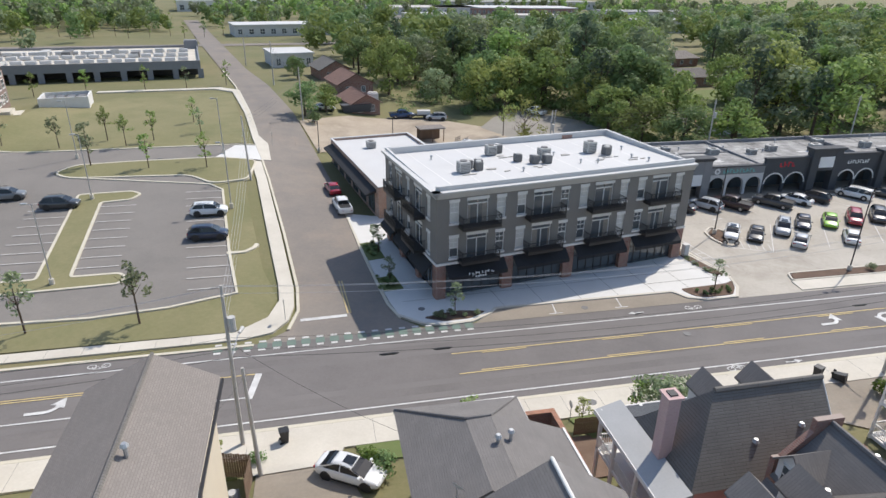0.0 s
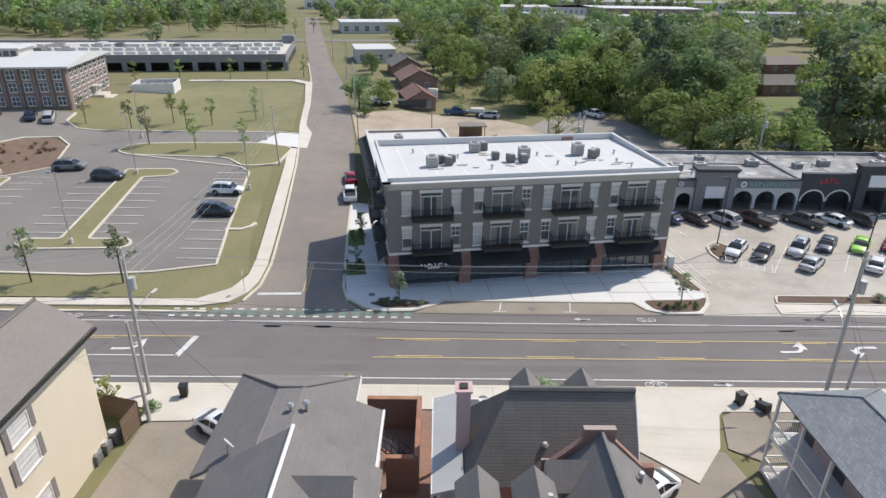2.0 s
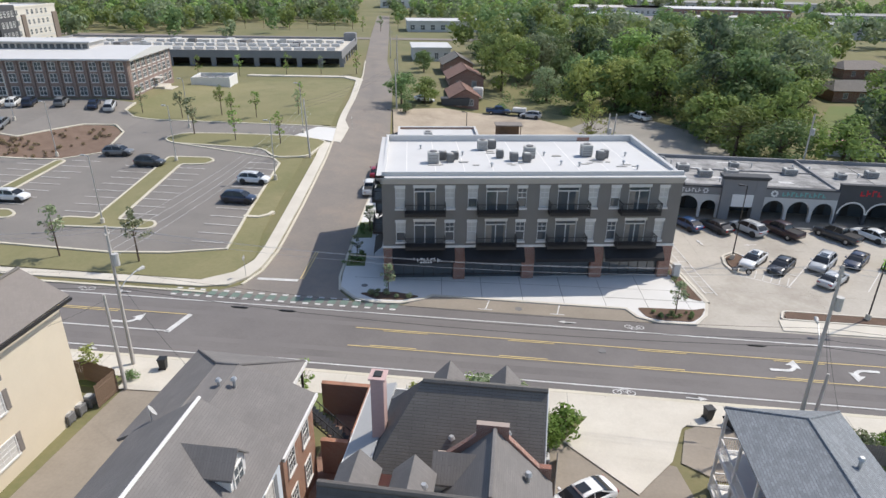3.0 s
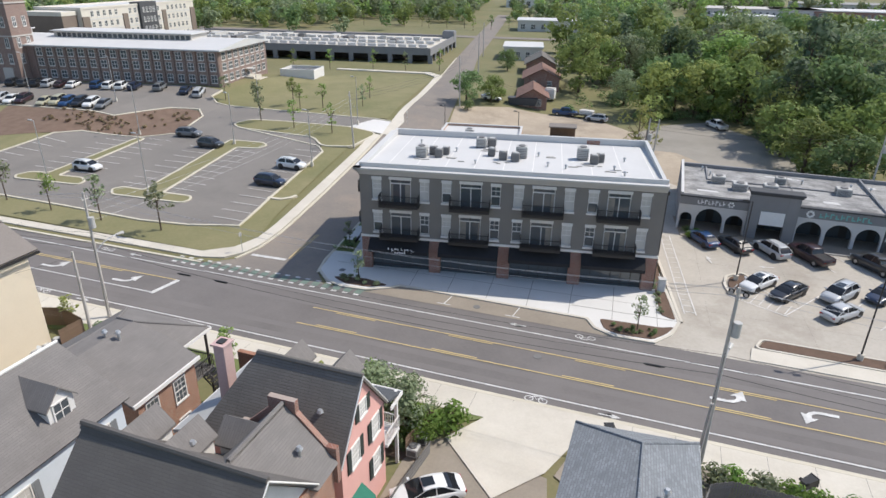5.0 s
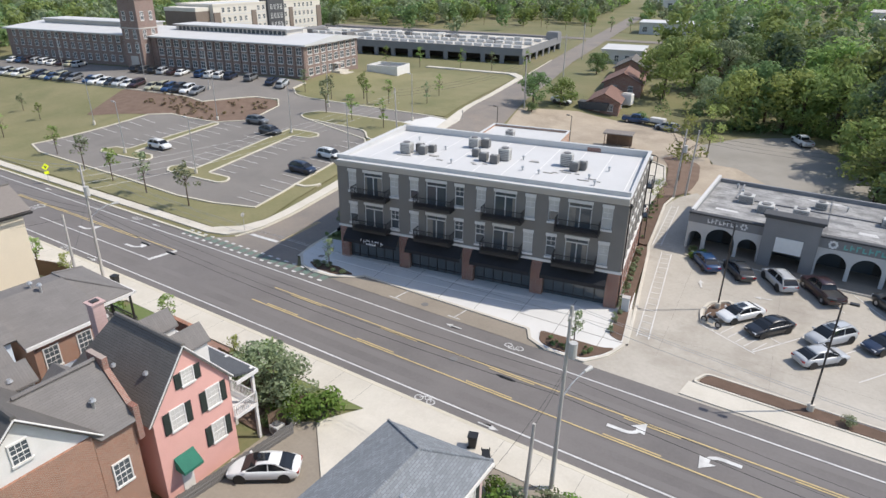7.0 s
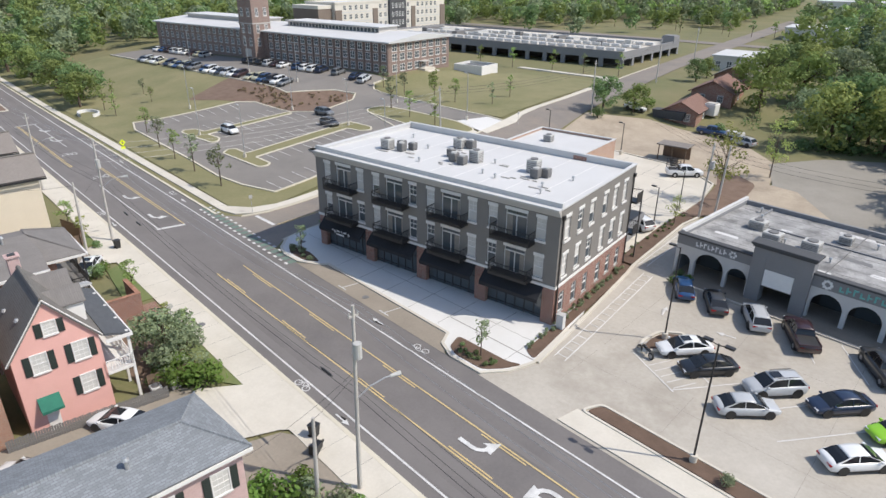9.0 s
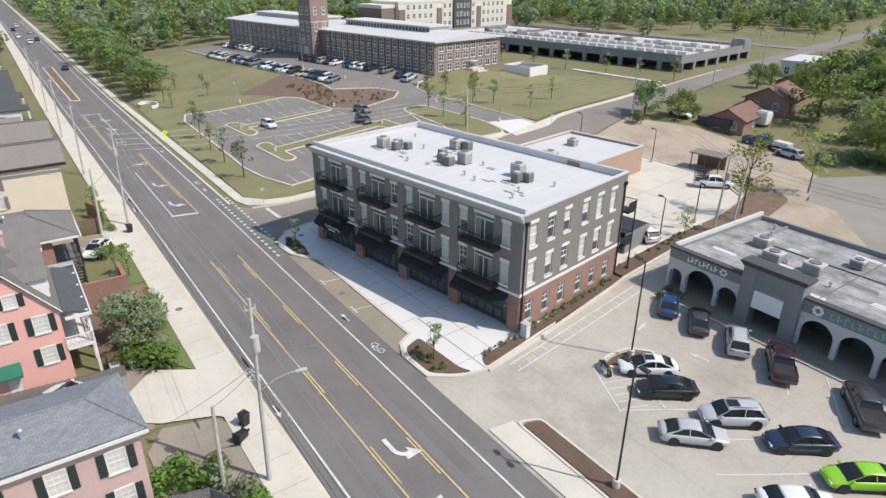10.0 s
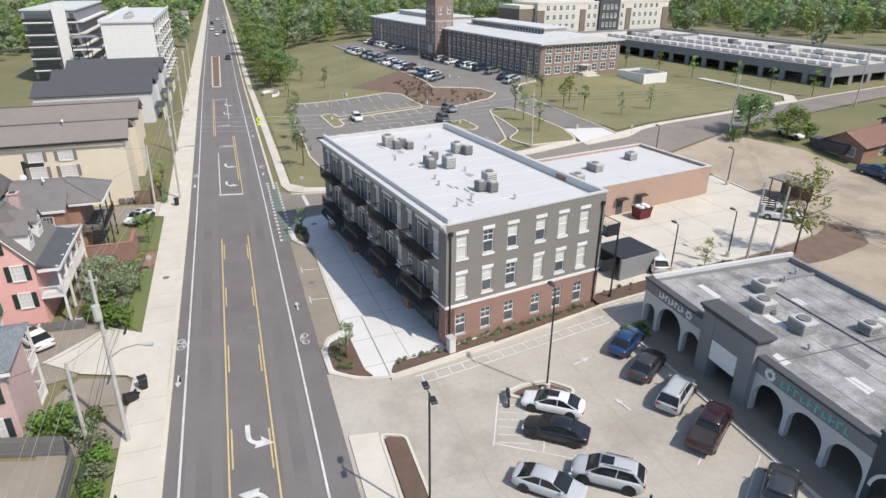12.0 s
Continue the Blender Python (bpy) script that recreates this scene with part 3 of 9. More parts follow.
kerb_strip(bm, [(45, 77.7), (150, 77.7)], 0.3, 0.2, closed=False)
tagged(part("kerb", bm, M["concrete"]), "pale concrete kerb round the new pavement and beds", "kerb", kind="structure")
surface("pavement_east", [(51, 50.9), (150, 50.9), (150, 53.0), (51.3, 53.0)], 0.13, "concrete", "pale concrete footway before the shops' car park", "pavement", 0.08)
for poly in ([(6.4, 58.6), (8.5, 58.9), (7.9, 62.2), (5.9, 61.8)], [(5.5, 66.4), (7.5, 66.8), (6.7, 71.6), (4.9, 71.2)]):
    surface("planting_bed", poly, 0.2, "lawn_green", "clipped green planting bed in the pavement", "planting bed", 0.08)

# south side drives and yards
surface("drive", [(-5.6, 33.8), (-6.2, 38.2), (1.2, 38.2), (0.9, 36), (0.2, 34)], 0.14, "concrete", "pale concrete drive mouth", "drive")
surface("drive", [(-6.2, 8), (2.4, 8), (1.8, 30), (0.4, 34), (-5.2, 34)], 0.06, "concrete_old", "brown stained old concrete drive", "drive")
surface("brick_walk", [(12.3, 18), (16.5, 18), (16.5, 35.4), (12.6, 35.4)], 0.07, "brick_pave", "red brick paved side yard", "drive")
surface("drive", [(29.4, 32.4), (33.2, 38.3), (41.4, 38.3), (38.2, 35.0), (36.8, 31.4), (34, 28)], 0.14, "concrete", "pale concrete drive widening to the road", "drive")
surface("drive", [(27.2, 18), (40, 16), (37, 31), (29.6, 32.6), (27.4, 31)], 0.06, "concrete_old", "brown stained car court beside the pink house", "drive")
surface("drive", [(37.4, 31.4), (38.4, 34.9), (41.4, 36.8), (47.2, 36.8), (47.2, 30.2), (39.5, 30)], 0.075, "concrete_old", "worn tan drive edge", "drive")
for poly in ([(27.2, 33.6), (28.6, 33.6), (32.8, 36.3), (31, 36.9), (17.6, 35.4), (18.5, 33)], [(2.0, 34), (11.8, 33), (11.8, 35.6), (1.4, 35.9)], [(-16, 34), (-6.4, 33.8), (-6.6, 35.8), (-16, 35.8)]):
    surface("lawn_front", poly, 0.1, "lawn_green", "small green front lawn by the footway", "lawn", 0.04)

surface("yard_dirt", [(16.9, 29.3), (27.4, 29.3), (28.4, 33.0), (17.0, 33.4)], 0.09, "mulch", "bare brown yard behind the porch", "ground")
surface("lawn_side", [(47.3, 26), (60, 26), (60, 35.4), (47.3, 35.4)], 0.06, "lawn_green", "rough green yard with bushes", "lawn")

# ---- road paint ----


def paint(name, mat, label, *lines, lift=0.065, cell=6):
    bm = bmesh.new()
    for pts, w in lines:
        ribbon(bm, pts, w, lift, cell)
    return tagged(part(name, bm, M[mat]), label, "road marking", kind="structure")


def level(y, *xs):
    return [(x, y + shift(x)) for x in xs]


paint("edge_line", "paint_white", "white edge line on the main road", (level(39.6, -400, -100, -20, 0, 280), 0.16), (level(48.7, -400, -100, -20, 0, 280), 0.16))
yl = []
for y, s in ((42.7, 0.42), (45.8, -0.42)):
    yl.append((level(y, 10.8, 280), 0.13))
    for k in range(20):
        x = 13.5 + 11.6 * k - (0.7 if s > 0 else 0)
        yl.append((level(y + s * 0.6, x, x + 4.2), 0.12))
yl += [(level(45.9, -13, -42), 0.13), (level(45.6, -13, -42), 0.13), (level(42.4, -43, -82), 0.13), (level(42.1, -43, -82), 0.13), ([(2.3, 54.8), (1.8, 62)], 0.13), ([(2.6, 54.8), (2.1, 62)], 0.13)]
yl += [(level(45.9, -6, -13), 0.13)]
paint("centre_line", "paint_yellow", "solid and broken yellow centre turn-lane lines", *yl)
paint("turn_lane_line", "paint_white", "white turn pocket lines on the main road", (level(42.75, -30, -6.2), 0.16), ([(-6.3, 42.5), (-5.7, 45.9)], 0.55), (level(45.3, -82, -58), 0.15), (level(41.9, -82, -81.6), 0.3), ([(-82, 41.8), (-82, 45.3)], 0.4))
paint("stop_line", "paint_white", "white stop line at the side street", ([(-2.3, 54.2), (2.2, 54.4)], 0.5))
g, w = [], []
for k in range(19):
    x = -9.8 + 1.28 * k
    for y in (49.65, 51.0):
        w.append(([(x, y), (x + 0.6, y)], 0.3))
    g.append(([(x - 0.1, 50.33), (x + 0.72, 50.33)], 0.9))
paint("bike_crossing_line", "paint_dull", "dashed white edges of a bike crossing", *w, lift=0.075)
paint("bike_crossing_fill", "paint_green", "dull green blocks of a bike crossing", *g, lift=0.07)
tl = []
for x in (22.7, 29.8):
    tl += [([(x, 51.0), (x + 0.3, 53.0)], 0.12), ([(x - 0.7, 51.0), (x + 0.7, 51.0)], 0.12)]
paint("bay_line", "paint_white", "white T marks of the kerbside bays", *tl, lift=0.08)

# stalls of the west car park
st = []
for k in range(12):
    y = 62 + 2.5 * k
    xr = -8.9 - (y - 62) * 0.15
    st.append(([(xr - 4.9, y - 0.1), (xr, y)], 0.11))
for k in range(8):
    y = 68.6 + 2.45 * k
    xl = -26.6 - (y - 66.6) * 0.1
    st.append(([(xl, y), (xl + 4.9, y)], 0.11))
for k in range(9):
    y = 68.3 + 2.45 * k
    xl = -29.8 - (y - 66.6) * 0.1
    st.append(([(xl - 5, y), (xl, y)], 0.11))
for k in range(8):
    y = 69.5 + 2.45 * k
    st.append(([(-46.7, y), (-41.8, y)], 0.11))
    st.append(([(-54.4, y), (-49.5, y)], 0.11))
for k in range(8):
    y = 62.5 + 2.5 * k
    xl = -67.6 + (y - 60.4) * 0.165
    st.append(([(xl, y), (xl + 5, y)], 0.11))
paint("stall_line", "paint_dull", "faded white stall lines of the west car park", *st, lift=0.13, cell=1.2)
# stalls before the shops
es = []
for k in range(14):
    x = 58.0 + 4.05 * k
    es.append(([(x - 3.0, 60.6), (x + 2.6, 68.6)], 0.11))
    x = 61.5 + 4.05 * k
    es.append(([(x, 72.6), (x - 3.4, 77.2)], 0.11))
for k in range(6):
    es.append(([(51.2 + 0.75 * k, 62.6 - 0.35 * k), (52.1 + 0.75 * k, 64.6 - 0.35 * k)], 0.1))
es += [([(50.0, 63.0), (55.2, 60.4)], 0.12), ([(52.6, 65.8), (57, 63.4)], 0.12)]
for k in range(16):
    f = k / 15
    es.append(([(45.6 - 2.9 * f, 58 + 18.5 * f), (46.5 - 2.9 * f, 58 + 18.7 * f)], 0.11))
es += [([(45.6, 57.5), (42.6, 77)], 0.12), ([(46.7, 57.5), (43.7, 77)], 0.12)]
paint("stall_line", "paint_dull", "faded white stall and walk lines before the shops", *es, lift=0.075, cell=1.2)

ds = [([(41.0 - 0.13 * k, 79 + 1.25 * k), (41.9 - 0.13 * k, 79.2 + 1.25 * k)], 0.11) for k in range(12)]
ds += [([(41.1, 78.4), (39.5, 93.5)], 0.11), ([(42.0, 78.6), (40.4, 93.7)], 0.11)]
paint("walk_line", "paint_dull", "faded white ladder marks along the side drive", *ds, lift=0.1, cell=1.2)


def arrow(poly, x, y, rz, name="lane_arrow", label="white turn arrow painted on the main road", sc=1.0, mat="paint_white"):
    bm = bmesh.new()
    c, s = math.cos(radians(rz)), math.sin(radians(rz))
    vs = []
    for px, py in poly:
        X, Y = x + sc * (px * c - py * s), y + sc * (px * s + py * c)
        vs.append(bm.verts.new((X, Y, land(X, Y) + 0.08)))
    f = bm.faces.new(vs)
    bmesh.ops.triangulate(bm, faces=[f])
    return tagged(part(name, bm, M[mat]), label, "road marking", kind="structure")


def turn_arrow():
    """Starts along +x and bends towards +y, with a wide head."""
    out = [(0, -0.1)]
    out += [(1.3 + 1.2 * math.sin(a), 1.1 - 1.2 * math.cos(a)) for a in (0.0, 0.4, 0.8, 1.1)]
    out += [(2.75, 0.45), (2.55, 1.85), (1.55, 0.95), (2.0, 0.98)]
    out += [(1.3 + 0.85 * math.sin(a), 1.1 - 0.85 * math.cos(a)) for a in (1.0, 0.7, 0.35, 0.0)]
    return out + [(0, 0.25)]


TA = turn_arrow()
STRAIGHT = [(0, -0.08), (1.2, -0.08), (1.2, -0.32), (2.0, 0), (1.2, 0.32), (1.2, 0.08), (0, 0.08)]
for x, y, rz in ((47.2, 44.0, 0), (57.0, 45.0, 180), (-23.0, 43.6, 0), (-12.8, 43.6, 0), (-76, 44.4, 0), (-66, 44.0, 0)):
    arrow(TA, x + (0.3 if rz == 0 else -0.3), y, rz, sc=0.98)
for x, y, rz in ((39.4, 39.0, 0), (-12.5, 39.0, 0), (31.5, 49.6, 180), (-14, 49.4, 180), (-40, 49.2, 180)):
    arrow(STRAIGHT, x, y, rz, "bike_lane_arrow", "small white arrow in the bike lane", 0.85)
for x, y, rz in ((48.5, 70.5, 105), (55.2, 71.6, 190), (51.5, 73.6, 100)):
    arrow(STRAIGHT, x, y, rz, "lot_arrow", "faded white arrow on the lot", 0.9, "paint_dull")


def bike_mark(x, y, rz):
    bm = bmesh.new()
    c, s = math.cos(radians(rz)), math.sin(radians(rz))
    at = lambda p: (x + p[0] * c - p[1] * s, y + p[0] * s + p[1] * c)
    for cx in (-0.55, 0.55):
        ribbon(bm, [at((cx + 0.34 * math.cos(k * math.pi / 5), 0.3 * math.sin(k * math.pi / 5))) for k in range(10)], 0.09, 0.08, 1, True)
    ribbon(bm, [at(p) for p in ((-0.55, 0), (-0.2, 0.42), (0.35, 0.42), (0.55, 0))], 0.08, 0.082)
    ribbon(bm, [at(p) for p in ((-0.2, 0.42), (0.05, 0), (0.35, 0.42))], 0.08, 0.084)
    tagged(part("bike_lane_symbol", bm, M["paint_white"]), "white bicycle symbol painted in the bike lane", "road marking", kind="structure")


for x, y, rz in ((34.6, 39.0, 0), (-17, 39.0, 0), (37.0, 49.6, 180), (-19, 49.5, 180)):
    bike_mark(x, y, rz)
# the word in the turn pockets, read by drivers heading east
for wx in (-34.5, -52.0):
    txt = bpy.data.curves.new("lane_word", "FONT")
    txt.body, txt.size, txt.align_x, txt.align_y = "ONLY", 1.0, "CENTER", "CENTER"
    txt.materials.append(M["paint_white"])
    word = tagged(new("lane_word", txt), "white word painted in the turn pocket", "road marking", kind="structure")
    word.matrix_basis = pose(wx, 44.2 + shift(wx), 0.535, 0, 0, -90) @ Matrix.Diagonal((0.95, 2.6, 1, 1))
# planted median to the west
MED = rounded([(-101, 41.6), (-101, 43.6), (-168, 43.8), (-168, 41.2)], 0.6)
surface("mulch_median", MED, 0.16, "mulch", "long mulched median strip in the main road", "planting bed", 0.1)
bm = bmesh.new()
kerb_strip(bm, MED, 0.35, 0.2, 6)
tagged(part("kerb", bm, M["concrete"]), "pale kerb round the median strip", "kerb", kind="structure")

# concrete joints
jl = [([(x, 35.6 + shift(x)), (x, 38.25 + shift(x))], 0.03) for x in steps(-90, 60, 3.0)]
jl += [([(x, 51.55 + shift(x)), (x, 52.8 + shift(x))], 0.03) for x in steps(-90, -9, 3.0)]
paint("paving_joint", "joint", "dark tooled joints across the footways", *jl, lift=0.137)
jl = [([(18 + 4.2 * k, 53.4), (18 + 4.2 * k - 0.5, 57.2 + 0.7 * k)], 0.05) for k in range(7)]
jl += [([(34.8, 55.2), (44.9, 55.5)], 0.1), ([(8, 56), (44, 60.8 - 3.0)], 0.05)]
paint("paving_joint", "joint", "dark joints in the new front pavement", *jl, lift=0.147, cell=2)
jl = [([(x, 55.2), (x - 1.5, 77)], 0.018) for x in steps(48, 120, 9.0)] + [([(46, y), (130, y)], 0.02) for y in (58.8, 70.4)]
paint("paving_joint", "joint", "joints of the concrete lot", *jl, lift=0.047, cell=2)
jl = [([(12, y), (38 - 0.1 * (y - 80), y)], 0.06) for y in (84, 90, 96, 102, 108)] + [([(x, 79), (x - 3, 115)], 0.06) for x in (20, 26, 32)]
paint("paving_joint", "joint", "joints of the rear concrete yard", *jl, lift=0.068, cell=2)

# ---- the grey three-storey building ----
L, D = 31.4, 17.0
grey = thing("mixed_use_building", "three-storey grey stucco building with brick base and white flat roof", "building", 11.4, 55.8, 0, 9.9)
BAND, EAVE = 4.45, 11.75
BAYS = [4.42 + 7.5 * i for i in range(4)]
PIERS = [(0, 1.05), (7.5, 8.75), (15.0, 16.3), (22.55, 23.85), (30.15, L)]
FRONT = [(c + o, z) for c in BAYS for o in (-2.55, 2.6) for z in (5.1, 8.85)]
SIDE_U = [1.5, 4.1, 6.6, 9.6, 12.1, 14.6]


def holed(bm, length, z0, z1, holes, place):
    """A wall skin from 0 to length with rectangular holes (u0, u1, z0, z1), given depth by place(u, depth, z)."""
    us = sorted({0.0, length, *[h[0] for h in holes], *[h[1] for h in holes]})
    zs = sorted({z0, z1, *[h[2] for h in holes], *[h[3] for h in holes]})
    for a, b in zip(us, us[1:]):
        for c, d in zip(zs, zs[1:]):
            m, n = (a + b) / 2, (c + d) / 2
            if any(h[0] < m < h[1] and h[2] < n < h[3] for h in holes):
                continue
            face(bm, place(a, 0, c), place(b, 0, c), place(b, 0, d), place(a, 0, d))
    for a, b, c, d in holes:
        for p, q in (((a, c), (b, c)), ((b, c), (b, d)), ((b, d), (a, d)), ((a, d), (a, c))):
            face(bm, place(p[0], 0, p[1]), place(q[0], 0, q[1]), place(q[0], 0.3, q[1]), place(p[0], 0.3, p[1]))


def side_place(which):
    if which == "front":
        return lambda u, d, z: (u, d, z)
    if which == "right":
        return lambda u, d, z: (L - d, u, z)
    if which == "left":
        return lambda u, d, z: (d, D - u, z)
    return lambda u, d, z: (L - u, D - d, z)


def slab(bm, place, u0, u1, d0, d1, z0, z1):
    pts = [place(u, d, z) for z in (z0, z1) for u, d in ((u0, d0), (u1, d0), (u1, d1), (u0, d1))]
    v = [bm.verts.new(p) for p in pts]
    for f in ((3, 2, 1, 0), (4, 5, 6, 7), (0, 1, 5, 4), (1, 2, 6, 5), (2, 3, 7, 6), (3, 0, 4, 7)):
        bm.faces.new([v[i] for i in f])


def sash(parent, place, u, z, w=1.0, h=2.2, head=True, blind=None, lintel=True, depth=0.14, trim="white_trim", rows=1):
    """A double-hung window set in its hole: frame, glazing bars, pane, blind, head and sill."""
    win = thing("window", "", "")
    win.parent = parent
    for k in ("label", "category"):
        if k in win:
            del win[k]
    bm = bmesh.new()
    x0, x1, z1 = u - w / 2, u + w / 2, z + h
    for a in ((x0, x0 + 0.07, z, z1), (x1 - 0.07, x1, z, z1), (x0, x1, z, z + 0.08), (x0, x1, z1 - 0.08, z1), (x0, x1, z + h / 2 - 0.05, z + h / 2 + 0.05)):
        slab(bm, place, a[0], a[1], depth - 0.07, depth + 0.03, a[2], a[3])
    slab(bm, place, u - 0.02, u + 0.02, depth - 0.03, depth + 0.02, z + h / 2, z1)
    slab(bm, place, x0, x1, depth - 0.03, depth + 0.02, z + h * 0.74, z + h * 0.77)
    part("window_frame", bm, M[trim], win)
    bm = bmesh.new()
    slab(bm, place, x0 + 0.02, x1 - 0.02, depth, depth + 0.02, z + 0.02, z1 - 0.02)
    part("pane", bm, M["blind"] if blind == 2 else M["glass"], win)
    if blind == 1:
        bm = bmesh.new()
        slab(bm, place, x0 + 0.06, x1 - 0.06, depth - 0.025, depth - 0.005, z + h * 0.45, z1 - 0.06)
        part("blind", bm, M["blind"], win)
    if lintel:
        bm = bmesh.new()
        slab(bm, place, x0 - 0.06, x1 + 0.06, -0.05, 0.05, z1, z1 + 0.32)
        part("lintel", bm, M[trim], win)
        bm = bmesh.new()
        slab(bm, place, x0 - 0.08, x1 + 0.08, -0.09, 0.06, z - 0.22, z)
        part("window_sill", bm, M[trim], win)
    return win


def fill_walls():
    rng = random.Random(4)
    F, R, B, W = side_place("front"), side_place("right"), side_place("back"), side_place("left")
    fh = [(u - 0.5, u + 0.5, z, z + 2.15) for u, z in FRONT] + [(c - 1.15, c + 1.15, z, z + 2.62) for c in BAYS for z in (4.75, 8.45)]
    rh = [(u - 0.53, u + 0.53, z, z + 2.2) for u in SIDE_U for z in (5.25, 8.95)]
    lh = [(u - 0.5, u + 0.5, z, z + 2.15) for u in (2.0, 8.3, 14.7) for z in (5.1, 8.85)] + [(c - 1.15, c + 1.15, z, z + 2.62) for c in (5.1, 11.6) for z in (4.75, 8.45)]
    for name, place, ln, holes, lab in (("wall", F, L, fh, ""), ("wall", R, D, rh, ""), ("wall", W, D, lh, ""), ("wall", B, L, [], "")):
        bm = bmesh.new()
        holed(bm, ln, BAND, 12.12, holes, place)
        part(name, bm, M["stucco"], grey)
    # brick base of side and back
    r1 = [(u - 0.53, u + 0.53, 1.5, 3.6) for u in SIDE_U]
    bm = bmesh.new()
    holed(bm, D, -0.5, BAND, r1, R)
    part("brick_wall", bm, M["brick"], grey, "red brick ground-floor wall")
    bm = bmesh.new()
    holed(bm, L, -0.5, BAND, [], B)
    part("brick_wall", bm, M["brick"], grey, "red brick ground-floor wall")
    bm = bmesh.new()
    slab(bm, lambda u, d, z: (u, d, z), 0.35, L - 0.35, 0.35, D - 0.35, 4.3, 4.36)
    part("floor_slab", bm, M["concrete_old"], grey)
    for u, z in FRONT:
        sash(grey, F, u, z, 1.0, 2.15, blind=rng.choice((0, 1, 2, 2, 2)))
    for u in SIDE_U:
        for z in (5.25, 8.95):
            sash(grey, R, u, z, 1.06, 2.2, blind=0 if (u, z) in ((6.6, 5.25), (4.1, 8.95)) else rng.choice((1, 2, 2)))
        sash(grey, R, u, 1.5, 1.06, 2.1, blind=0, lintel=False, trim="white_trim")
        bm = bmesh.new()
        slab(bm, R, u - 0.6, u + 0.6, -0.04, 0.1, 1.4, 1.5)
        part("window_sill", bm, M["cornice"], grey)
    for u in (2.0, 8.3, 14.7):
        for z in (5.1, 8.85):
            sash(grey, W, u, z, 1.0, 2.15, blind=rng.choice((0, 1, 2)))
    # balcony doors and balconies
    for place, cs in ((F, BAYS), (W, (5.1, 11.6))):
        for c in cs:
            for fl, z in enumerate((4.75, 8.45)):
                door = new("balcony_door")
                door.parent = grey
                bm = bmesh.new()
                for a in ((c - 1.15, c - 1.06, z, z + 2.62), (c + 1.06, c + 1.15, z, z + 2.62), (c - 0.05, c + 0.05, z, z + 2.2), (c - 1.15, c + 1.15, z + 2.12, z + 2.24), (c - 1.15, c + 1.15, z + 2.54, z + 2.62), (c - 1.15, c + 1.15, z, z + 0.1)):
                    slab(bm, place, a[0], a[1], 0.1, 0.2, a[2], a[3])
                part("door_frame", bm, M["white_trim"], door, "white sliding door frame")
                for s in (-1, 1):
                    bm = bmesh.new()
                    slab(bm, place, c + min(s * 0.05, s * 1.08), c + max(s * 0.05, s * 1.08), 0.15, 0.17, z + 0.08, z + 2.55)
                    part("pane", bm, M["glass"], door)
                    if rng.random() < 0.6:
                        a = rng.uniform(0.25, 0.9)
                        bm = bmesh.new()
                        slab(bm, place, c + min(s * a, s * 1.06), c + max(s * a, s * 1.06), 0.12, 0.145, z + 0.12, z + 2.1)
                        part("curtain", bm, M["curtain"], door)
                bm = bmesh.new()
                slab(bm, place, c - 1.22, c + 1.22, -0.05, 0.05, z + 2.62, z + 2.92)
                part("lintel", bm, M["white_trim"], door)
                balcony(place, c, z + 0.22, 1.25)


def balcony(place, c, z, deep):
    bal = new("balcony")
    bal.parent = grey
    u0, u1 = c - 2.1, c + 2.1
    bm = bmesh.new()
    slab(bm, place, u0, u1, -deep, 0.0, z - 0.36, z - 0.06)
    part("balcony_floor", bm, M["dark_metal"], bal)
    bm = bmesh.new()
    for d0, d1, a, b in ((-deep, -deep + 0.05, u0, u1), (-deep, 0, u0, u0 + 0.05), (-deep, 0, u1 - 0.05, u1)):
        slab(bm, place, a, b, d0, d1, z + 0.92, z + 0.98)
        slab(bm, place, a, b, d0, d1, z + 0.02, z + 0.07)
    for u in steps(u0 + 0.02, u1 - 0.06, 0.13):
        slab(bm, place, u, u + 0.022, -deep + 0.01, -deep + 0.035, z - 0.05, z + 0.94)
    for u in (u0 + 0.015, u1 - 0.04):
        for d in steps(-deep, -0.05, 0.14):
            slab(bm, place, u, u + 0.022, d, d + 0.022, z - 0.05, z + 0.94)
    for u in (u0, u1 - 0.06):
        slab(bm, place, u, u + 0.06, -deep, -deep + 0.06, z - 0.05, z + 1.02)
    part("railing", bm, M["dark_metal"], bal, "black metal baluster railing")


fill_walls()

# ground floor front and left: brick piers, storefront glazing, awnings
F = side_place("front")
for a, b in PIERS:
    bm = bmesh.new()
    slab(bm, F, a, b, -0.04, 0.9, -0.5, BAND)
    part("brick_pier", bm, M["brick"], grey, "red brick pier", 0.03)
Wp = side_place("left")
for a, b in ((0, 1.0), (5.0, 6.0), (10.6, 11.6), (D - 1.0, D - 0.92)):
    bm = bmesh.new()
    slab(bm, Wp, a, b, -0.04, 0.9, -0.5, BAND)
    part("brick_pier", bm, M["brick"], grey, "red brick pier", 0.03)


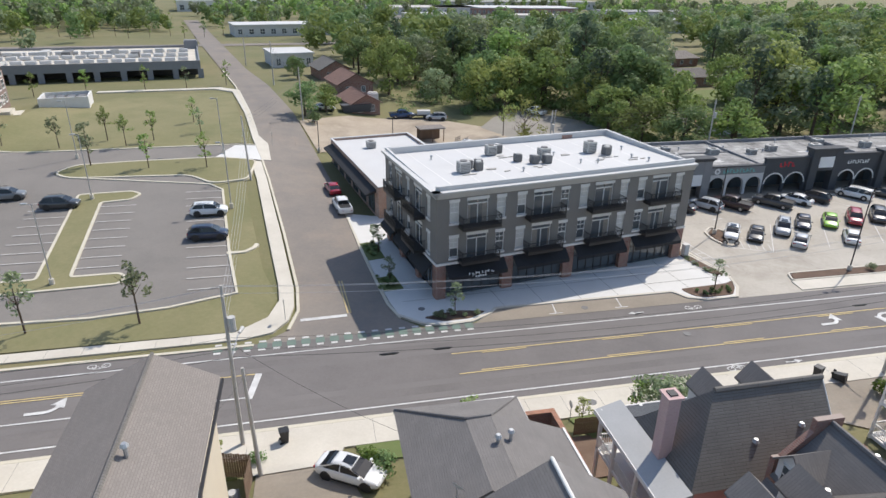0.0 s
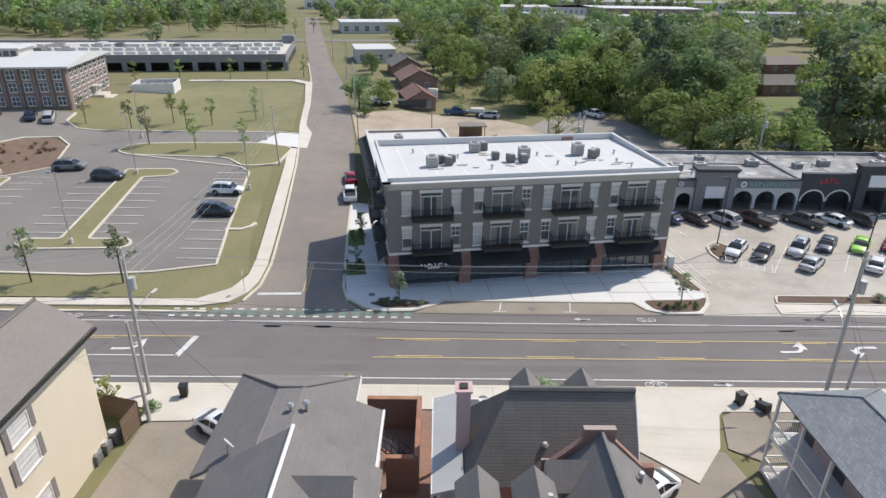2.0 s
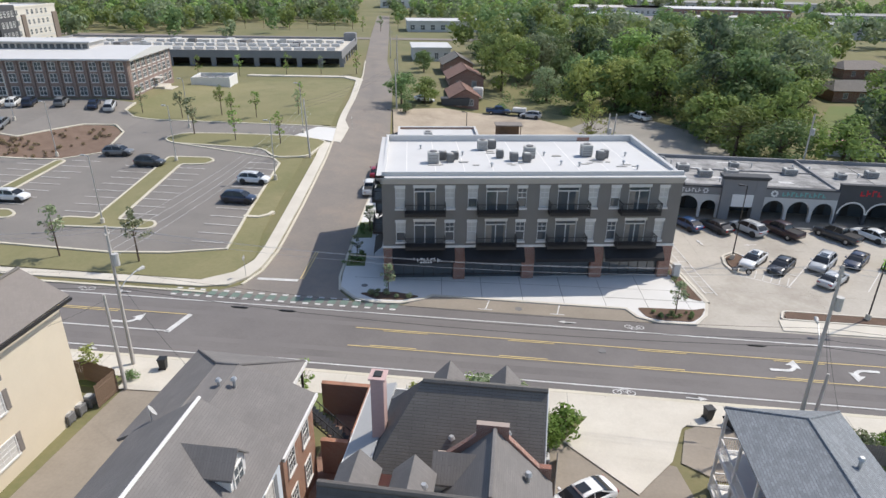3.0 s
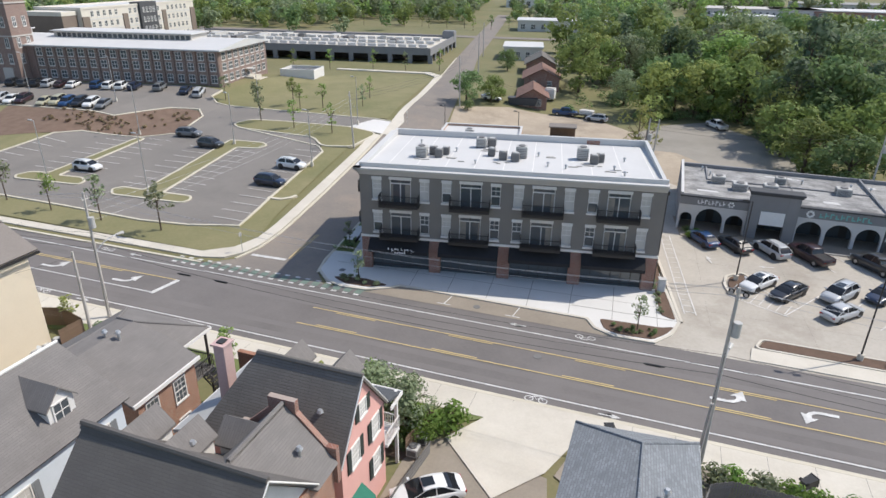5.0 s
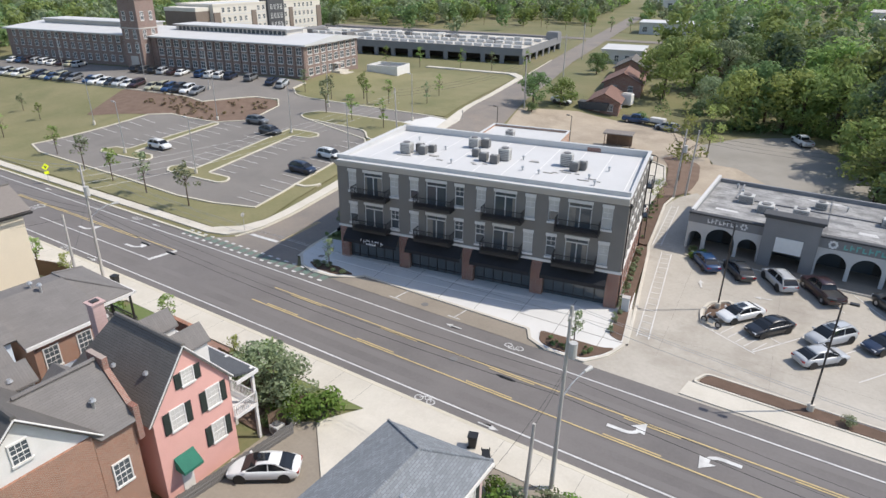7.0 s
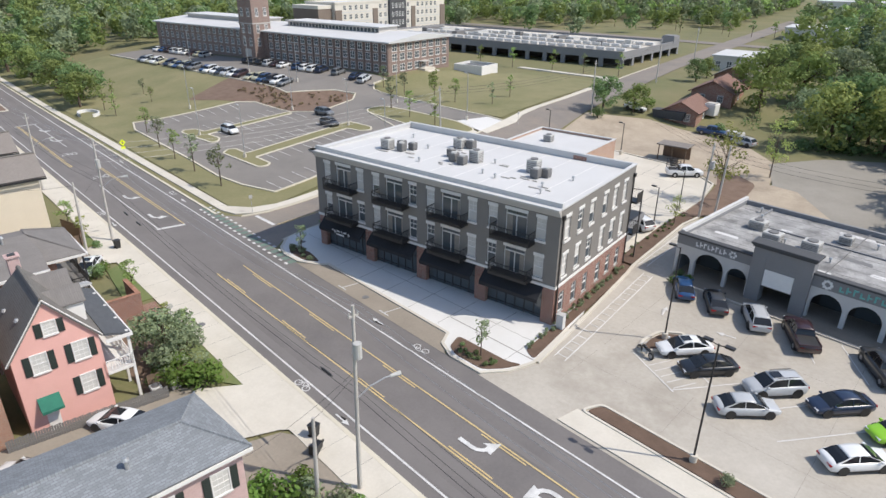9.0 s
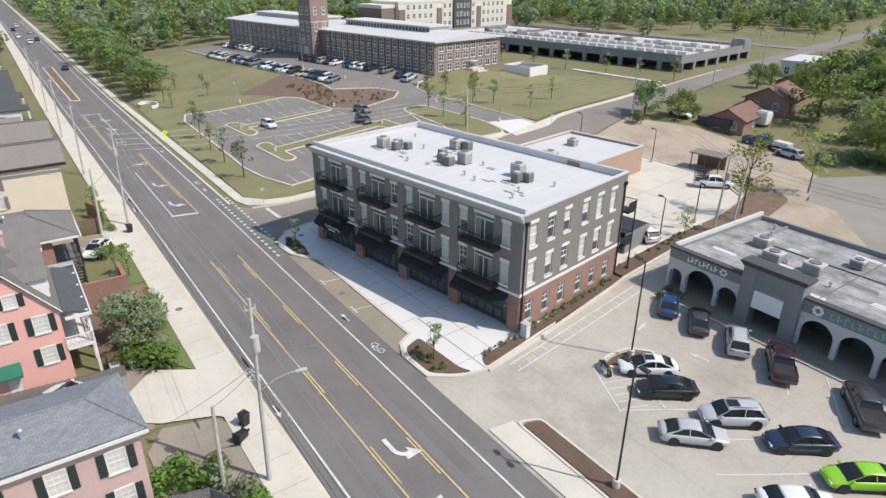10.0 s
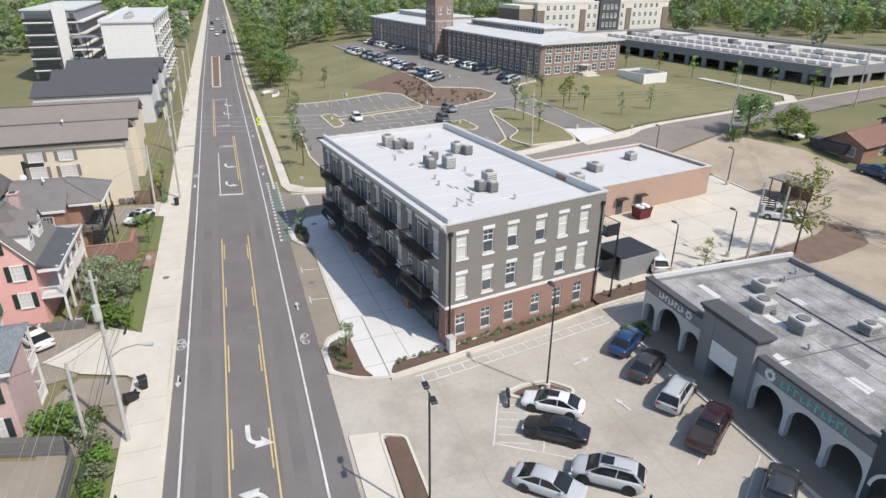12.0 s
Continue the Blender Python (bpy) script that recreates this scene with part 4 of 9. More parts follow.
def storefront(place, a, b, awn=True):
    front = new("shopfront")
    front.parent = grey
    bm = bmesh.new()
    slab(bm, place, a, b, 0.55, 0.58, 0.0, 3.9)
    part("pane", bm, M["glass"], front)
    bm = bmesh.new()
    n = max(3, round((b - a) / 1.0))
    for u in steps(a, b, (b - a) / n):
        slab(bm, place, u - 0.035, u + 0.035, 0.48, 0.62, 0, 3.9)
    for z in (0.45, 0.95, 2.75):
        slab(bm, place, a, b, 0.49, 0.61, z, z + 0.07)
    slab(bm, place, a, b, 0.45, 0.66, 0.0, 0.55 if awn else 0.5)
    part("mullions", bm, M["dark_metal"], front, "dark bronze storefront framing")
    bm = bmesh.new()
    slab(bm, place, a, b, 0.0, 0.6, 3.85, BAND)
    part("fascia", bm, M["dark_metal"], front)
    if awn:
        bm = bmesh.new()
        u0, u1 = a - 0.1, b + 0.1
        ring = lambda u: [place(u, -0.03, 4.4), place(u, -1.1, 3.4), place(u, -1.1, 3.02), place(u, -1.06, 3.02), place(u, -1.06, 3.36), place(u, -0.03, 4.28)]
        solid(bm, [ring(u0), ring(u1)])
        part("awning", bm, M["awning"], front, "black sloping canvas awning")


for (a, b), (c, d) in zip(PIERS, PIERS[1:]):
    storefront(F, b, c)
for a, b in ((1.0, 5.0), (6.0, 10.6), (11.6, D - 1)):
    storefront(Wp, a, b)
# low slab in the painted shade colour, added for a dim ground-floor interior
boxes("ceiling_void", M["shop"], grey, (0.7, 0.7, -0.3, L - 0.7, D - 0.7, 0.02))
# white band, stepped cornice, roof
bm = bmesh.new()
for place, ln in ((F, L), (side_place("right"), D), (Wp, D), (side_place("back"), L)):
    slab(bm, place, -0.08, ln + 0.08, -0.09, 0.04, BAND - 0.06, BAND + 0.2)
part("belt_course", bm, M["white_trim"], grey, "pale belt course over the brick base")
for place, ln, z in ((F, L, 0), (Wp, D, 0)):
    for o, z0, z1 in ((0.12, 11.5, 11.75), (0.26, 11.75, 12.0), (0.5, 12.0, 12.2)):
        bm = bmesh.new()
        slab(bm, place, -o if place is F else 0, ln + (o if place is Wp else 0.0), -o, 0.05, z0, z1)
        part("cornice", bm, M["cornice"], grey, "stepped pale cornice", 0.02)
    bm = bmesh.new()
    slab(bm, place, -0.55 if place is F else 0.3, ln + (0.55 if place is Wp else 0.0), -0.55, 0.3, 12.2, 12.3)
    part("coping", bm, M["tpo"], grey)
def rising(bm, x0, x1, y0, y1, low, high):
    """A box whose bottom and top follow the parapet's rise to the back; low None keeps a level foot."""
    zt = lambda y: 12.3 + 0.22 * y / D
    solid(bm, [[(x0, y, 11.0 if low is None else zt(y) + low), (x1, y, 11.0 if low is None else zt(y) + low), (x1, y, zt(y) + high), (x0, y, zt(y) + high)] for y in (y0, y1)])


bm = bmesh.new()
slab(bm, F, 0.02, L - 0.02, 0.12, 0.45, 11.9, 12.72)
part("parapet", bm, M["tpo"], grey, "white front parapet behind the cornice ledge")
bm = bmesh.new()
slab(bm, F, 0.02, L - 0.02, 0.105, 0.12, 12.32, 12.66)
part("flashing", bm, M["mall_light"], grey, "grey metal flashing on the parapet")
for x0, x1, y0, y1 in ((L - 0.3, L - 0.03, 0.31, D - 0.31), (0.03, 0.3, 0.31, D - 0.31), (0.03, L - 0.03, D - 0.31, D - 0.03)):
    bm = bmesh.new()
    rising(bm, x0, x1, y0, y1, None, -0.02)
    part("parapet", bm, M["tpo"], grey, "white parapet")
for x0, x1, y0, y1 in ((L - 0.03, L + 0.005, 0, D), (0, L, D - 0.03, D + 0.005)):
    bm = bmesh.new()
    rising(bm, x0, x1, y0, y1, None, -0.12)
    part("wall_top", bm, M["stucco"], grey)
for x0, x1, y0, y1 in ((L - 0.08, L + 0.06, 0, D + 0.05), (-0.05, L - 0.09, D - 0.08, D + 0.06)):
    bm = bmesh.new()
    rising(bm, x0, x1, y0, y1, -0.15, 0.0)
    part("coping", bm, M["tpo"], grey, "white metal coping")
bm = bmesh.new()
face(bm, (0.1, 0.1, 12.05), (L - 0.1, 0.1, 12.05), (L - 0.1, D - 0.1, 11.75), (0.1, D - 0.1, 11.75))
part("roof", bm, M["tpo"], grey, "white membrane flat roof")
roof_z = lambda y: 12.05 - 0.3 * y / D
# membrane seams
bm = bmesh.new()
for x in steps(2.5, L - 1, 3.05):
    face(bm, (x, 0.7, roof_z(0.7) + 0.006), (x + 0.09, 0.7, roof_z(0.7) + 0.006), (x + 0.09, D - 0.4, roof_z(D - 0.4) + 0.006), (x, D - 0.4, roof_z(D - 0.4) + 0.006))
part("roof_seams", bm, M["white_trim"], grey)
# downpipes
for u in (0.35, D - 0.4):
    bm = bmesh.new()
    rod(bm, (L + 0.1, u, 0.2), (L + 0.1, u, 11.3), 0.07)
    box(bm, L, u - 0.17, 11.2, L + 0.25, u + 0.17, 11.55)
    part("downpipe", bm, M["dark_metal"], grey, "dark metal downpipe with hopper head", smooth_faces=False)


def grey_at(x, y):
    a = radians(9.9)
    return 11.4 + x * math.cos(a) - y * math.sin(a), 55.8 + x * math.sin(a) + y * math.cos(a)


def hvac(x, y, z, w, d, h, rz=9.9, kind="cabinet"):
    t = thing("hvac_unit" if kind == "cabinet" else "condenser", "grey metal rooftop air-conditioning unit on the white roof" if kind == "cabinet" else "dark grey condenser with a top fan on the white roof", "air conditioner", x, y, z, rz, "rooftop units")
    m = M["hvac"] if kind == "cabinet" else M["hvac_dark"]
    bm = bmesh.new()
    box(bm, -w / 2, -d / 2, 0.12, w / 2, d / 2, h)
    part("casing", bm, m, t, bevel=0.04)
    for s in (-1, 1):
        boxes("skid", M["hvac_dark"], t, (-w / 2 + 0.05, s * d * 0.36 - 0.06, 0, w / 2 - 0.05, s * d * 0.36 + 0.06, 0.14))
    bm = bmesh.new()
    rod(bm, (0, 0, h), (0, 0, h + 0.1), min(w, d) * 0.36, n=14)
    part("fan_ring", bm, M["hvac_dark"] if kind == "cabinet" else M["hvac"], t)
    bm = bmesh.new()
    for k in range(5):
        box(bm, -w / 2 - 0.015, -d / 2 + 0.08, 0.25 + k * (h - 0.4) / 5, w / 2 + 0.015, d / 2 - 0.08, 0.25 + k * (h - 0.4) / 5 + 0.07)
    for k in range(5):
        box(bm, -w / 2 + 0.1, -d / 2 - 0.015, 0.25 + k * (h - 0.4) / 5, w / 2 - 0.1, d / 2 + 0.015, 0.25 + k * (h - 0.4) / 5 + 0.07)
    part("louvres", bm, M["hvac_dark"], t)
    return t


for x, y, w, d, h, kind in ((5.5, 6.3, 1.25, 1.1, 1.25, "cabinet"), (6.6, 7.6, 0.85, 0.85, 0.95, "condenser"), (7.4, 6.6, 0.85, 0.85, 0.95, "condenser"), (8.0, 7.9, 0.8, 0.8, 0.85, "condenser"),
                           (16.6, 8.4, 1.25, 1.1, 1.35, "cabinet"), (14.6, 7.0, 0.9, 0.9, 0.95, "condenser"), (16.0, 6.6, 0.9, 0.9, 0.95, "condenser"), (13.2, 8.4, 0.8, 0.8, 0.9, "condenser"),
                           (23.4, 9.1, 1.25, 1.1, 1.4, "cabinet"), (24.6, 7.4, 0.9, 0.9, 1.0, "condenser"), (25.3, 8.3, 0.85, 0.85, 0.95, "condenser"),
                           (11.6, 12.2, 1.2, 1.0, 1.2, "cabinet"), (12.8, 12.9, 1.0, 0.9, 1.0, "condenser")):
    gx, gy = grey_at(x, y)
    hvac(gx, gy, roof_z(y), w, d, h, 9.9, kind)


def roof_vent(x, y, z, h, r=0.09):
    t = thing("roof_vent", "small metal vent pipe on a roof", "vent", x, y, z, group="roof vents")
    bm = bmesh.new()
    rod(bm, (0, 0, -0.1), (0, 0, h), r)
    part("pipe", bm, M["steel"], t)
    bm = bmesh.new()
    rod(bm, (0, 0, h), (0, 0, h + 0.16), r * 2.1, r * 1.2)
    part("cap", bm, M["steel"], t)
    return t


for x, y in ((9.0, 9.5), (11.8, 4.4), (18.5, 9.3), (19.6, 5.2), (21.5, 4.6), (26.6, 5.2), (28.0, 9.0), (4.2, 12.6), (27.5, 3.2)):
    gx, gy = grey_at(x, y)
    roof_vent(gx, gy, roof_z(y), 0.35)
bm = bmesh.new()
rng = random.Random(11)
for cx, cy in ((5.5, 5.0), (9.2, 5.6), (14.6, 5.4), (19.4, 8.9), (22.2, 6.0), (24.0, 5.6), (26.4, 4.5), (12.6, 11.0)):
    for k in range(3):
        x, y = cx + rng.uniform(-1, 1), cy + rng.uniform(-0.8, 0.8)
        box(bm, x, y, roof_z(y) + 0.01, x + rng.uniform(0.5, 1.2), y + 0.16, roof_z(y) + 0.1)
part("conduit_blocks", bm, M["cornice"], grey, "pipe runs and support blocks on the roof")
# scupper box and rear stair
boxes("parapet_notch", M["brick"], grey, (24.2, D - 0.36, 11.3, 25.8, D + 0.06, 12.24))
stair = new("rear_stair")
stair.parent = grey
bm = bmesh.new()
for z in (4.5, 8.2):
    box(bm, L - 2.2, D + 0.02, z - 0.2, L + 0.6, D + 1.6, z)
    for x in (L - 2.2, L + 0.55):
        box(bm, x, D + 0.02, z, x + 0.05, D + 1.6, z + 1.0)
    for k in range(14):
        box(bm, L - 2.2 + k * 0.2, D + 1.57, z, L - 2.18 + k * 0.2, D + 1.6, z + 1.0)
    box(bm, L - 2.2, D + 1.55, z + 0.98, L + 0.6, D + 1.61, z + 1.04)
for x in (L - 2.1, L + 0.5):
    box(bm, x, D + 1.45, 0.3, x + 0.12, D + 1.57, 8.2)
part("stair_frame", bm, M["dark_metal"], stair, "black steel rear balcony stair")

# shop sign on the first awning: script that is a trade name, drawn as plain strokes
sign = new("shop_sign")
sign.parent = grey
bm = bmesh.new()
rng = random.Random(2)
for k in range(8):
    x = 3.2 + 0.36 * k
    d = -0.78 - 0.02 * (k % 2)
    box(bm, x, d - 0.30, 3.12 + 0.05 * (k % 3), x + 0.08, d - 0.24, 3.66 - 0.06 * (k % 2))
    box(bm, x, d - 0.30, 3.18 + 0.16 * (k % 3), x + 0.32, d - 0.24, 3.28 + 0.16 * (k % 3))
for k in range(5):
    box(bm, 3.9 + 0.26 * k, -1.14, 3.08, 4.08 + 0.26 * k, -1.1, 3.24)
part("sign_strokes", bm, M["sign_white"], sign, "white script sign on the black awning")

# ---- low white-roofed brick shop behind ----
shop = thing("single_storey_shop", "one-storey brick shop with white flat roof and dark street awning", "building", 8.2, 79.0, 0, 9.9)
SW_, SD_ = 14.0, 29.0
for b in ((0, 0, 0, SW_, 0.3, 5.5), (0, SD_ - 0.3, 0, SW_, SD_, 5.5), (0, 0.3, 0, 0.3, SD_ - 0.3, 5.5), (SW_ - 0.3, 0.3, 0, SW_, SD_ - 0.3, 5.5)):
    boxes("wall", M["brick_rear"], shop, b)
boxes("roof", M["tpo"], shop, (0.3, 0.3, 4.9, SW_ - 0.3, SD_ - 0.3, 5.15), label="white membrane flat roof")
boxes("coping", M["tpo"], shop, (-0.06, -0.06, 5.5, SW_ + 0.06, 0.34, 5.6), (-0.06, SD_ - 0.34, 5.5, SW_ + 0.06, SD_ + 0.06, 5.6), (-0.06, 0.34, 5.5, 0.34, SD_ - 0.34, 5.6), (SW_ - 0.34, 0.34, 5.5, SW_ + 0.06, SD_ - 0.34, 5.6))
for k in range(6):
    y = 2.0 + 4.5 * k
    w = new("shop_window")
    w.parent = shop
    boxes("pane", M["glass"], w, (-0.02, y, 1.4, 0.02, y + 3.0, 4.0))
    boxes("window_frame", M["dark_metal"], w, (-0.05, y - 0.06, 1.3, 0.0, y, 4.1), (-0.05, y + 3, 1.3, 0.0, y + 3.06, 4.1), (-0.05, y, 4.0, 0.0, y + 3, 4.1), (-0.05, y, 1.3, 0.0, y + 3, 1.4), (-0.05, y + 1.47, 1.4, 0.0, y + 1.53, 4.0))
bm = bmesh.new()
solid(bm, [[(-0.02, y, 4.9), (-1.5, y, 4.3), (-1.5, y, 4.1), (-0.02, y, 4.5)] for y in (1.0, SD_ - 1)])
part("awning", bm, M["awning"], shop, "long black flat awning along the street")
w = new("shop_window")
w.parent = shop
boxes("pane", M["glass"], w, (1.5, -0.03, 1.2, 5.5, 0.02, 4.0))
boxes("window_frame", M["dark_metal"], w, *[(1.5 + k * 1.0 - 0.03, -0.06, 1.2, 1.5 + k * 1.0 + 0.03, -0.03, 4.0) for k in range(5)])
for y in (11.5, 15.0):
    d = new("rear_door")
    d.parent = shop
    boxes("door_leaf", M["mall_dark"], d, (SW_, y, 1.0, SW_ + 0.05, y + 1.1, 3.2))
    boxes("hood", M["dark_metal"], d, (SW_, y - 0.3, 3.4, SW_ + 0.9, y + 1.4, 3.5))
a = radians(9.9)
for x, y, w in ((7.0, 13.5, 2.2), (9.8, 8.0, 1.7), (3.0, 3.0, 1.6), (5.2, 22.0, 1.4)):
    hvac(8.2 + x * math.cos(a) - y * math.sin(a), 79 + x * math.sin(a) + y * math.cos(a), 5.15, w, 1.3, 1.15)

# ---- arcade shops ----
MX, MY = 43.8, 79.9
mall = thing("arcade_shops", "long low grey shopping strip with an arched front arcade", "building", MX, MY, 0, 0)
MALL_END = 96.0


def arch_wall(bm, u0, u1, arches, z0, ztop, d0, d1, spring=2.6, rect=()):
    """A wall along x with round-headed openings through its thickness."""
    us = [u0]
    prof = []
    for a, b in arches:
        n = 12
        prof.append((us[-1], a, None))
        r = (b - a) / 2
        pts = [((a + b) / 2 - r * math.cos(math.pi * k / n), spring + min(r, 1.55) * math.sin(math.pi * k / n)) for k in range(n + 1)]
        prof.append((a, b, pts))
        us.append(b)
    prof.append((us[-1], u1, None))
    for a, b, pts in prof:
        if pts is None:
            if b - a > 0.01:
                box(bm, a, d0, z0, b, d1, ztop)
        else:
            for p, q in zip(pts, pts[1:]):
                for d, flip in ((d0, 0), (d1, 1)):
                    face(bm, (p[0], d, p[1]), (q[0], d, q[1]), (q[0], d, ztop), (p[0], d, ztop))
                face(bm, (p[0], d0, p[1]), (q[0], d0, q[1]), (q[0], d1, q[1]), (p[0], d1, p[1]))
            face(bm, (a, d0, ztop), (b, d0, ztop), (b, d1, ztop), (a, d1, ztop))


SECT = []  # start, end, top, fascia material, arches
SECT.append((0.6, 8.6, 5.7, "mall_grey", [(0.85, 2.35), (2.8, 5.95), (6.3, 8.35)]))
SECT.append((14.1, 23.5, 5.8, "mall_grey", [(14.3, 17.1), (17.5, 20.3), (20.7, 23.3)]))
SECT.append((23.5, 31.2, 6.7, "mall_dark", [(23.9, 27.1), (27.5, 30.8)]))
SECT.append((36.6, 44.0, 6.9, "mall_dark", [(37.0, 40.0), (40.4, 43.6)]))
SECT.append((49.4, 60.0, 5.8, "mall_grey", [(49.8, 52.8), (53.2, 56.2), (56.6, 59.6)]))
SECT.append((65.4, 76.0, 6.4, "mall_dark", [(65.8, 68.8), (69.2, 72.2), (72.6, 75.6)]))
SECT.append((81.4, MALL_END, 5.8, "mall_grey", [(82, 85), (85.5, 88.5), (89, 92), (92.4, 95.4)]))
for a, b, top, m, arches in SECT:
    sec = new("arcade_bay")
    sec.parent = mall
    bm = bmesh.new()
    arch_wall(bm, a, b, arches, 0, 4.45, 0, 0.45)
    part("arch_wall", bm, M["mall_light"] if m == "mall_grey" else M["mall_dark"], sec, "rendered arcade wall with round arches")
    boxes("fascia", M[m], sec, (a, -0.06, 4.45, b, 0.45, top - 0.22))
    boxes("coping", M["mall_dark"], sec, (a - 0.05, -0.2, top - 0.22, b + 0.05, 0.55, top), bevel=0.03)
    if m == "mall_dark":
        bm = bmesh.new()
        for u0, u1 in arches:
            n = 12
            for k in range(n):
                t0, t1 = math.pi * k / n, math.pi * (k + 1) / n
                c, r = (u0 + u1) / 2, (u1 - u0) / 2
                P = lambda t, e: (c - (r + e) * math.cos(t), -0.03, 2.6 + (min(r, 1.55) + e) * math.sin(t))
                face(bm, P(t0, 0), P(t1, 0), P(t1, 0.22), P(t0, 0.22))
        part("arch_trim", bm, M["white_trim"], sec, "pale arch surround")
for a, b, top, sgn in ((8.6, 14.1, 7.3, 1), (31.2, 36.6, 8.0, 1), (44.0, 49.4, 7.3, 1), (60.0, 65.4, 7.3, 1), (76.0, 81.4, 7.3, 1)):
    tow = new("entrance_tower")
    tow.parent = mall
    m = M["mall_grey"] if a < 30 else M["mall_dark"]
    boxes("tower_wall", m, tow, (a, -0.5, 0, a + 1.3, 0.7, top - 0.5), (b - 1.3, -0.5, 0, b, 0.7, top - 0.5), (a + 1.3, -0.45, 3.0 if a < 30 else 4.4, b - 1.3, 0.7, top - 0.5))
    boxes("tower_cornice", M["mall_dark"], tow, (a - 0.15, -0.65, top - 0.5, b + 0.15, 0.82, top - 0.25), (a - 0.3, -0.8, top - 0.25, b + 0.3, 0.95, top), bevel=0.03)
    if sgn:
        boxes("sign_panel", M["sign_white"], tow, (a + 1.4, -0.52, 3.05 if a < 30 else 4.9, b - 1.4, -0.452, 4.75 if a < 30 else 6.6), label="blank white sign panel")
for b in ((0.6, 0.45, 0, 1.0, 16.6, 5.5), (MALL_END - 0.4, 0.45, 0, MALL_END, 16.6, 5.5)):
    boxes("end_wall", M["mall_grey"], mall, b)
boxes("rear_wall", M["mall_grey"], mall, (1.0, 16.2, 0, MALL_END - 0.4, 16.6, 5.5))
# wall coloured near-black to carry the arcade's shade
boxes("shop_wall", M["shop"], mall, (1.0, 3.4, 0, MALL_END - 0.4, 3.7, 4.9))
for k in range(30):
    boxes("shop_window", M["glass"], mall, (2 + k * 3.1, 3.33, 1.0, 4.2 + k * 3.1, 3.4, 3.3))
bm = bmesh.new()
face(bm, (0.8, 0.4, 5.25), (MALL_END, 0.4, 5.25), (MALL_END, 16.4, 5.0), (0.8, 16.4, 5.0))
face(bm, (0.8, 0.4, 4.95), (MALL_END, 0.4, 4.95), (MALL_END, 16.4, 4.8), (0.8, 16.4, 4.8))
part("roof", bm, M["mall_roof"], mall, "weathered grey flat roof with dark patches")
for b in ((0.6, 0.45, 5.5, 0.95, 16.6, 5.85), (4.0, 9.6, 5.0, 4.2, 16.0, 5.28), (4.2, 9.6, 5.0, 24.0, 9.78, 5.26), (23.8, 0.5, 5.1, 24.05, 16.4, 5.45), (44, 0.5, 5.1, 44.25, 16.4, 5.7)):
    boxes("roof_parapet", M["mall_grey"] if b[0] > 1 else M["mall_light"], mall, b)
bm = bmesh.new()
for y in (2.6, 4.6, 6.4, 8.4, 10.4, 12.4, 14.4):
    box(bm, 1.2, y, 5.235 - 0.0155 * y, MALL_END - 1, y + 0.07, 5.262 - 0.0155 * y)
for x in (14.5, 30.5, 40, 52, 64):
    box(bm, x, 0.6, 5.22, x + 0.07, 16, 5.27)
part("roof_seams", bm, M["hvac_dark"], mall, "dark tar seams")
rng = random.Random(9)
for k in range(34):
    x, y = rng.uniform(2, 60), rng.uniform(1.5, 15)
    z = 5.262 - 0.0155 * y
    w, d = rng.uniform(1.0, 4.5), rng.uniform(0.25, 0.9)
    bm = bmesh.new()
    ring = [(x, y), (x + w, y + rng.uniform(-0.2, 0.2)), (x + w * 0.9, y + d), (x + rng.uniform(-0.2, 0.2), y + d)]
    solid(bm, [[(p, q, 5.235 - 0.0155 * q) for p, q in ring], [(p, q, 5.262 - 0.0155 * q) for p, q in ring]])
    part("roof_patch", bm, M["mall_light"] if k % 3 else M["hvac_dark"], mall, "pale coating patch" if k % 3 else "dark tar patch")
for x, y, w, d, h in ((5.4, 8.7, 2.1, 1.7, 1.3), (7.9, 6.2, 2.2, 1.8, 1.3), (11.6, 6.6, 2.1, 1.8, 1.4), (13.4, 11.5, 1.6, 1.4, 1.1), (20.5, 9.0, 2.2, 1.6, 1.2), (27.0, 8.0, 1.6, 1.5, 1.1), (31.8, 9.5, 2.0, 1.5, 1.2), (39.0, 8.0, 2.3, 1.6, 1.6), (43.0, 12, 2.2, 1.6, 1.3), (50, 9, 2.0, 1.6, 1.3), (57, 8, 2, 1.5, 1.2), (66, 9, 2.2, 1.6, 1.2)):
    hvac(MX + x, MY + y, 5.05, w * 0.8, d * 0.8, h * 0.85, 0)
for k in range(12):
    roof_vent(MX + rng.uniform(3, 60), MY + rng.uniform(2, 15), 5.1, 0.45)


def strokes(name, label, material, x, z, n, pitch, h, d=-0.12, parent=None):
    """A trade name drawn as a row of plain bars, each mark a part of its own."""
    sg = new(name)
    sg.parent = parent
    sg["label"] = label
    for k in range(n):
        bm = bmesh.new()
        u, top = x + k * pitch, z + h * (1.0 if k % 3 else 0.8)
        box(bm, u, d, z, u + pitch * 0.25, -0.06, top)
        w = z + h * (0.0, 0.35, 0.75)[k % 3]
        box(bm, u + pitch * 0.25, d, w, u + pitch * 0.72, -0.06, w + h * 0.22)
        part("mark", bm, material, sg)


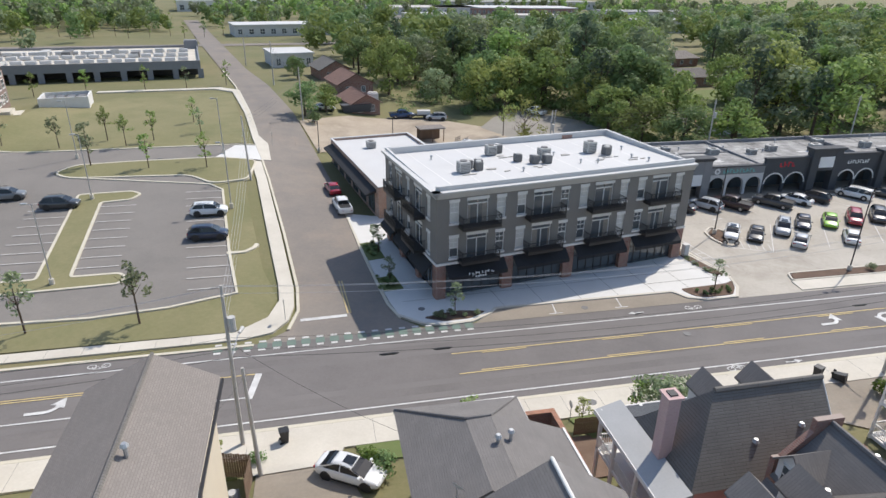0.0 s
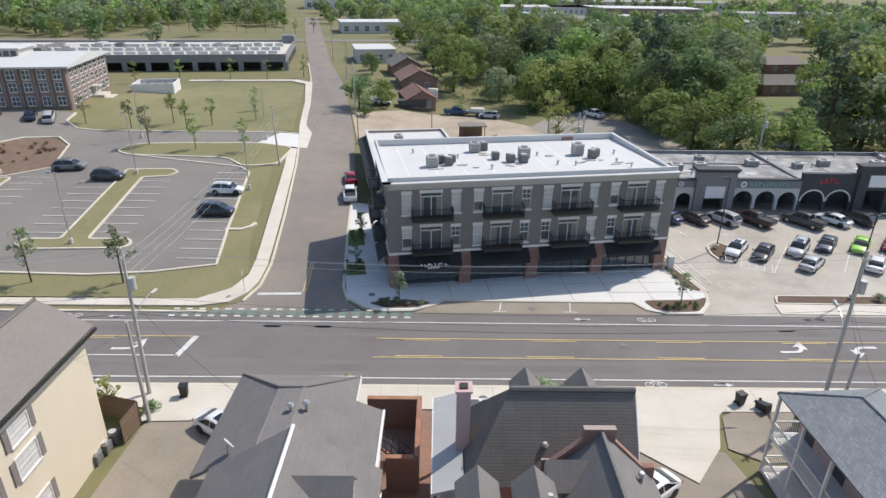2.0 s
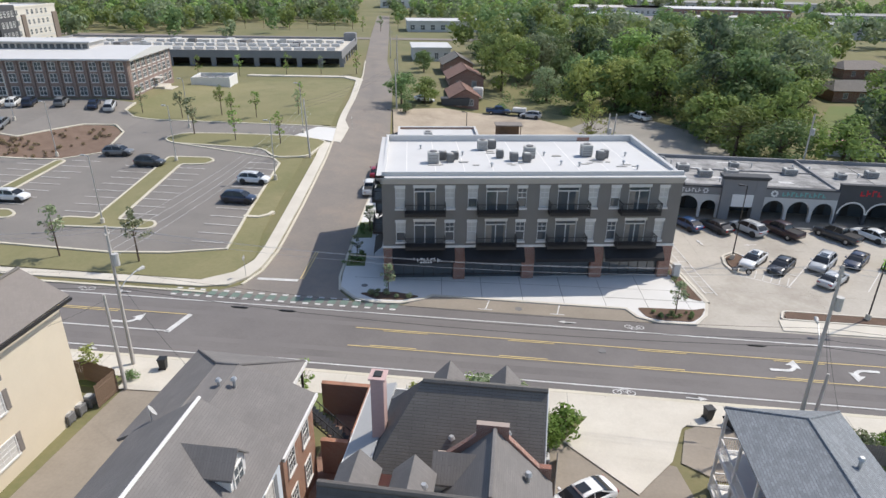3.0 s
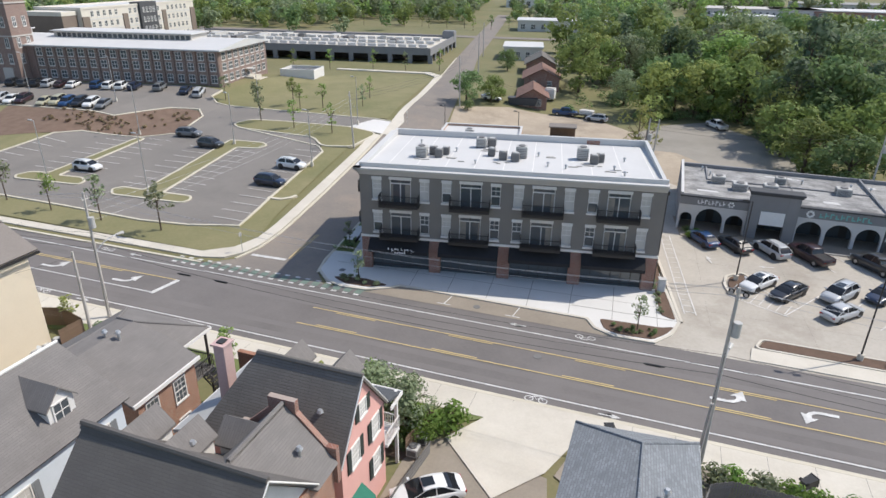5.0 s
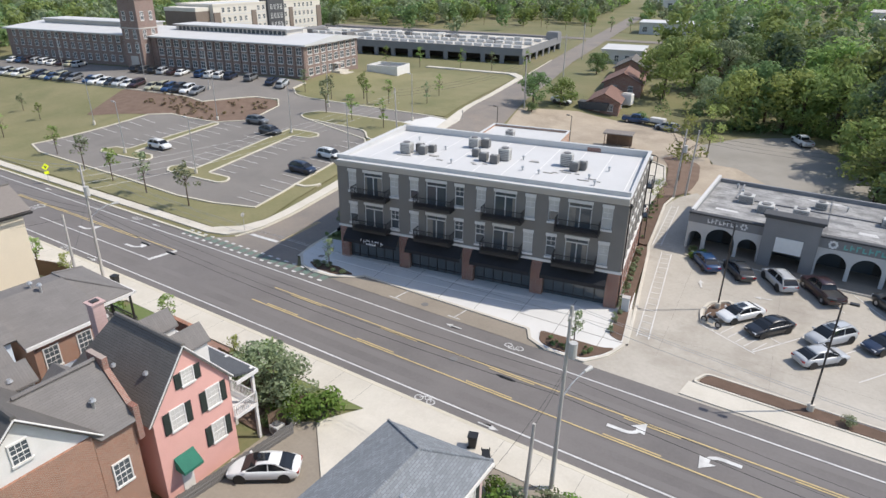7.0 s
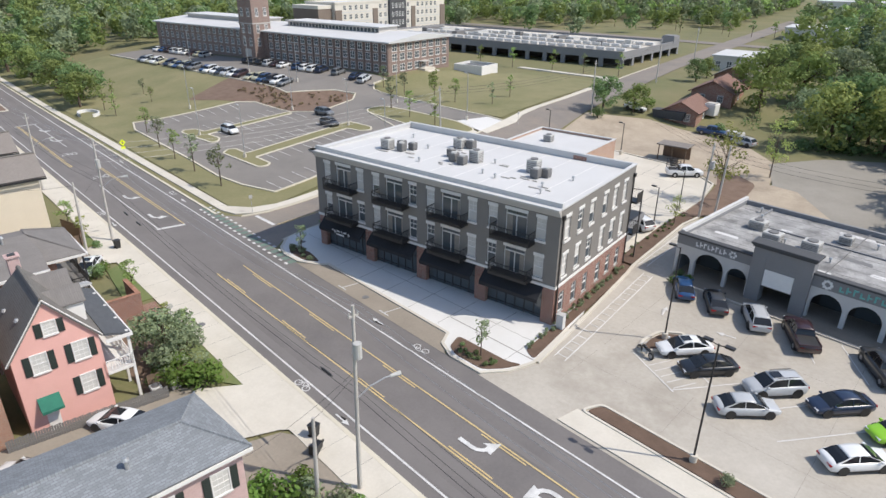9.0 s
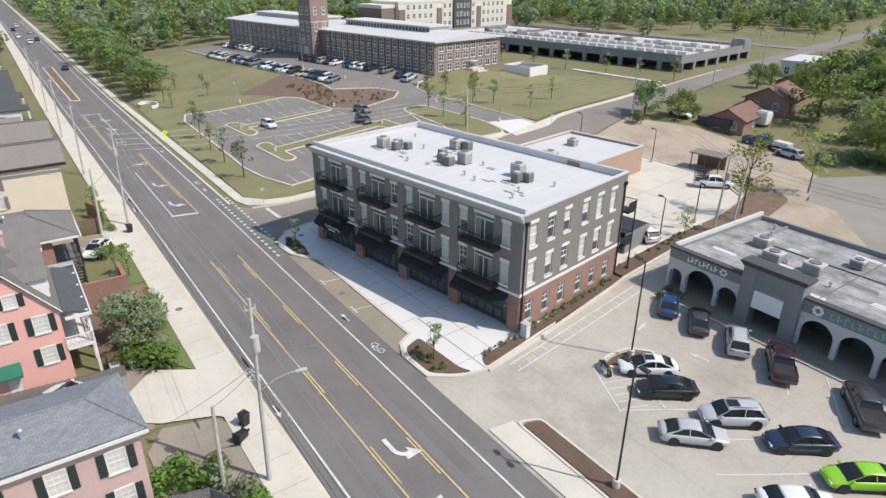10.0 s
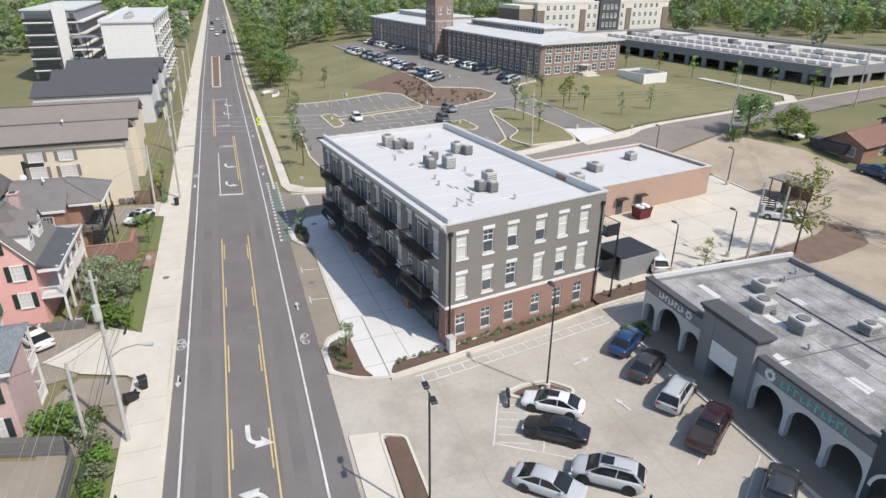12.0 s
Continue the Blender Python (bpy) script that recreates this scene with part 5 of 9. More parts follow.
strokes("fascia_sign", "white trade sign letters on the fascia", M["sign_white"], 2.7, 4.7, 8, 0.42, 0.55, parent=mall)
strokes("fascia_sign", "teal trade sign letters on the fascia", M["sign_teal"], 16.4, 4.68, 10, 0.56, 0.62, parent=mall)
strokes("fascia_sign", "red oval trade sign on the fascia", M["sign_red"], 26.0, 5.2, 4, 0.7, 0.8, parent=mall)
strokes("fascia_sign", "white trade sign letters on the fascia", M["sign_white"], 38.2, 5.2, 9, 0.45, 0.6, parent=mall)
for cx, cz, r, n, w in ((6.6, 4.97, 0.28, 6, 0.1), (15.4, 4.98, 0.34, 8, 0.12)):
    badge = new("sign_badge")
    badge.parent = mall
    for k in range(n):
        t = 2 * math.pi * k / n
        boxes("petal", M["sign_white"], badge, (cx + r * math.cos(t) - w, -0.12, cz + r * math.sin(t) - w, cx + r * math.cos(t) + w, -0.06, cz + r * math.sin(t) + w))

# ---- brick mill with its tower ----
mill = thing("brick_mill", "long three-storey brick mill with white roof and clock tower", "building", -156, 99.4, 0, 10.8)
ML, MD, B0, B1 = 103.0, 25.5, 4.0, 14.6


def rows_of_windows(parent, place, us, zs, w, h, name="window"):
    """Windows with frame, bars and pane, one object each part, sharing meshes."""
    fr = bmesh.new()
    for b in ((-w / 2, -0.06, 0, -w / 2 + 0.1, 0.02, h), (w / 2 - 0.1, -0.06, 0, w / 2, 0.02, h), (-w / 2, -0.06, h - 0.1, w / 2, 0.02, h), (-w / 2, -0.1, -0.12, w / 2, 0.02, 0.08), (-w / 2, -0.05, h * 0.48, w / 2, 0.02, h * 0.54), (-0.05, -0.05, 0, 0.05, 0.02, h)):
        box(fr, *b)
    fm = mesh_of("window_frame", fr)
    fm.materials.append(M["white_trim"])
    pn = bmesh.new()
    box(pn, -w / 2 + 0.05, -0.03, 0.05, w / 2 - 0.05, 0.0, h - 0.05)
    pm = mesh_of("pane", pn)
    pm.materials.append(M["glass"])
    for u in us:
        for z in zs:
            win = new(name)
            win.parent = parent
            win.matrix_basis = place(u, z)
            for me in (fm, pm):
                o = new(me.name, me)
                o.parent = win


boxes("wall", M["brick_mill"], mill, (0, 0, B0, ML, MD, B1))
bm = bmesh.new()
solid(bm, [[(x, -0.8, B1), (x, MD / 2, B1 + 1.3), (x, MD + 0.8, B1), (x, MD + 0.8, B1 - 0.35), (x, -0.8, B1 - 0.35)] for x in (-0.8, ML + 0.8)])
part("roof", bm, M["tpo"], mill, "low white roof")
boxes("clerestory", M["cornice"], mill, (56, 9, B1, 92, 16.5, B1 + 2.2), (5, 9, B1, 44, 16.5, B1 + 2.0))
boxes("clerestory_roof", M["tpo"], mill, (55.5, 8.4, B1 + 2.2, 92.5, 17, B1 + 2.45), (4.5, 8.4, B1 + 2.0, 44.5, 17, B1 + 2.25))
bm = bmesh.new()
for k in range(26):
    box(bm, 57 + 1.35 * k, 8.93, B1 + 0.9, 57.9 + 1.35 * k, 9.02, B1 + 1.9)
part("clerestory_panes", bm, M["glass"], mill)
rows_of_windows(mill, lambda u, z: pose(u, -0.01, z), [58.5 + 2.68 * k for k in range(17)], (7.3, 9.9, 12.2), 1.5, 1.75)
rows_of_windows(mill, lambda u, z: pose(u, -0.01, z), [3 + 2.9 * k for k in range(16)], (7.3, 10.0, 12.4), 1.3, 1.7)
rows_of_windows(mill, lambda u, z: pose(ML + 0.01, u, z, 0, 0, 90), [2.2 + 3.0 * k for k in range(8)], (7.3, 9.9, 12.2), 1.9, 1.75)
for u in [57.1 + 2.68 * k for k in range(18)]:
    boxes("pilaster", M["brick_mill"], mill, (u - 0.25, -0.3, B0, u + 0.25, 0.01, B1 - 0.4))
tower = new("clock_tower")
tower.parent = mill
boxes("shaft", M["brick_mill"], tower, (49.2, -3.2, B0, 55.2, 3.0, 31))
for zb in (16.4, 23.5, 30.7):
    boxes("belt", M["cornice"], tower, (49.0, -3.4, zb, 55.4, 3.2, zb + 0.3))
rows_of_windows(tower, lambda u, z: pose(u, -3.21, z), [50.8, 53.6], (10.5, 14.0, 18.5), 1.1, 2.2)
rows_of_windows(tower, lambda u, z: pose(55.21, u, z, 0, 0, 90), [-1.5, 1.4], (10.5, 14.0, 18.5), 1.1, 2.2)
boxes("entrance", M["cornice"], tower, (51, -3.5, 6.3, 53.4, -3.2, 9.6))
bm = bmesh.new()
rod(bm, (52.2, -3.2, 27), (52.2, -3.35, 27), 1.5, n=24)
rod(bm, (55.2, -0.1, 27), (55.35, -0.1, 27), 1.5, n=24)
part("clock_face", bm, M["sign_white"], tower, "pale round clock faces")
boxes("entrance_canopy", M["cornice"], mill, (ML, 12, 8.8, ML + 1.6, 15, 9.0))
boxes("entrance_steps", M["concrete"], mill, (ML, 11.5, 5, ML + 2.5, 16, 7.2), (ML + 2.5, 11.5, 5, ML + 4, 16, 6.6))

# ---- low parking building ----
deck = thing("parking_building", "long low grey two-level parking building with open bays", "building", -27.6, 181.2, 4.5, 8.8)
DL, DD = 100.0, 46.0
boxes("roof_deck", M["concrete"], deck, (-DL, 0, 4.2, 0, DD, 4.7), label="pale roof deck")
boxes("wall_panel", M["mall_grey"], deck, (-DL, -0.3, 3.6, 0, 0, 5.7), (-0.3, 0, 3.4, 0.05, DD, 5.6), (-DL, -0.3, 0, -DL + 1, 0, 3.6), (-DL, DD - 0.3, 0, 0, DD, 5.4), (-DL - 0.3, 0, 0, -DL, DD, 5.4))
for k in range(17):
    x = -DL + 6.2 * k
    boxes("wall_pier", M["mall_grey"], deck, (x, -0.3, 0, x + 1.4, 0.2, 3.6))
for k in range(7):
    boxes("wall_pier", M["mall_grey"], deck, (-0.3, 7.4 * k, 0, 0.05, 7.4 * k + 1.4, 3.4))
for k in range(17):
    boxes("spandrel", M["mall_light"] if k % 2 else M["mall_grey"], deck, (-DL + 6.2 * k + 1.4, -0.25, 0, -DL + 6.2 * k + 6.2, 0, 1.1))
# dark sheets added behind the open bays in place of interior shade
boxes("back_shade", M["shop"], deck, (-DL, 7, 0, -0.5, 7.3, 4.2), (-7.3, 7, 0, -7, DD, 4.2))
boxes("stair_head", M["mall_grey"], deck, (-4, DD - 6, 4.7, 0.2, DD - 1, 7.0), (-3.7, DD - 5.7, 7.0, -0.1, DD - 1.3, 7.3))
for r in range(3):
    for k in range(26):
        boxes("roof_panel", M["tpo"], deck, (-DL + 12 + 3.3 * k, 8 + 11 * r, 4.9, -DL + 14.6 + 3.3 * k, 9.6 + 11 * r, 5.7))
rng = random.Random(3)
for k in range(14):
    boxes("roof_unit", M["hvac"] if k % 3 else M["hvac_dark"], deck, (-90 + 6 * k, 20 + rng.uniform(-6, 14), 4.7, -87.8 + 6 * k, 23 + rng.uniform(0, 12), 6.1))

# white enclosure beside the mill
enc = thing("plant_enclosure", "white walled enclosure with dark equipment inside", "enclosure", -44.0, 141.0, 0, 10.8)
boxes("wall", M["white_trim"], enc, (-9, 0, 4, 0, 0.3, 8.0), (-9, 7.5, 4, 0, 7.8, 8.0), (-9, 0.3, 4, -8.7, 7.5, 8.0), (-0.3, 0.3, 4, 0, 7.5, 8.0))
boxes("equipment", M["hvac_dark"], enc, *[(-8 + 1.9 * k, 1.5, 4.5, -6.6 + 1.9 * k, 6.0, 7.6) for k in range(4)])

# ---- far buildings ----


def far_block(name, label, x, y, z, rz, w, d, h, wall, roof, floors=0, cols=0, bay=None, depth_cols=0, roof_over=0.4):
    t = thing(name, label, "building", x, y, z, rz)
    boxes("wall", M[wall], t, (0, 0, -3, w, d, h))
    boxes("roof", M[roof], t, (-roof_over, -roof_over, h, w + roof_over, d + roof_over, h + 0.5))
    if floors:
        fh = h / floors
        rows_of_windows(t, lambda u, q: pose(u, -0.01, q), [w / cols * (k + 0.5) for k in range(cols)], [fh * k + 0.9 for k in range(floors)], w / cols * 0.45, fh * 0.5)
        if depth_cols:
            rows_of_windows(t, lambda u, q: pose(w + 0.01, u, q, 0, 0, 90), [d / depth_cols * (k + 0.5) for k in range(depth_cols)], [fh * k + 0.9 for k in range(floors)], d / depth_cols * 0.45, fh * 0.5)
    return t


def hotel():
    """Cream four-storey hotel: storey bands, piers between the windows, a dark central bay and brown ends."""
    t = thing("hotel", "cream and brown four-storey hotel with a dark central bay", "building", -135.3, 157.2, 6, 100.8)
    w, d, h, fh = 68.0, 16.0, 13.0, 3.25
    boxes("wall", M["hotel_tan"], t, (0, 0, -3, w, d, h))
    boxes("roof", M["tpo"], t, (0.3, 0.3, h, w - 0.3, d - 0.3, h + 0.15))
    boxes("parapet", M["hotel_tan"], t, (-0.2, -0.2, h, w + 0.2, 0.3, h + 0.6), (-0.2, d - 0.3, h, w + 0.2, d + 0.2, h + 0.6), (-0.2, 0.3, h, 0.3, d - 0.3, h + 0.6), (w - 0.3, 0.3, h, w + 0.2, d - 0.3, h + 0.6))
    for x0, x1 in ((-0.15, 3.2), (20.5, 23.2), (44.5, 47.0), (w - 3.2, w + 0.15)):
        boxes("pier", M["hotel_brown"], t, (x0, -0.35, -3, x1, 0, h - 2.2))
    boxes("end_block", M["hotel_brown"], t, (-7.0, 1.5, -3, -0.2, d - 1, h - 1.6))
    boxes("end_block_band", M["hotel_tan"], t, (-7.1, 1.4, h - 1.6, -0.2, d - 0.9, h - 0.4))
    boxes("central_bay", M["mall_dark"], t, (29.8, -0.9, -3, 40.2, 3, h + 1.1), label="dark grey central bay")
    rows_of_windows(t, lambda u, q: pose(u, -0.91, q), [31.8 + 2.1 * k for k in range(4)], [fh * k + 0.9 for k in range(4)], 1.1, 1.7)
    rows_of_windows(t, lambda u, q: pose(u, -0.01, q), [5.0 + 3.05 * k for k in range(5)] + [25 + 3.0 * k for k in range(2)] + [42.3] + [49 + 3.05 * k for k in range(5)], [fh * k + 0.9 for k in range(4)], 1.5, 1.75)
    for k in range(1, 4):
        boxes("storey_band", M["mall_light"], t, (3.3, -0.12, fh * k - 0.05, 29.7, 0, fh * k + 0.3), (40.3, -0.12, fh * k - 0.05, w - 3.3, 0, fh * k + 0.3))


hotel()
far_block("warehouse", "low warehouse with a long white roof", -30, 305, 5.8, 12, 58, 20, 4.5, "mall_light", "tpo", 1, 12)
far_block("warehouse", "small white-roofed workshop by the side street", -9.5, 199, 5.4, 12, 12, 16, 4, "mall_light", "tpo", 1, 4)
far_block("warehouse", "pale box store far beyond the woods", 50, 480, 6, 4, 80, 40, 4.5, "mall_light", "cornice", 1, 20)
far_block("warehouse", "pale far warehouse beyond woods", 130, 590, 6, 2, 150, 50, 5, "mall_light", "mall_roof", 1, 30)
far_block("warehouse", "pale far warehouse beyond woods", -90, 520, 6, 10, 70, 30, 7, "white_trim", "tpo", 1, 10)
far_block("shopping_centre", "long pale shopping centre with a red fascia stripe", 98, 486, 6, -2, 110, 40, 4.5, "brick", "mall_light", 1, 32)
far_block("warehouse", "pale flat-roofed shop by a far car park", 118, 372, 6, 8, 34, 18, 5, "white_trim", "cornice", 1, 8)
far_block("warehouse", "grey-roofed shop beyond the woods", 170, 330, 6, -6, 40, 22, 5, "mall_light", "mall_roof", 1, 8)
far_block("warehouse", "white-roofed shed beyond the woods", 62, 385, 6, 12, 30, 16, 5, "mall_light", "tpo", 1, 6)
far_block("warehouse", "far tan low building", -260, 470, 6, 14, 60, 24, 8, "cornice", "tpo", 2, 10)
far_block("warehouse", "far white low building", -30, 640, 6, 6, 60, 24, 7, "white_trim", "tpo", 1, 10)
far_block("warehouse", "long pale far building", 210, 430, 6, 0, 90, 30, 4.5, "mall_light", "mall_roof", 1, 14)

# white balcony apartments along the road to the west
apt = thing("apartment_building", "white five-storey apartment building with dark balconies", "building", -112, 28.0, 0.4, 180)
AW, AD, AH = 66.0, 13.0, 16.5
boxes("wall", M["white_trim"], apt, (0, 0, 0, AW, AD, AH))
boxes("roof", M["tpo"], apt, (-0.4, -0.4, AH, AW + 0.4, AD + 0.4, AH + 0.4))
boxes("parapet", M["white_trim"], apt, (-0.4, -0.4, AH + 0.4, AW + 0.4, -0.1, AH + 1.0), (-0.4, AD + 0.1, AH + 0.4, AW + 0.4, AD + 0.4, AH + 1.0), (-0.4, -0.1, AH + 0.4, -0.1, AD + 0.1, AH + 1.0))
for f in range(5):
    for k in range(7):
        bal = new("balcony")
        bal.parent = apt
        x, z = 1.5 + 8.6 * k, 3.3 * f + 0.1
        boxes("balcony_slab", M["white_trim"], bal, (x, -1.7, z, x + 4.4, 0, z + 0.25))
        boxes("railing", M["dark_metal"], bal, (x, -1.7, z + 0.3, x + 4.4, -1.64, z + 1.1))
        boxes("recess", M["glass"], bal, (x + 0.3, -0.03, z + 0.3, x + 4.1, 0.02, z + 2.6))
    rows_of_windows(apt, lambda u, q: pose(u, -0.01, q), [7.0 + 8.6 * k for k in range(7)], [3.3 * f + 1.0], 1.6, 1.7)
for k in range(5):
    hvac(-118 - 3 * k, 21, 17.3, 1.6, 1.4, 1.3)
# grey block with white balcony bands behind it
frm = thing("apartment_block", "grey apartment block with white balcony bands and a white stair tower", "building", -124, 9.0, 0.4, 180)
boxes("wall", M["mall_grey"], frm, (0, 1.6, 0, 48, 15, 19.2), label="grey rendered wall")
boxes("roof", M["tpo"], frm, (-0.3, 1.3, 19.2, 48.3, 15.3, 19.6))
boxes("stair_tower", M["white_trim"], frm, (-1.2, 4.0, 0, 0.2, 7.2, 21))
for f in range(6):
    z = 3.2 * f
    boxes("balcony_band", M["white_trim"], frm, (0, 0, z, 48, 1.6, z + 0.35))
    for y0, y1 in ((1.6, 3.8), (7.6, 14.8)):
        bal = new("balcony")
        bal.parent = frm
        boxes("balcony_slab", M["white_trim"], bal, (-1.5, y0, z, 0, y1, z + 0.35))
        boxes("railing", M["dark_metal"], bal, (-1.5, y0, z + 0.4, -1.45, y1, z + 1.25))
        boxes("glass_door", M["glass"], bal, (-0.04, y0 + 0.5, z + 0.4, 0.0, y1 - 0.5, z + 2.6))
# open steel stair between the two blocks
stf = thing("steel_stair_frame", "black open steel frame with white landings beside the white apartments", "frame", -112.5, 14.2, 0.4, 180)
for x in (0.0, 6.0):
    for y in (0.0, 3.6, 7.2):
        boxes("column", M["dark_metal"], stf, (x, y, 0, x + 0.2, y + 0.2, 13.2))
for f in range(5):
    boxes("landing", M["white_trim"] if f < 4 else M["mall_grey"], stf, (0, 0.2, 3.2 * f, 6.2, 7.2, 3.2 * f + 0.3))
    boxes("handrail", M["dark_metal"], stf, (-0.06, 0.2, 3.2 * f + 1.2, 0.0, 7.2, 3.2 * f + 1.26), (-0.06, 0.2, 3.2 * f + 0.75, 0.0, 7.2, 3.2 * f + 0.8))

# ---- houses on the south side ----


def roof_faces(bm, *polys, thick=0.18):
    """Sloping roof planes with thickness."""
    for poly in polys:
        top = [Vector(p) for p in poly]
        n = (top[1] - top[0]).cross(top[2] - top[0])
        if n.z < 0:
            top.reverse()
        lo = [p - Vector((0, 0, thick)) for p in top]
        tv, lv = [bm.verts.new(p) for p in top], [bm.verts.new(p) for p in lo]
        bm.faces.new(tv)
        bm.faces.new(lv[::-1])
        for i in range(len(tv)):
            j = (i + 1) % len(tv)
            bm.faces.new((tv[i], lv[i], lv[j], tv[j]))


def roof(parent, mat, *polys, label="", thick=0.18):
    """Each slope is a mesh of its own whose local axes lie in the slope, so that courses run level."""
    for poly in polys:
        pts = [Vector(p) for p in poly]
        n = (pts[1] - pts[0]).cross(pts[2] - pts[0]).normalized()
        if n.z < 0:
            n = -n
        u = Vector((0, 0, 1)).cross(n)
        u = u.normalized() if u.length > 1e-4 else Vector((1, 0, 0))
        v = n.cross(u)
        m = Matrix((u, v, n)).transposed().to_4x4()
        m.translation = pts[0]
        inv = m.inverted()
        q = [inv @ p for p in pts]
        area = sum(q[i].x * q[(i + 1) % len(q)].y - q[(i + 1) % len(q)].x * q[i].y for i in range(len(q)))
        if area < 0:
            q.reverse()
        bm = bmesh.new()
        solid(bm, [[(p.x, p.y, -thick) for p in q], [(p.x, p.y, 0) for p in q]])
        ob = part("roof_slope", bm, M[mat], parent, label)
        ob.matrix_basis = m


def ridge_cap(parent, mat, *lines, r=0.13):
    bm = bmesh.new()
    for a, b in lines:
        rod(bm, a, b, r, n=6)
    part("ridge_cap", bm, M[mat], parent)


def wall_window(parent, m, w=0.9, h=1.5, shutters=True, trim="white_trim", shutter="shutter", bars=True):
    """A sash window on a wall: m maps x along the wall, y inwards, z up, at the sill's middle."""
    win = new("window")
    win.parent = parent
    win.matrix_basis = m
    boxes("window_frame", M[trim], win, (-w / 2 - 0.08, -0.07, -0.1, -w / 2, 0.02, h + 0.1), (w / 2, -0.07, -0.1, w / 2 + 0.08, 0.02, h + 0.1), (-w / 2, -0.07, h, w / 2, 0.02, h + 0.1), (-w / 2 - 0.12, -0.12, -0.12, w / 2 + 0.12, 0.02, 0.0), (-w / 2, -0.05, h / 2 - 0.03, w / 2, 0.0, h / 2 + 0.03))
    boxes("pane", M["blind"] if shutters else M["glass"], win, (-w / 2, -0.02, 0, w / 2, 0.0, h / 2 - 0.03), (-w / 2, -0.02, h / 2 + 0.03, w / 2, 0.0, h))
    if bars:
        boxes("glazing_grid", M[trim], win, *[(-w / 2 + w * k / 3 - 0.015, -0.035, 0, -w / 2 + w * k / 3 + 0.015, -0.02, h) for k in (1, 2)], *[(-w / 2, -0.034, h * k / 4 - 0.015, w / 2, -0.02, h * k / 4 + 0.015) for k in (1, 3)])
    if shutters:
        for s in (-1, 1):
            sh = boxes("shutter", M[shutter], win, (s * (w / 2 + 0.32) - 0.21, -0.07, -0.05, s * (w / 2 + 0.32) + 0.21, -0.01, h + 0.05), bevel=0.01)
            boxes("slats", M[shutter], sh, *[(s * (w / 2 + 0.32) - 0.17, -0.085, 0.05 + 0.13 * k, s * (w / 2 + 0.32) + 0.17, -0.06, 0.12 + 0.13 * k) for k in range(int(h / 0.13) - 1)])
    return win


def on_east(x, y, z):
    return pose(x, y, z, 0, 0, 90)


def on_north(x, y, z):
    return pose(x, y, z, 0, 0, 180)


def on_west(x, y, z):
    return pose(x, y, z, 0, 0, -90)


def dormer(parent, x, y, z, rz, w, length, h, roofm, wallm="white_trim", rise=0.9, shutters=False):
    """A gabled dormer whose window looks along local -y."""
    d = new("dormer")
    d.parent = parent
    d.matrix_basis = pose(x, y, z, 0, 0, rz)
    bm = bmesh.new()
    solid(bm, [[(-w / 2, yy, -0.6), (w / 2, yy, -0.6), (w / 2, yy, h), (0, yy, h + rise * 0.95), (-w / 2, yy, h)] for yy in (0, length)])
    part("dormer_wall", bm, M[wallm], d)
    bm = bmesh.new()
    e = 0.18
    roof_faces(bm, ((-w / 2 - e, -e, h - 0.1), (0, -e, h + rise + 0.05), (0, length, h + rise + 0.05), (-w / 2 - e, length, h - 0.1)), ((w / 2 + e, -e, h - 0.1), (0, -e, h + rise + 0.05), (0, length, h + rise + 0.05), (w / 2 + e, length, h - 0.1)), thick=0.12)
    part("dormer_roof", bm, M[roofm], d)
    boxes("pane", M["glass"], d, (-w * 0.27, -0.03, 0.1, w * 0.27, 0.0, h - 0.05))
    boxes("window_frame", M["white_trim"], d, (-w * 0.33, -0.06, 0.02, -w * 0.27, 0.0, h), (w * 0.27, -0.06, 0.02, w * 0.33, 0.0, h), (-w * 0.33, -0.06, h - 0.06, w * 0.33, 0.0, h + 0.02), (-w * 0.33, -0.08, -0.02, w * 0.33, 0.0, 0.1), (-w * 0.27, -0.05, h * 0.5, w * 0.27, 0, h * 0.55), (-0.025, -0.05, 0.1, 0.025, 0, h))


# pink house
pink = thing("pink_house", "two-storey salmon pink stucco house with dark shingle roof", "house")
PE, PWX, PS, PN, PR = 27.1, 18.4, 21.7, 27.2, 24.35
bm = bmesh.new()
prism(bm, [(PWX, PS), (PE, PS), (PE, PN), (PWX, PN)], 0.2, 6.9)
part("wall", bm, M["pink"], pink, "salmon pink stucco wall")
bm = bmesh.new()
solid(bm, [[(x, PS, 6.9), (x, PN, 6.9), (x, PR, 10.55)] for x in (PE - 0.25, PE)])
part("gable", bm, M["pink"], pink, "salmon pink gable")
roof(pink, "roof_dark", ((PWX - 0.4, PS - 0.35, 6.65), (PE + 0.2, PS - 0.35, 6.65), (PE + 0.2, PR, 10.75), (20.5, PR, 10.75)),
     ((PWX - 0.4, PN + 0.3, 6.75), (PE + 0.2, PN + 0.3, 6.75), (PE + 0.2, PR, 10.75), (20.5, PR, 10.75)),
     ((PWX - 0.4, PS - 0.35, 6.65), (PWX - 0.4, PN + 0.3, 6.75), (20.5, PR, 10.75)), label="dark brown shingle roof slope")
ridge_cap(pink, "roof_dark", ((20.5, PR, 10.74), (PE + 0.2, PR, 10.74)), r=0.16)
bm = bmesh.new()
rod(bm, (PE + 0.2, PS - 0.35, 6.6), (PE + 0.2, PR, 10.7), 0.045)
rod(bm, (PE + 0.2, PN + 0.3, 6.7), (PE + 0.2, PR, 10.7), 0.045)
part("rake_trim", bm, M["white_trim"], pink)
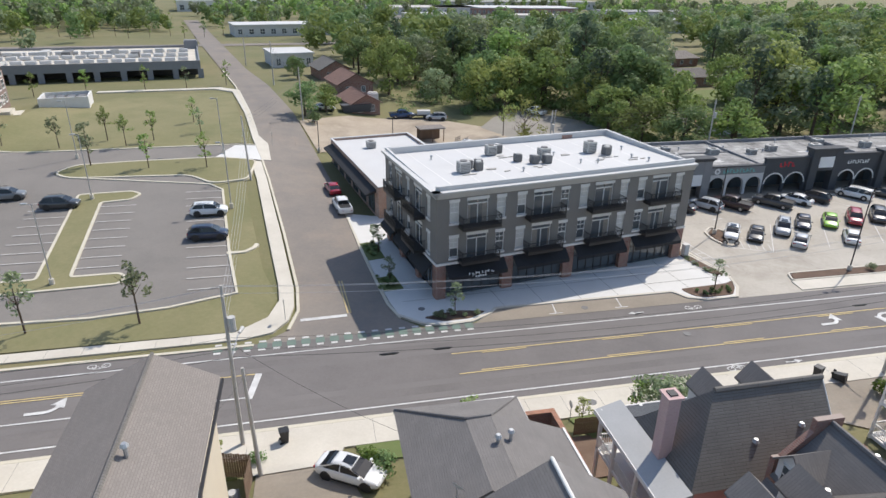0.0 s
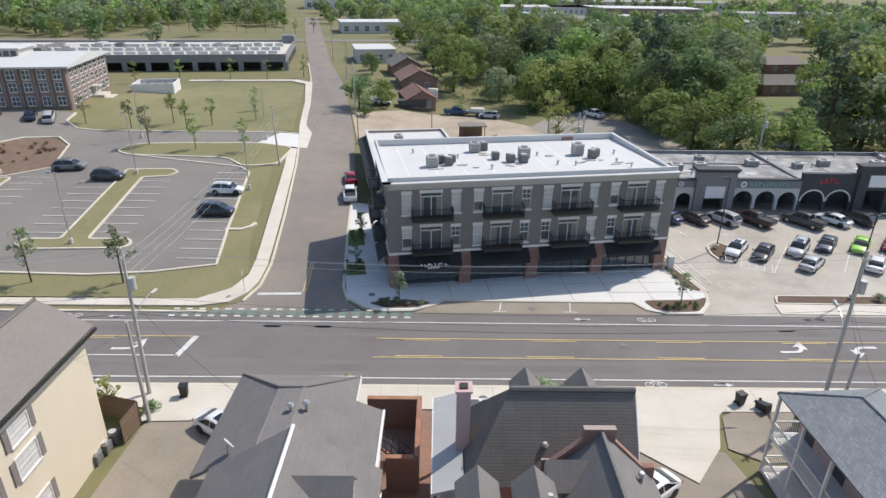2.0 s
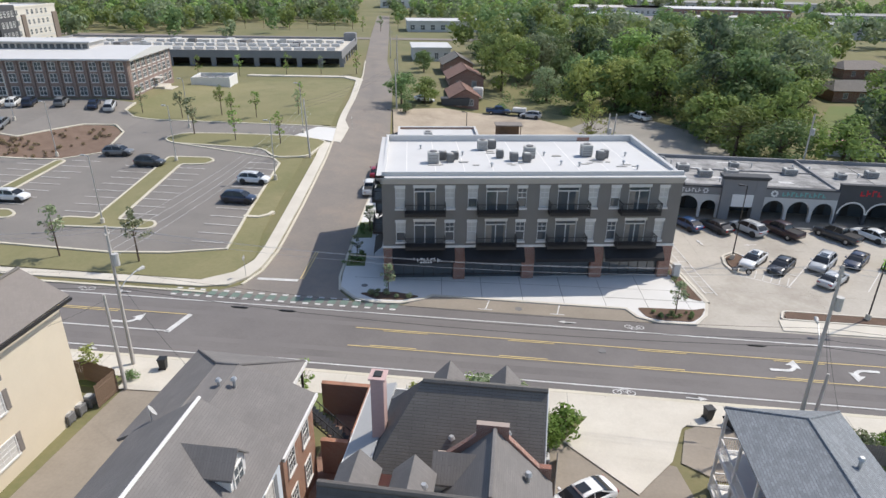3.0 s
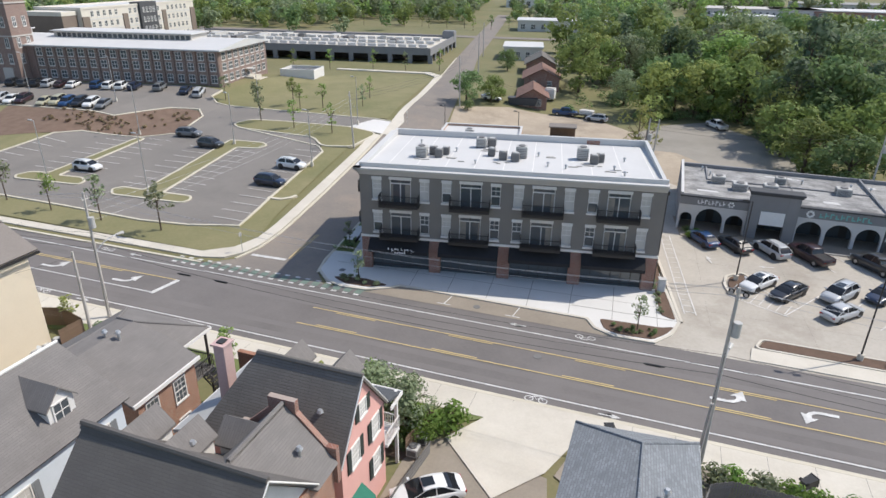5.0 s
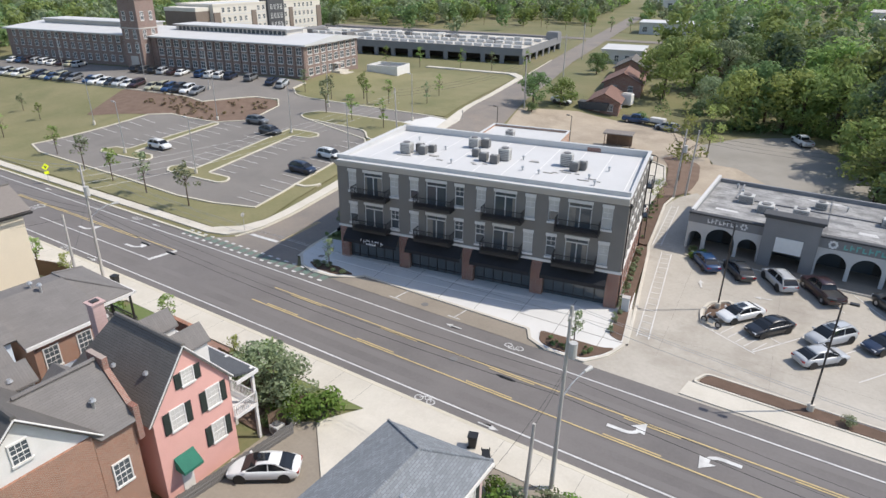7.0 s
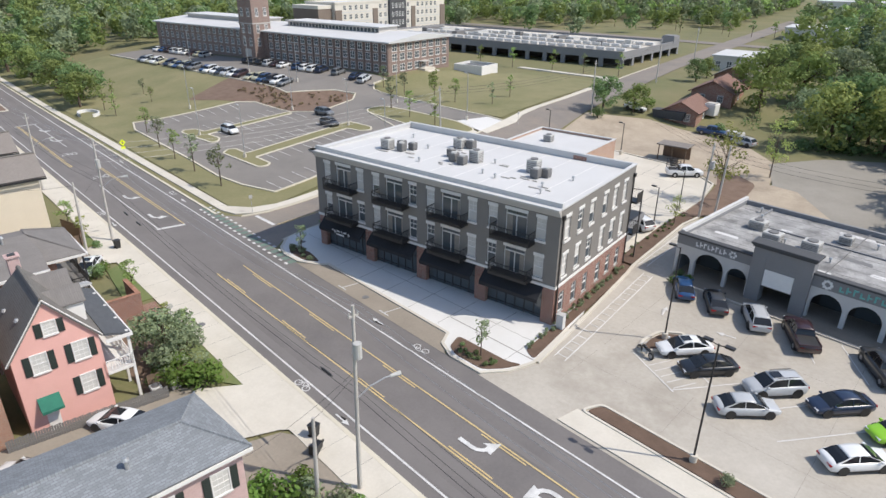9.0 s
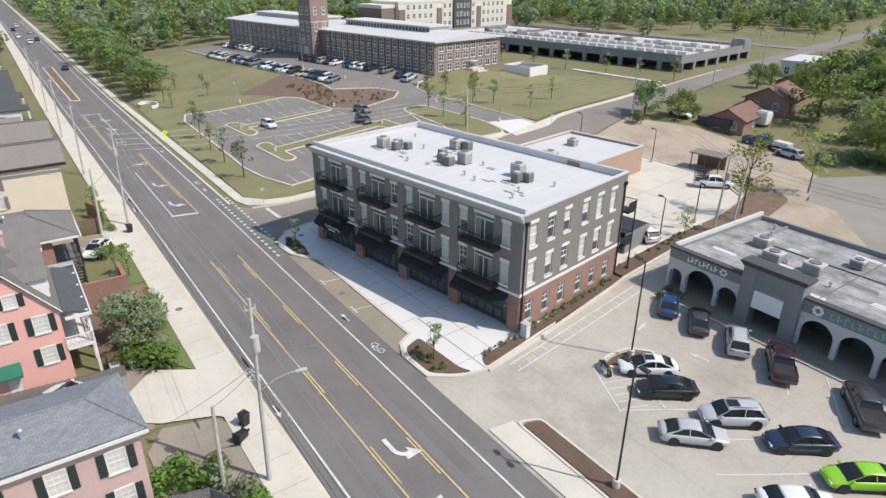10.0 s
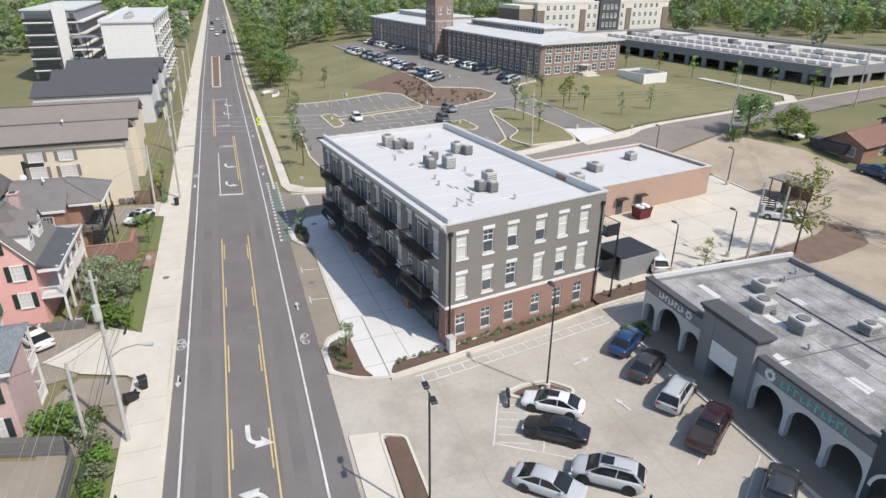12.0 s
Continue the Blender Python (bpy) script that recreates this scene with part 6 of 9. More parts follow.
roof(pink, "slate", ((18.0, PN + 0.3, 6.85), (PE + 0.3, PN + 0.3, 6.85), (PE + 0.3, 29.2, 6.3), (18.0, 29.2, 6.3)), label="shallow dark slate porch roof")
roof(pink, "porch_roof", ((16.3, 21.2, 6.3), (17.98, 21.2, 6.8), (17.98, 29.3, 6.8), (16.3, 29.3, 6.3)), label="pale grey sheet porch roof")
boxes("porch_fascia", M["white_trim"], pink, (16.24, 21.2, 6.02, 16.36, 29.3, 6.3), (16.36, 29.24, 6.02, PE + 0.3, 29.34, 6.3), (PE + 0.3, PN + 0.3, 6.02, PE + 0.38, 29.34, 6.3))
for x in (21.7, 25.0):
    dormer(pink, x, 27.0, 8.15, 180, 1.5, 2.6, 1.15, "roof_grey")
chim = new("chimney")
chim.parent = pink
boxes("chimney_shaft", M["pink_brick"], chim, (17.6, 24.0, 5.5, 18.35, 24.8, 10.7), bevel=0.02)
boxes("cap", M["pink_brick"], chim, (17.5, 23.9, 10.7, 18.45, 24.9, 10.82))
boxes("flue", M["shop"], chim, (17.75, 24.15, 10.82, 18.2, 24.65, 10.9))


def porch(parent, x0, x1, y0, y1, zs, posts, face_y, mat="white_trim"):
    """Stacked porch: floors, posts, baluster rails round the open edge at y = face_y and both ends."""
    p = new("porch")
    p.parent = parent
    for z in zs:
        boxes("porch_floor", M[mat], p, (x0, y0, z - 0.2, x1, y1, z))
        bm = bmesh.new()
        for y in (face_y,):
            box(bm, x0, y - 0.03, z + 0.9, x1, y + 0.03, z + 0.97)
            box(bm, x0, y - 0.03, z + 0.1, x1, y + 0.03, z + 0.15)
            for u in steps(x0, x1, 0.16):
                box(bm, u - 0.018, y - 0.018, z + 0.1, u + 0.018, y + 0.018, z + 0.92)
        for x in (x0 + 0.03, x1 - 0.03):
            box(bm, x - 0.03, y0, z + 0.9, x + 0.03, y1, z + 0.97)
            for u in steps(y0, y1, 0.16):
                box(bm, x - 0.018, u - 0.018, z + 0.1, x + 0.018, u + 0.018, z + 0.92)
        part("porch_rail", bm, M[mat], p, "white baluster rail")
    for u in posts:
        boxes("porch_post", M[mat], p, (u - 0.1, face_y - 0.1, 0.3, u + 0.1, face_y + 0.1, 6.4))
    return p


porch(pink, 16.6, PE + 0.2, PN, 29.1, (3.5,), [16.7, 19.3, 22, 24.6, 27.1], 29.05)
porch(pink, 16.6, PWX, 21.5, PN, (3.5,), [], 21.6)
for y in (21.6, 24.3, 27.0):
    boxes("porch_post", M["white_trim"], pink, (16.55, y - 0.1, 0.3, 16.75, y + 0.1, 6.3))
for y, z in ((23.3, 5.35), (25.9, 5.35), (25.9, 2.6), (24.4, 8.0)):
    wall_window(pink, on_east(PE + 0.005, y, z), 0.75 if z > 7 else 0.9, 0.95 if z > 7 else 1.4)
aw = new("door_canopy")
aw.parent = pink
bm = bmesh.new()
solid(bm, [[(PE, y, 3.4), (PE + 0.9, y, 2.7), (PE + 0.9, y, 2.5), (PE, y, 2.5)] for y in (22.5, 23.9)])
part("canvas", bm, M["green_awning"], aw, "dark green canvas door canopy")
boxes("side_door", M["white_trim"], pink, (PE, 22.8, 0.4, PE + 0.06, 23.6, 2.5))

# orange brick wing behind the pink house
wing = thing("brick_wing", "orange brick rear wing with grey shingle gable and stepped parapet", "house")
bm = bmesh.new()
prism(bm, [(21.6, 18.32), (27.25, 18.32), (27.25, 20.6), (21.6, 20.6)], 0.2, 8.0)
part("wall", bm, M["brick_orange"], wing, "orange brick wall")
roof(wing, "roof_grey", ((27.6, 18.6, 7.9), (27.6, 20.6, 7.9), (24.6, 20.6, 10.9), (24.6, 16.0, 10.9)), ((21.3, 18.6, 7.6), (21.3, 20.6, 7.6), (24.6, 20.6, 10.9), (24.6, 16.0, 10.9)), label="grey shingle roof slope")
ridge_cap(wing, "roof_grey", ((24.6, 16.2, 10.9), (24.6, 20.6, 10.9)))
bm = bmesh.new()
solid(bm, [[(21.8, y, 6.5), (27.5, y, 6.5), (27.5, y, 8.75), (26.9, y, 8.75), (25.3, y, 10.4), (25.3, y, 11.1), (23.7, y, 11.1), (23.7, y, 10.4), (22.2, y, 9.0), (21.8, y, 9.0)] for y in (20.62, 20.95)])
part("parapet", bm, M["brick"], wing, "stepped brown brick parapet")
dormer(wing, 21.9, 19.6, 8.0, -90, 1.8, 2.6, 1.2, "roof_grey")
for y in (19.4,):
    wall_window(wing, on_east(27.26, y, 4.2), 0.9, 1.5, False)

# dark-roofed house nearer the camera
south = thing("white_gabled_house", "orange brick house with white gable and dark charcoal roof", "house")
bm = bmesh.new()
prism(bm, [(16.4, 11.8), (27.25, 11.8), (27.25, 18.3), (16.4, 18.3)], 0.2, 8.2)
part("wall", bm, M["brick_orange"], south, "orange brick wall")
bm = bmesh.new()
solid(bm, [[(x, 11.8, 8.2), (x, 18.3, 8.2), (x, 15.15, 11.3)] for x in (26.9, 27.1)])
part("gable", bm, M["white_trim"], south, "white boarded gable")
roof(south, "roof_umber", ((17.5, 11.3, 7.9), (27.5, 11.3, 7.9), (27.5, 15.15, 11.7), (17.5, 15.15, 11.9)), ((17.5, 18.8, 8.2), (27.5, 18.8, 8.2), (27.5, 15.15, 11.7), (17.5, 15.15, 11.9)), label="charcoal shingle roof slope")
ridge_cap(south, "roof_umber", ((17.5, 15.15, 11.88), (27.5, 15.15, 11.7)), r=0.16)
bm = bmesh.new()
rod(bm, (27.5, 18.8, 8.1), (27.5, 15.15, 11.62), 0.05)
rod(bm, (27.5, 11.3, 7.8), (27.5, 15.15, 11.62), 0.05)
part("rake_trim", bm, M["white_trim"], south)
wall_window(south, on_east(27.11, 15.1, 9.0), 0.8, 1.1, False)
for x in (18.4, 21.0):
    dormer(south, x, 18.4, 8.6, 180, 1.7, 2.6, 1.2, "roof_grey")

# grey-roofed brick house with side porch
brickh = thing("brick_house", "orange brick house with grey hipped shingle roof and white trim", "house")
bm = bmesh.new()
prism(bm, [(4.4, 21.9), (13.0, 21.9), (13.0, 27.0), (11.0, 27.0), (11.0, 28.2), (4.4, 28.2)], 0.2, 6.9)
part("wall", bm, M["brick_orange"], brickh, "orange brick wall")
roof(brickh, "roof_grey", ((3.7, 30.8, 7.0), (11.5, 30.6, 7.0), (8.6, 26.8, 8.9), (7.2, 26.8, 8.9)), ((3.7, 30.8, 7.0), (7.2, 26.8, 8.9), (7.2, 21.4, 9.0), (3.7, 21.4, 7.0)),
     ((11.5, 30.6, 7.0), (8.6, 26.8, 8.9), (8.6, 21.4, 8.9), (11.5, 21.4, 7.0)), ((13.3, 21.4, 6.85), (13.3, 27.3, 6.85), (10.8, 27.3, 7.97), (8.6, 26.8, 8.95), (8.6, 21.4, 8.95)), ((7.2, 26.8, 8.9), (8.6, 26.8, 8.94), (8.6, 21.4, 8.94), (7.2, 21.4, 8.98)), label="grey-brown shingle roof slope")
ridge_cap(brickh, "roof_grey", ((7.2, 26.8, 8.95), (3.8, 30.7, 7.05)), ((8.6, 26.8, 8.95), (11.4, 30.5, 7.05)), ((7.2, 26.8, 8.95), (8.6, 26.8, 8.95)), r=0.09)
boxes("eave_trim", M["white_trim"], brickh, (13.22, 21.4, 6.7, 13.36, 27.3, 6.95), (11.42, 27.3, 6.7, 11.56, 30.6, 6.92), (3.7, 30.68, 6.7, 11.5, 30.82, 6.9))
for y in (23.0, 25.4):
    for z in (4.6, 1.6):
        wall_window(brickh, on_east(13.005, y, z), 0.95, 1.6, False)
for x in (5.0, 8.0, 11.2):
    boxes("porch_post", M["dark_metal"], brickh, (x - 0.07, 30.3, 0.3, x + 0.07, 30.44, 6.8))
boxes("balcony_floor", M["wood_grey"], brickh, (4.4, 28.2, 3.5, 11.5, 30.5, 3.7))
bm = bmesh.new()
for u in steps(4.4, 11.5, 0.16):
    box(bm, u, 30.42, 3.7, u + 0.03, 30.45, 4.6)
for u in steps(28.2, 30.45, 0.16):
    box(bm, 11.45, u, 3.7, 11.48, u + 0.03, 4.6)
box(bm, 4.4, 30.4, 4.58, 11.5, 30.46, 4.66)
box(bm, 11.42, 28.2, 4.58, 11.5, 30.46, 4.66)
part("balcony_rail", bm, M["dark_metal"], brickh, "black iron balcony rail")
boxes("patio_wall", M["brick"], brickh, (13.3, 27.2, 0.2, 15.4, 27.45, 3.2), (15.15, 27.45, 0.2, 15.4, 33.5, 3.2), (11.5, 33.2, 0.2, 15.15, 33.5, 3.2), label="brown brick courtyard wall")
boxes("wall_cap", M["brick_orange"], brickh, (15.1, 27.4, 3.2, 15.45, 33.55, 3.28), (11.5, 33.15, 3.2, 15.1, 33.55, 3.28), (13.3, 27.15, 3.2, 15.1, 27.5, 3.28))
est = new("outside_stair")
est.parent = brickh
for k in range(14):
    f = k / 14
    boxes("tread", M["dark_metal"], est, (11.55 + 3.1 * f, 29.2, 3.6 - 3.2 * f, 11.85 + 3.1 * f, 30.3, 3.66 - 3.2 * f))
bm = bmesh.new()
for y in (29.2, 30.3):
    rod(bm, (11.5, y, 3.5), (14.7, y, 0.3), 0.06, n=6)
    rod(bm, (11.5, y, 4.5), (14.7, y, 1.3), 0.035, n=6)
    for k in range(9):
        f = k / 8
        rod(bm, (11.5 + 3.2 * f, y, 3.5 - 3.2 * f), (11.5 + 3.2 * f, y, 4.5 - 3.2 * f), 0.02, n=4)
part("stair_rail", bm, M["dark_metal"], est, "black iron stair rails")
# its rear wing, dormers to the east
rear = thing("pale_blue_house", "pale blue-white rear house with grey shingle roof and dormers", "house")
bm = bmesh.new()
prism(bm, [(5.4, -2), (13.4, -2), (13.4, 20.6), (5.4, 20.6)], 0.2, 8.3)
part("wall", bm, M["pale_blue"], rear, "pale painted wall")
roof(rear, "roof_grey", ((13.8, -2, 8.2), (13.8, 20.9, 8.2), (9.6, 20.5, 11.3), (9.6, -2, 11.3)), ((5.0, -2, 8.2), (5.0, 20.9, 8.2), (9.6, 20.5, 11.3), (9.6, -2, 11.3)), ((5.0, 20.9, 8.2), (13.8, 20.9, 8.2), (9.6, 20.5, 11.3)), label="grey-brown shingle roof slope")
bm = bmesh.new()
rod(bm, (9.6, -2, 11.32), (9.6, 20.5, 11.32), 0.1)
part("ridge_vent", bm, M["white_trim"], rear, "white metal ridge vent")
for y in (17.6, 11.6):
    dormer(rear, 12.7, y, 8.8, 90, 1.6, 2.6, 1.2, "roof_grey")
for y in (19.0, 14.0, 10.0):
    wall_window(rear, on_east(13.405, y, 5.6), 0.9, 1.6, True, shutter="roof_blue")

# blue-roofed pink brick house with a stacked porch
blue = thing("porch_house", "painted pink brick house with blue-grey roof and white stacked porch", "house")
bm = bmesh.new()
prism(bm, [(40.6, 16.0), (45.0, 16.0), (45.0, 29.4), (40.6, 29.4)], 0.2, 6.9)
part("wall", bm, M["pink_brick"], blue, "painted pinkish brick wall")
roof(blue, "roof_blue", ((38.5, 29.5, 6.85), (45.4, 29.9, 6.95), (42.3, 27.3, 8.15)), ((38.5, 29.5, 6.85), (42.3, 27.3, 8.15), (42.3, 16, 8.4), (38.5, 16, 6.85)), ((45.4, 29.9, 6.95), (42.3, 27.3, 8.15), (42.3, 16, 8.4), (45.4, 16, 6.95)), label="blue-grey shingle roof slope")
ridge_cap(blue, "roof_blue", ((42.3, 27.3, 8.16), (42.3, 16, 8.4)), ((42.3, 27.3, 8.15), (38.55, 29.45, 6.88)), ((42.3, 27.3, 8.15), (45.35, 29.85, 6.98)), r=0.09)
boxes("eave_trim", M["white_trim"], blue, (45.28, 16, 6.62, 45.44, 29.9, 6.84))
for y in (28.0, 25.0, 21.6):
    for z in (4.4, 1.6):
        wall_window(blue, on_east(45.005, y, z), 0.95, 1.5)
pch = new("porch")
pch.parent = blue
for z in (0.8, 3.7):
    boxes("porch_floor", M["white_trim"], pch, (38.6, 16, z - 0.22, 40.6, 29.4, z))
    bm = bmesh.new()
    box(bm, 38.66, 16, z + 0.9, 38.74, 29.4, z + 0.98)
    box(bm, 38.68, 16, z + 0.1, 38.72, 29.4, z + 0.16)
    for u in steps(16, 29.3, 0.14):
        box(bm, 38.685, u, z + 0.1, 38.715, u + 0.03, z + 0.92)
    for u in steps(38.7, 40.5, 0.14):
        box(bm, u, 29.33, z + 0.1, u + 0.03, 29.36, z + 0.92)
    box(bm, 38.6, 29.31, z + 0.9, 40.6, 29.39, z + 0.98)
    part("porch_rail", bm, M["white_trim"], pch, "white baluster rail")
for y in (29.3, 26.4, 23.5, 20.6, 17.7):
    boxes("porch_post", M["white_trim"], pch, (38.62, y - 0.08, 0.3, 38.78, y + 0.08, 6.8))
for y in (28.3, 25.0, 21.8, 18.8):
    for z in (0.95, 3.8):
        boxes("porch_door", M["mall_dark"], pch, (40.55, y - 0.5, z, 40.62, y + 0.5, z + 2.1))

# cream apartment houses
for x0, tint in ((-13.2, "cream"), (-26.5, "cream")):
    ch = thing("cream_apartment_house", "tall cream stucco house with a long brown gabled roof", "house", group="cream houses")
    xe, xr = x0 + 7.0, x0 + 3.7
    bm = bmesh.new()
    prism(bm, [(x0 + 0.4, 2), (xe - 0.4, 2), (xe - 0.4, 31.3), (x0 + 0.4, 31.3)], 0.2, 9.6)
    part("wall", bm, M[tint], ch, "cream stucco wall")
    bm = bmesh.new()
    solid(bm, [[(x0 + 0.4, y, 9.6), (xe - 0.4, y, 9.6), (xr, y, 11.5)] for y in (31.0, 31.3)])
    part("gable", bm, M[tint], ch)
    roof(ch, "roof_brown", ((xe + 0.1, 2, 9.7), (xe + 0.1, 32.0, 9.9), (xr, 32.0, 11.8), (xr, 2, 11.8)), ((x0 - 0.1, 2, 9.7), (x0 - 0.1, 32.0, 9.9), (xr, 32.0, 11.8), (xr, 2, 11.8)), label="brown shingle roof slope")
    ridge_cap(ch, "roof_dark", ((xr, 2, 11.82), (xr, 32, 11.82)), r=0.12)
    boxes("gutter", M["dark_metal"], ch, (xe + 0.1, 2, 9.55, xe + 0.24, 32.0, 9.75))
    for y in (27.0, 23.4, 15.0, 10.0):
        for z in (1.8, 5.2, 7.6)[:2]:
            wall_window(ch, on_east(xe - 0.395, y - 3.0, z), 1.8, 1.4, True, shutter="roof_brown")
            wall_window(ch, on_east(xe - 0.395, y - 3.0, 7.4), 1.6, 1.2, True, shutter="roof_brown") if z < 2 else None
    for y in (18.6,):
        # no opening is cut: a dark sheet on the wall paints the passage's shade
        boxes("breezeway", M["shop"], ch, (xe - 0.42, y, 0.4, xe - 0.385, y + 2.6, 7.6))

# row houses further west
for k in range(3):
    x0 = -60 - 17.0 * k
    rh = thing("row_house", "grey-white row house with dark slate-grey roof", "house", group="row houses")
    boxes("wall", M["mall_light"], rh, (x0 - 11, 8, 0.2, x0, 30, 7.0))
    roof(rh, "mall_dark", ((x0 + 0.4, 7.6, 6.9), (x0 + 0.4, 30.4, 6.9), (x0 - 5.5, 30.4, 9.2), (x0 - 5.5, 7.6, 9.2)), ((x0 - 11.4, 7.6, 6.9), (x0 - 11.4, 30.4, 6.9), (x0 - 5.5, 30.4, 9.2), (x0 - 5.5, 7.6, 9.2)), label="dark grey roof slope")
    for y in (27, 22, 17, 12):
        for z in (1.5, 4.4):
            wall_window(rh, on_east(x0 + 0.005, y, z), 0.9, 1.5, False)
    boxes("porch_roof", M["mall_dark"], rh, (x0 - 9, 30, 3.2, x0 - 2, 32.0, 3.4))
    for x in (x0 - 8.8, x0 - 5.5, x0 - 2.2):
        boxes("porch_post", M["white_trim"], rh, (x - 0.1, 31.7, 0.4, x + 0.1, 31.9, 3.2))
for k in range(4):
    x0 = -34 - 8.0 * k if k < 2 else -190 - 60 * k
    rh = thing("row_house", "pale row house with a brown roof", "house", group="row houses")
    boxes("wall", M["cream"] if k < 2 else M["white_trim"], rh, (x0 - 6.5, 12, 0.2, x0, 29, 6.4))
    roof(rh, "roof_brown", ((x0 + 0.4, 11.6, 6.3), (x0 + 0.4, 29.4, 6.3), (x0 - 3.2, 29.4, 8.4), (x0 - 3.2, 11.6, 8.4)), ((x0 - 6.9, 11.6, 6.3), (x0 - 6.9, 29.4, 6.3), (x0 - 3.2, 29.4, 8.4), (x0 - 3.2, 11.6, 8.4)), label="brown shingle roof slope")
    for y in (26, 20, 15):
        wall_window(rh, on_east(x0 + 0.005, y, 4.0), 0.9, 1.5, False)

# red-roofed brick house up the side street
def red_house(x, y, w, d, h, ridge, roofm, label):
    t = thing("brick_bungalow", label, "house", x, y, land(x + w / 2, y) - 0.3, 12, "red-roofed houses")
    boxes("wall", M["brick"], t, (0, 0, -2, w, d, h))
    bm = bmesh.new()
    solid(bm, [[(0, q, h), (w, q, h), (w / 2, q, ridge - 0.12)] for q in (0.0, 0.25)])
    part("gable", bm, M["brick"], t)
    roof(t, roofm, ((-0.6, -0.6, h - 0.2), (-0.6, d + 0.6, h - 0.2), (w / 2, d + 0.6, ridge), (w / 2, -0.6, ridge)), ((w + 0.6, -0.6, h - 0.2), (w + 0.6, d + 0.6, h - 0.2), (w / 2, d + 0.6, ridge), (w / 2, -0.6, ridge)), label="red-brown shingle roof slope")
    ridge_cap(t, roofm, ((w / 2, -0.6, ridge), (w / 2, d + 0.6, ridge)), r=0.1)
    for u in (w * 0.28, w * 0.72):
        wall_window(t, pose(u, -0.005, 0.9), 1.0, 1.3, False)
    wall_window(t, on_east(w + 0.005, d * 0.5, 0.9), 1.2, 1.3, False)


red_house(9.3, 139.8, 6.4, 11, 2.9, 4.7, "roof_red", "low brick house with a red-brown gabled roof")
red_house(7.2, 154.5, 8.6, 12, 3.0, 5.3, "roof_red", "brick house with a red-brown gabled roof")
red_house(3.6, 172.5, 8.0, 12, 3.0, 5.2, "roof_dark", "brick house with a dark brown gabled roof")
for x, y, rz, lab, rm in ((103, 166, 5, "low brown house among the trees", "roof_dark"), (70, 168, -8, "low grey-roofed house among the trees", "roof_grey"), (122, 133, 0, "low grey-roofed house behind the shops", "roof_grey"), (25, 190, 10, "small house among the trees", "roof_brown"), (120, 200, 10, "brown-roofed house among the trees", "roof_brown")):
    hz = land(x, y)
    hb = thing("bungalow", lab, "house", x, y, hz, rz)
    boxes("wall", M["brick"], hb, (0, 0, -1, 14, 9, 2.8))
    roof(hb, rm, ((-0.5, -0.5, 2.7), (14.5, -0.5, 2.7), (12, 4.5, 4.8), (2, 4.5, 4.8)), ((-0.5, 9.5, 2.7), (14.5, 9.5, 2.7), (12, 4.5, 4.8), (2, 4.5, 4.8)), ((-0.5, -0.5, 2.7), (-0.5, 9.5, 2.7), (2, 4.5, 4.8)), ((14.5, -0.5, 2.7), (14.5, 9.5, 2.7), (12, 4.5, 4.8)), label="shingle roof slope")
    for u in (3, 7, 11):
        wall_window(hb, pose(u, -0.005, 0.9), 1.0, 1.2, False)
hut = thing("pink_roofed_shed", "long shed with a faded pink roof behind the shops", "shed", 81.5, 116, 1.3, 0)
boxes("wall", M["mall_light"], hut, (0, 0, 0, 9, 4, 2.0))
boxes("roof", M["pink"], hut, (-0.3, -0.3, 2.0, 9.3, 4.3, 2.2))

# ---- vehicles ----
PAINT = {}


def paint_of(rgb):
    if rgb not in PAINT:
        PAINT[rgb] = gloss("car_paint", rgb, 0.3, 0.0, 0.7)
    return PAINT[rgb]


CAR = {}
# length, width, belt height, roof height, and along the length: foot of the windscreen, roof start, roof end, foot of the rear glass, bonnet height
KIND = {"sedan": (4.75, 1.84, 0.95, 1.46, 1.28, 0.28, -0.98, -1.92, 0.84),
        "suv": (4.7, 1.92, 1.08, 1.70, 1.32, 0.5, -1.62, -2.18, 1.02),
        "van": (5.1, 1.98, 1.08, 1.78, 1.75, 0.7, -2.1, -2.42, 0.98),
        "pickup": (5.6, 1.98, 1.15, 1.86, 1.45, 0.75, -0.75, -1.0, 1.12)}


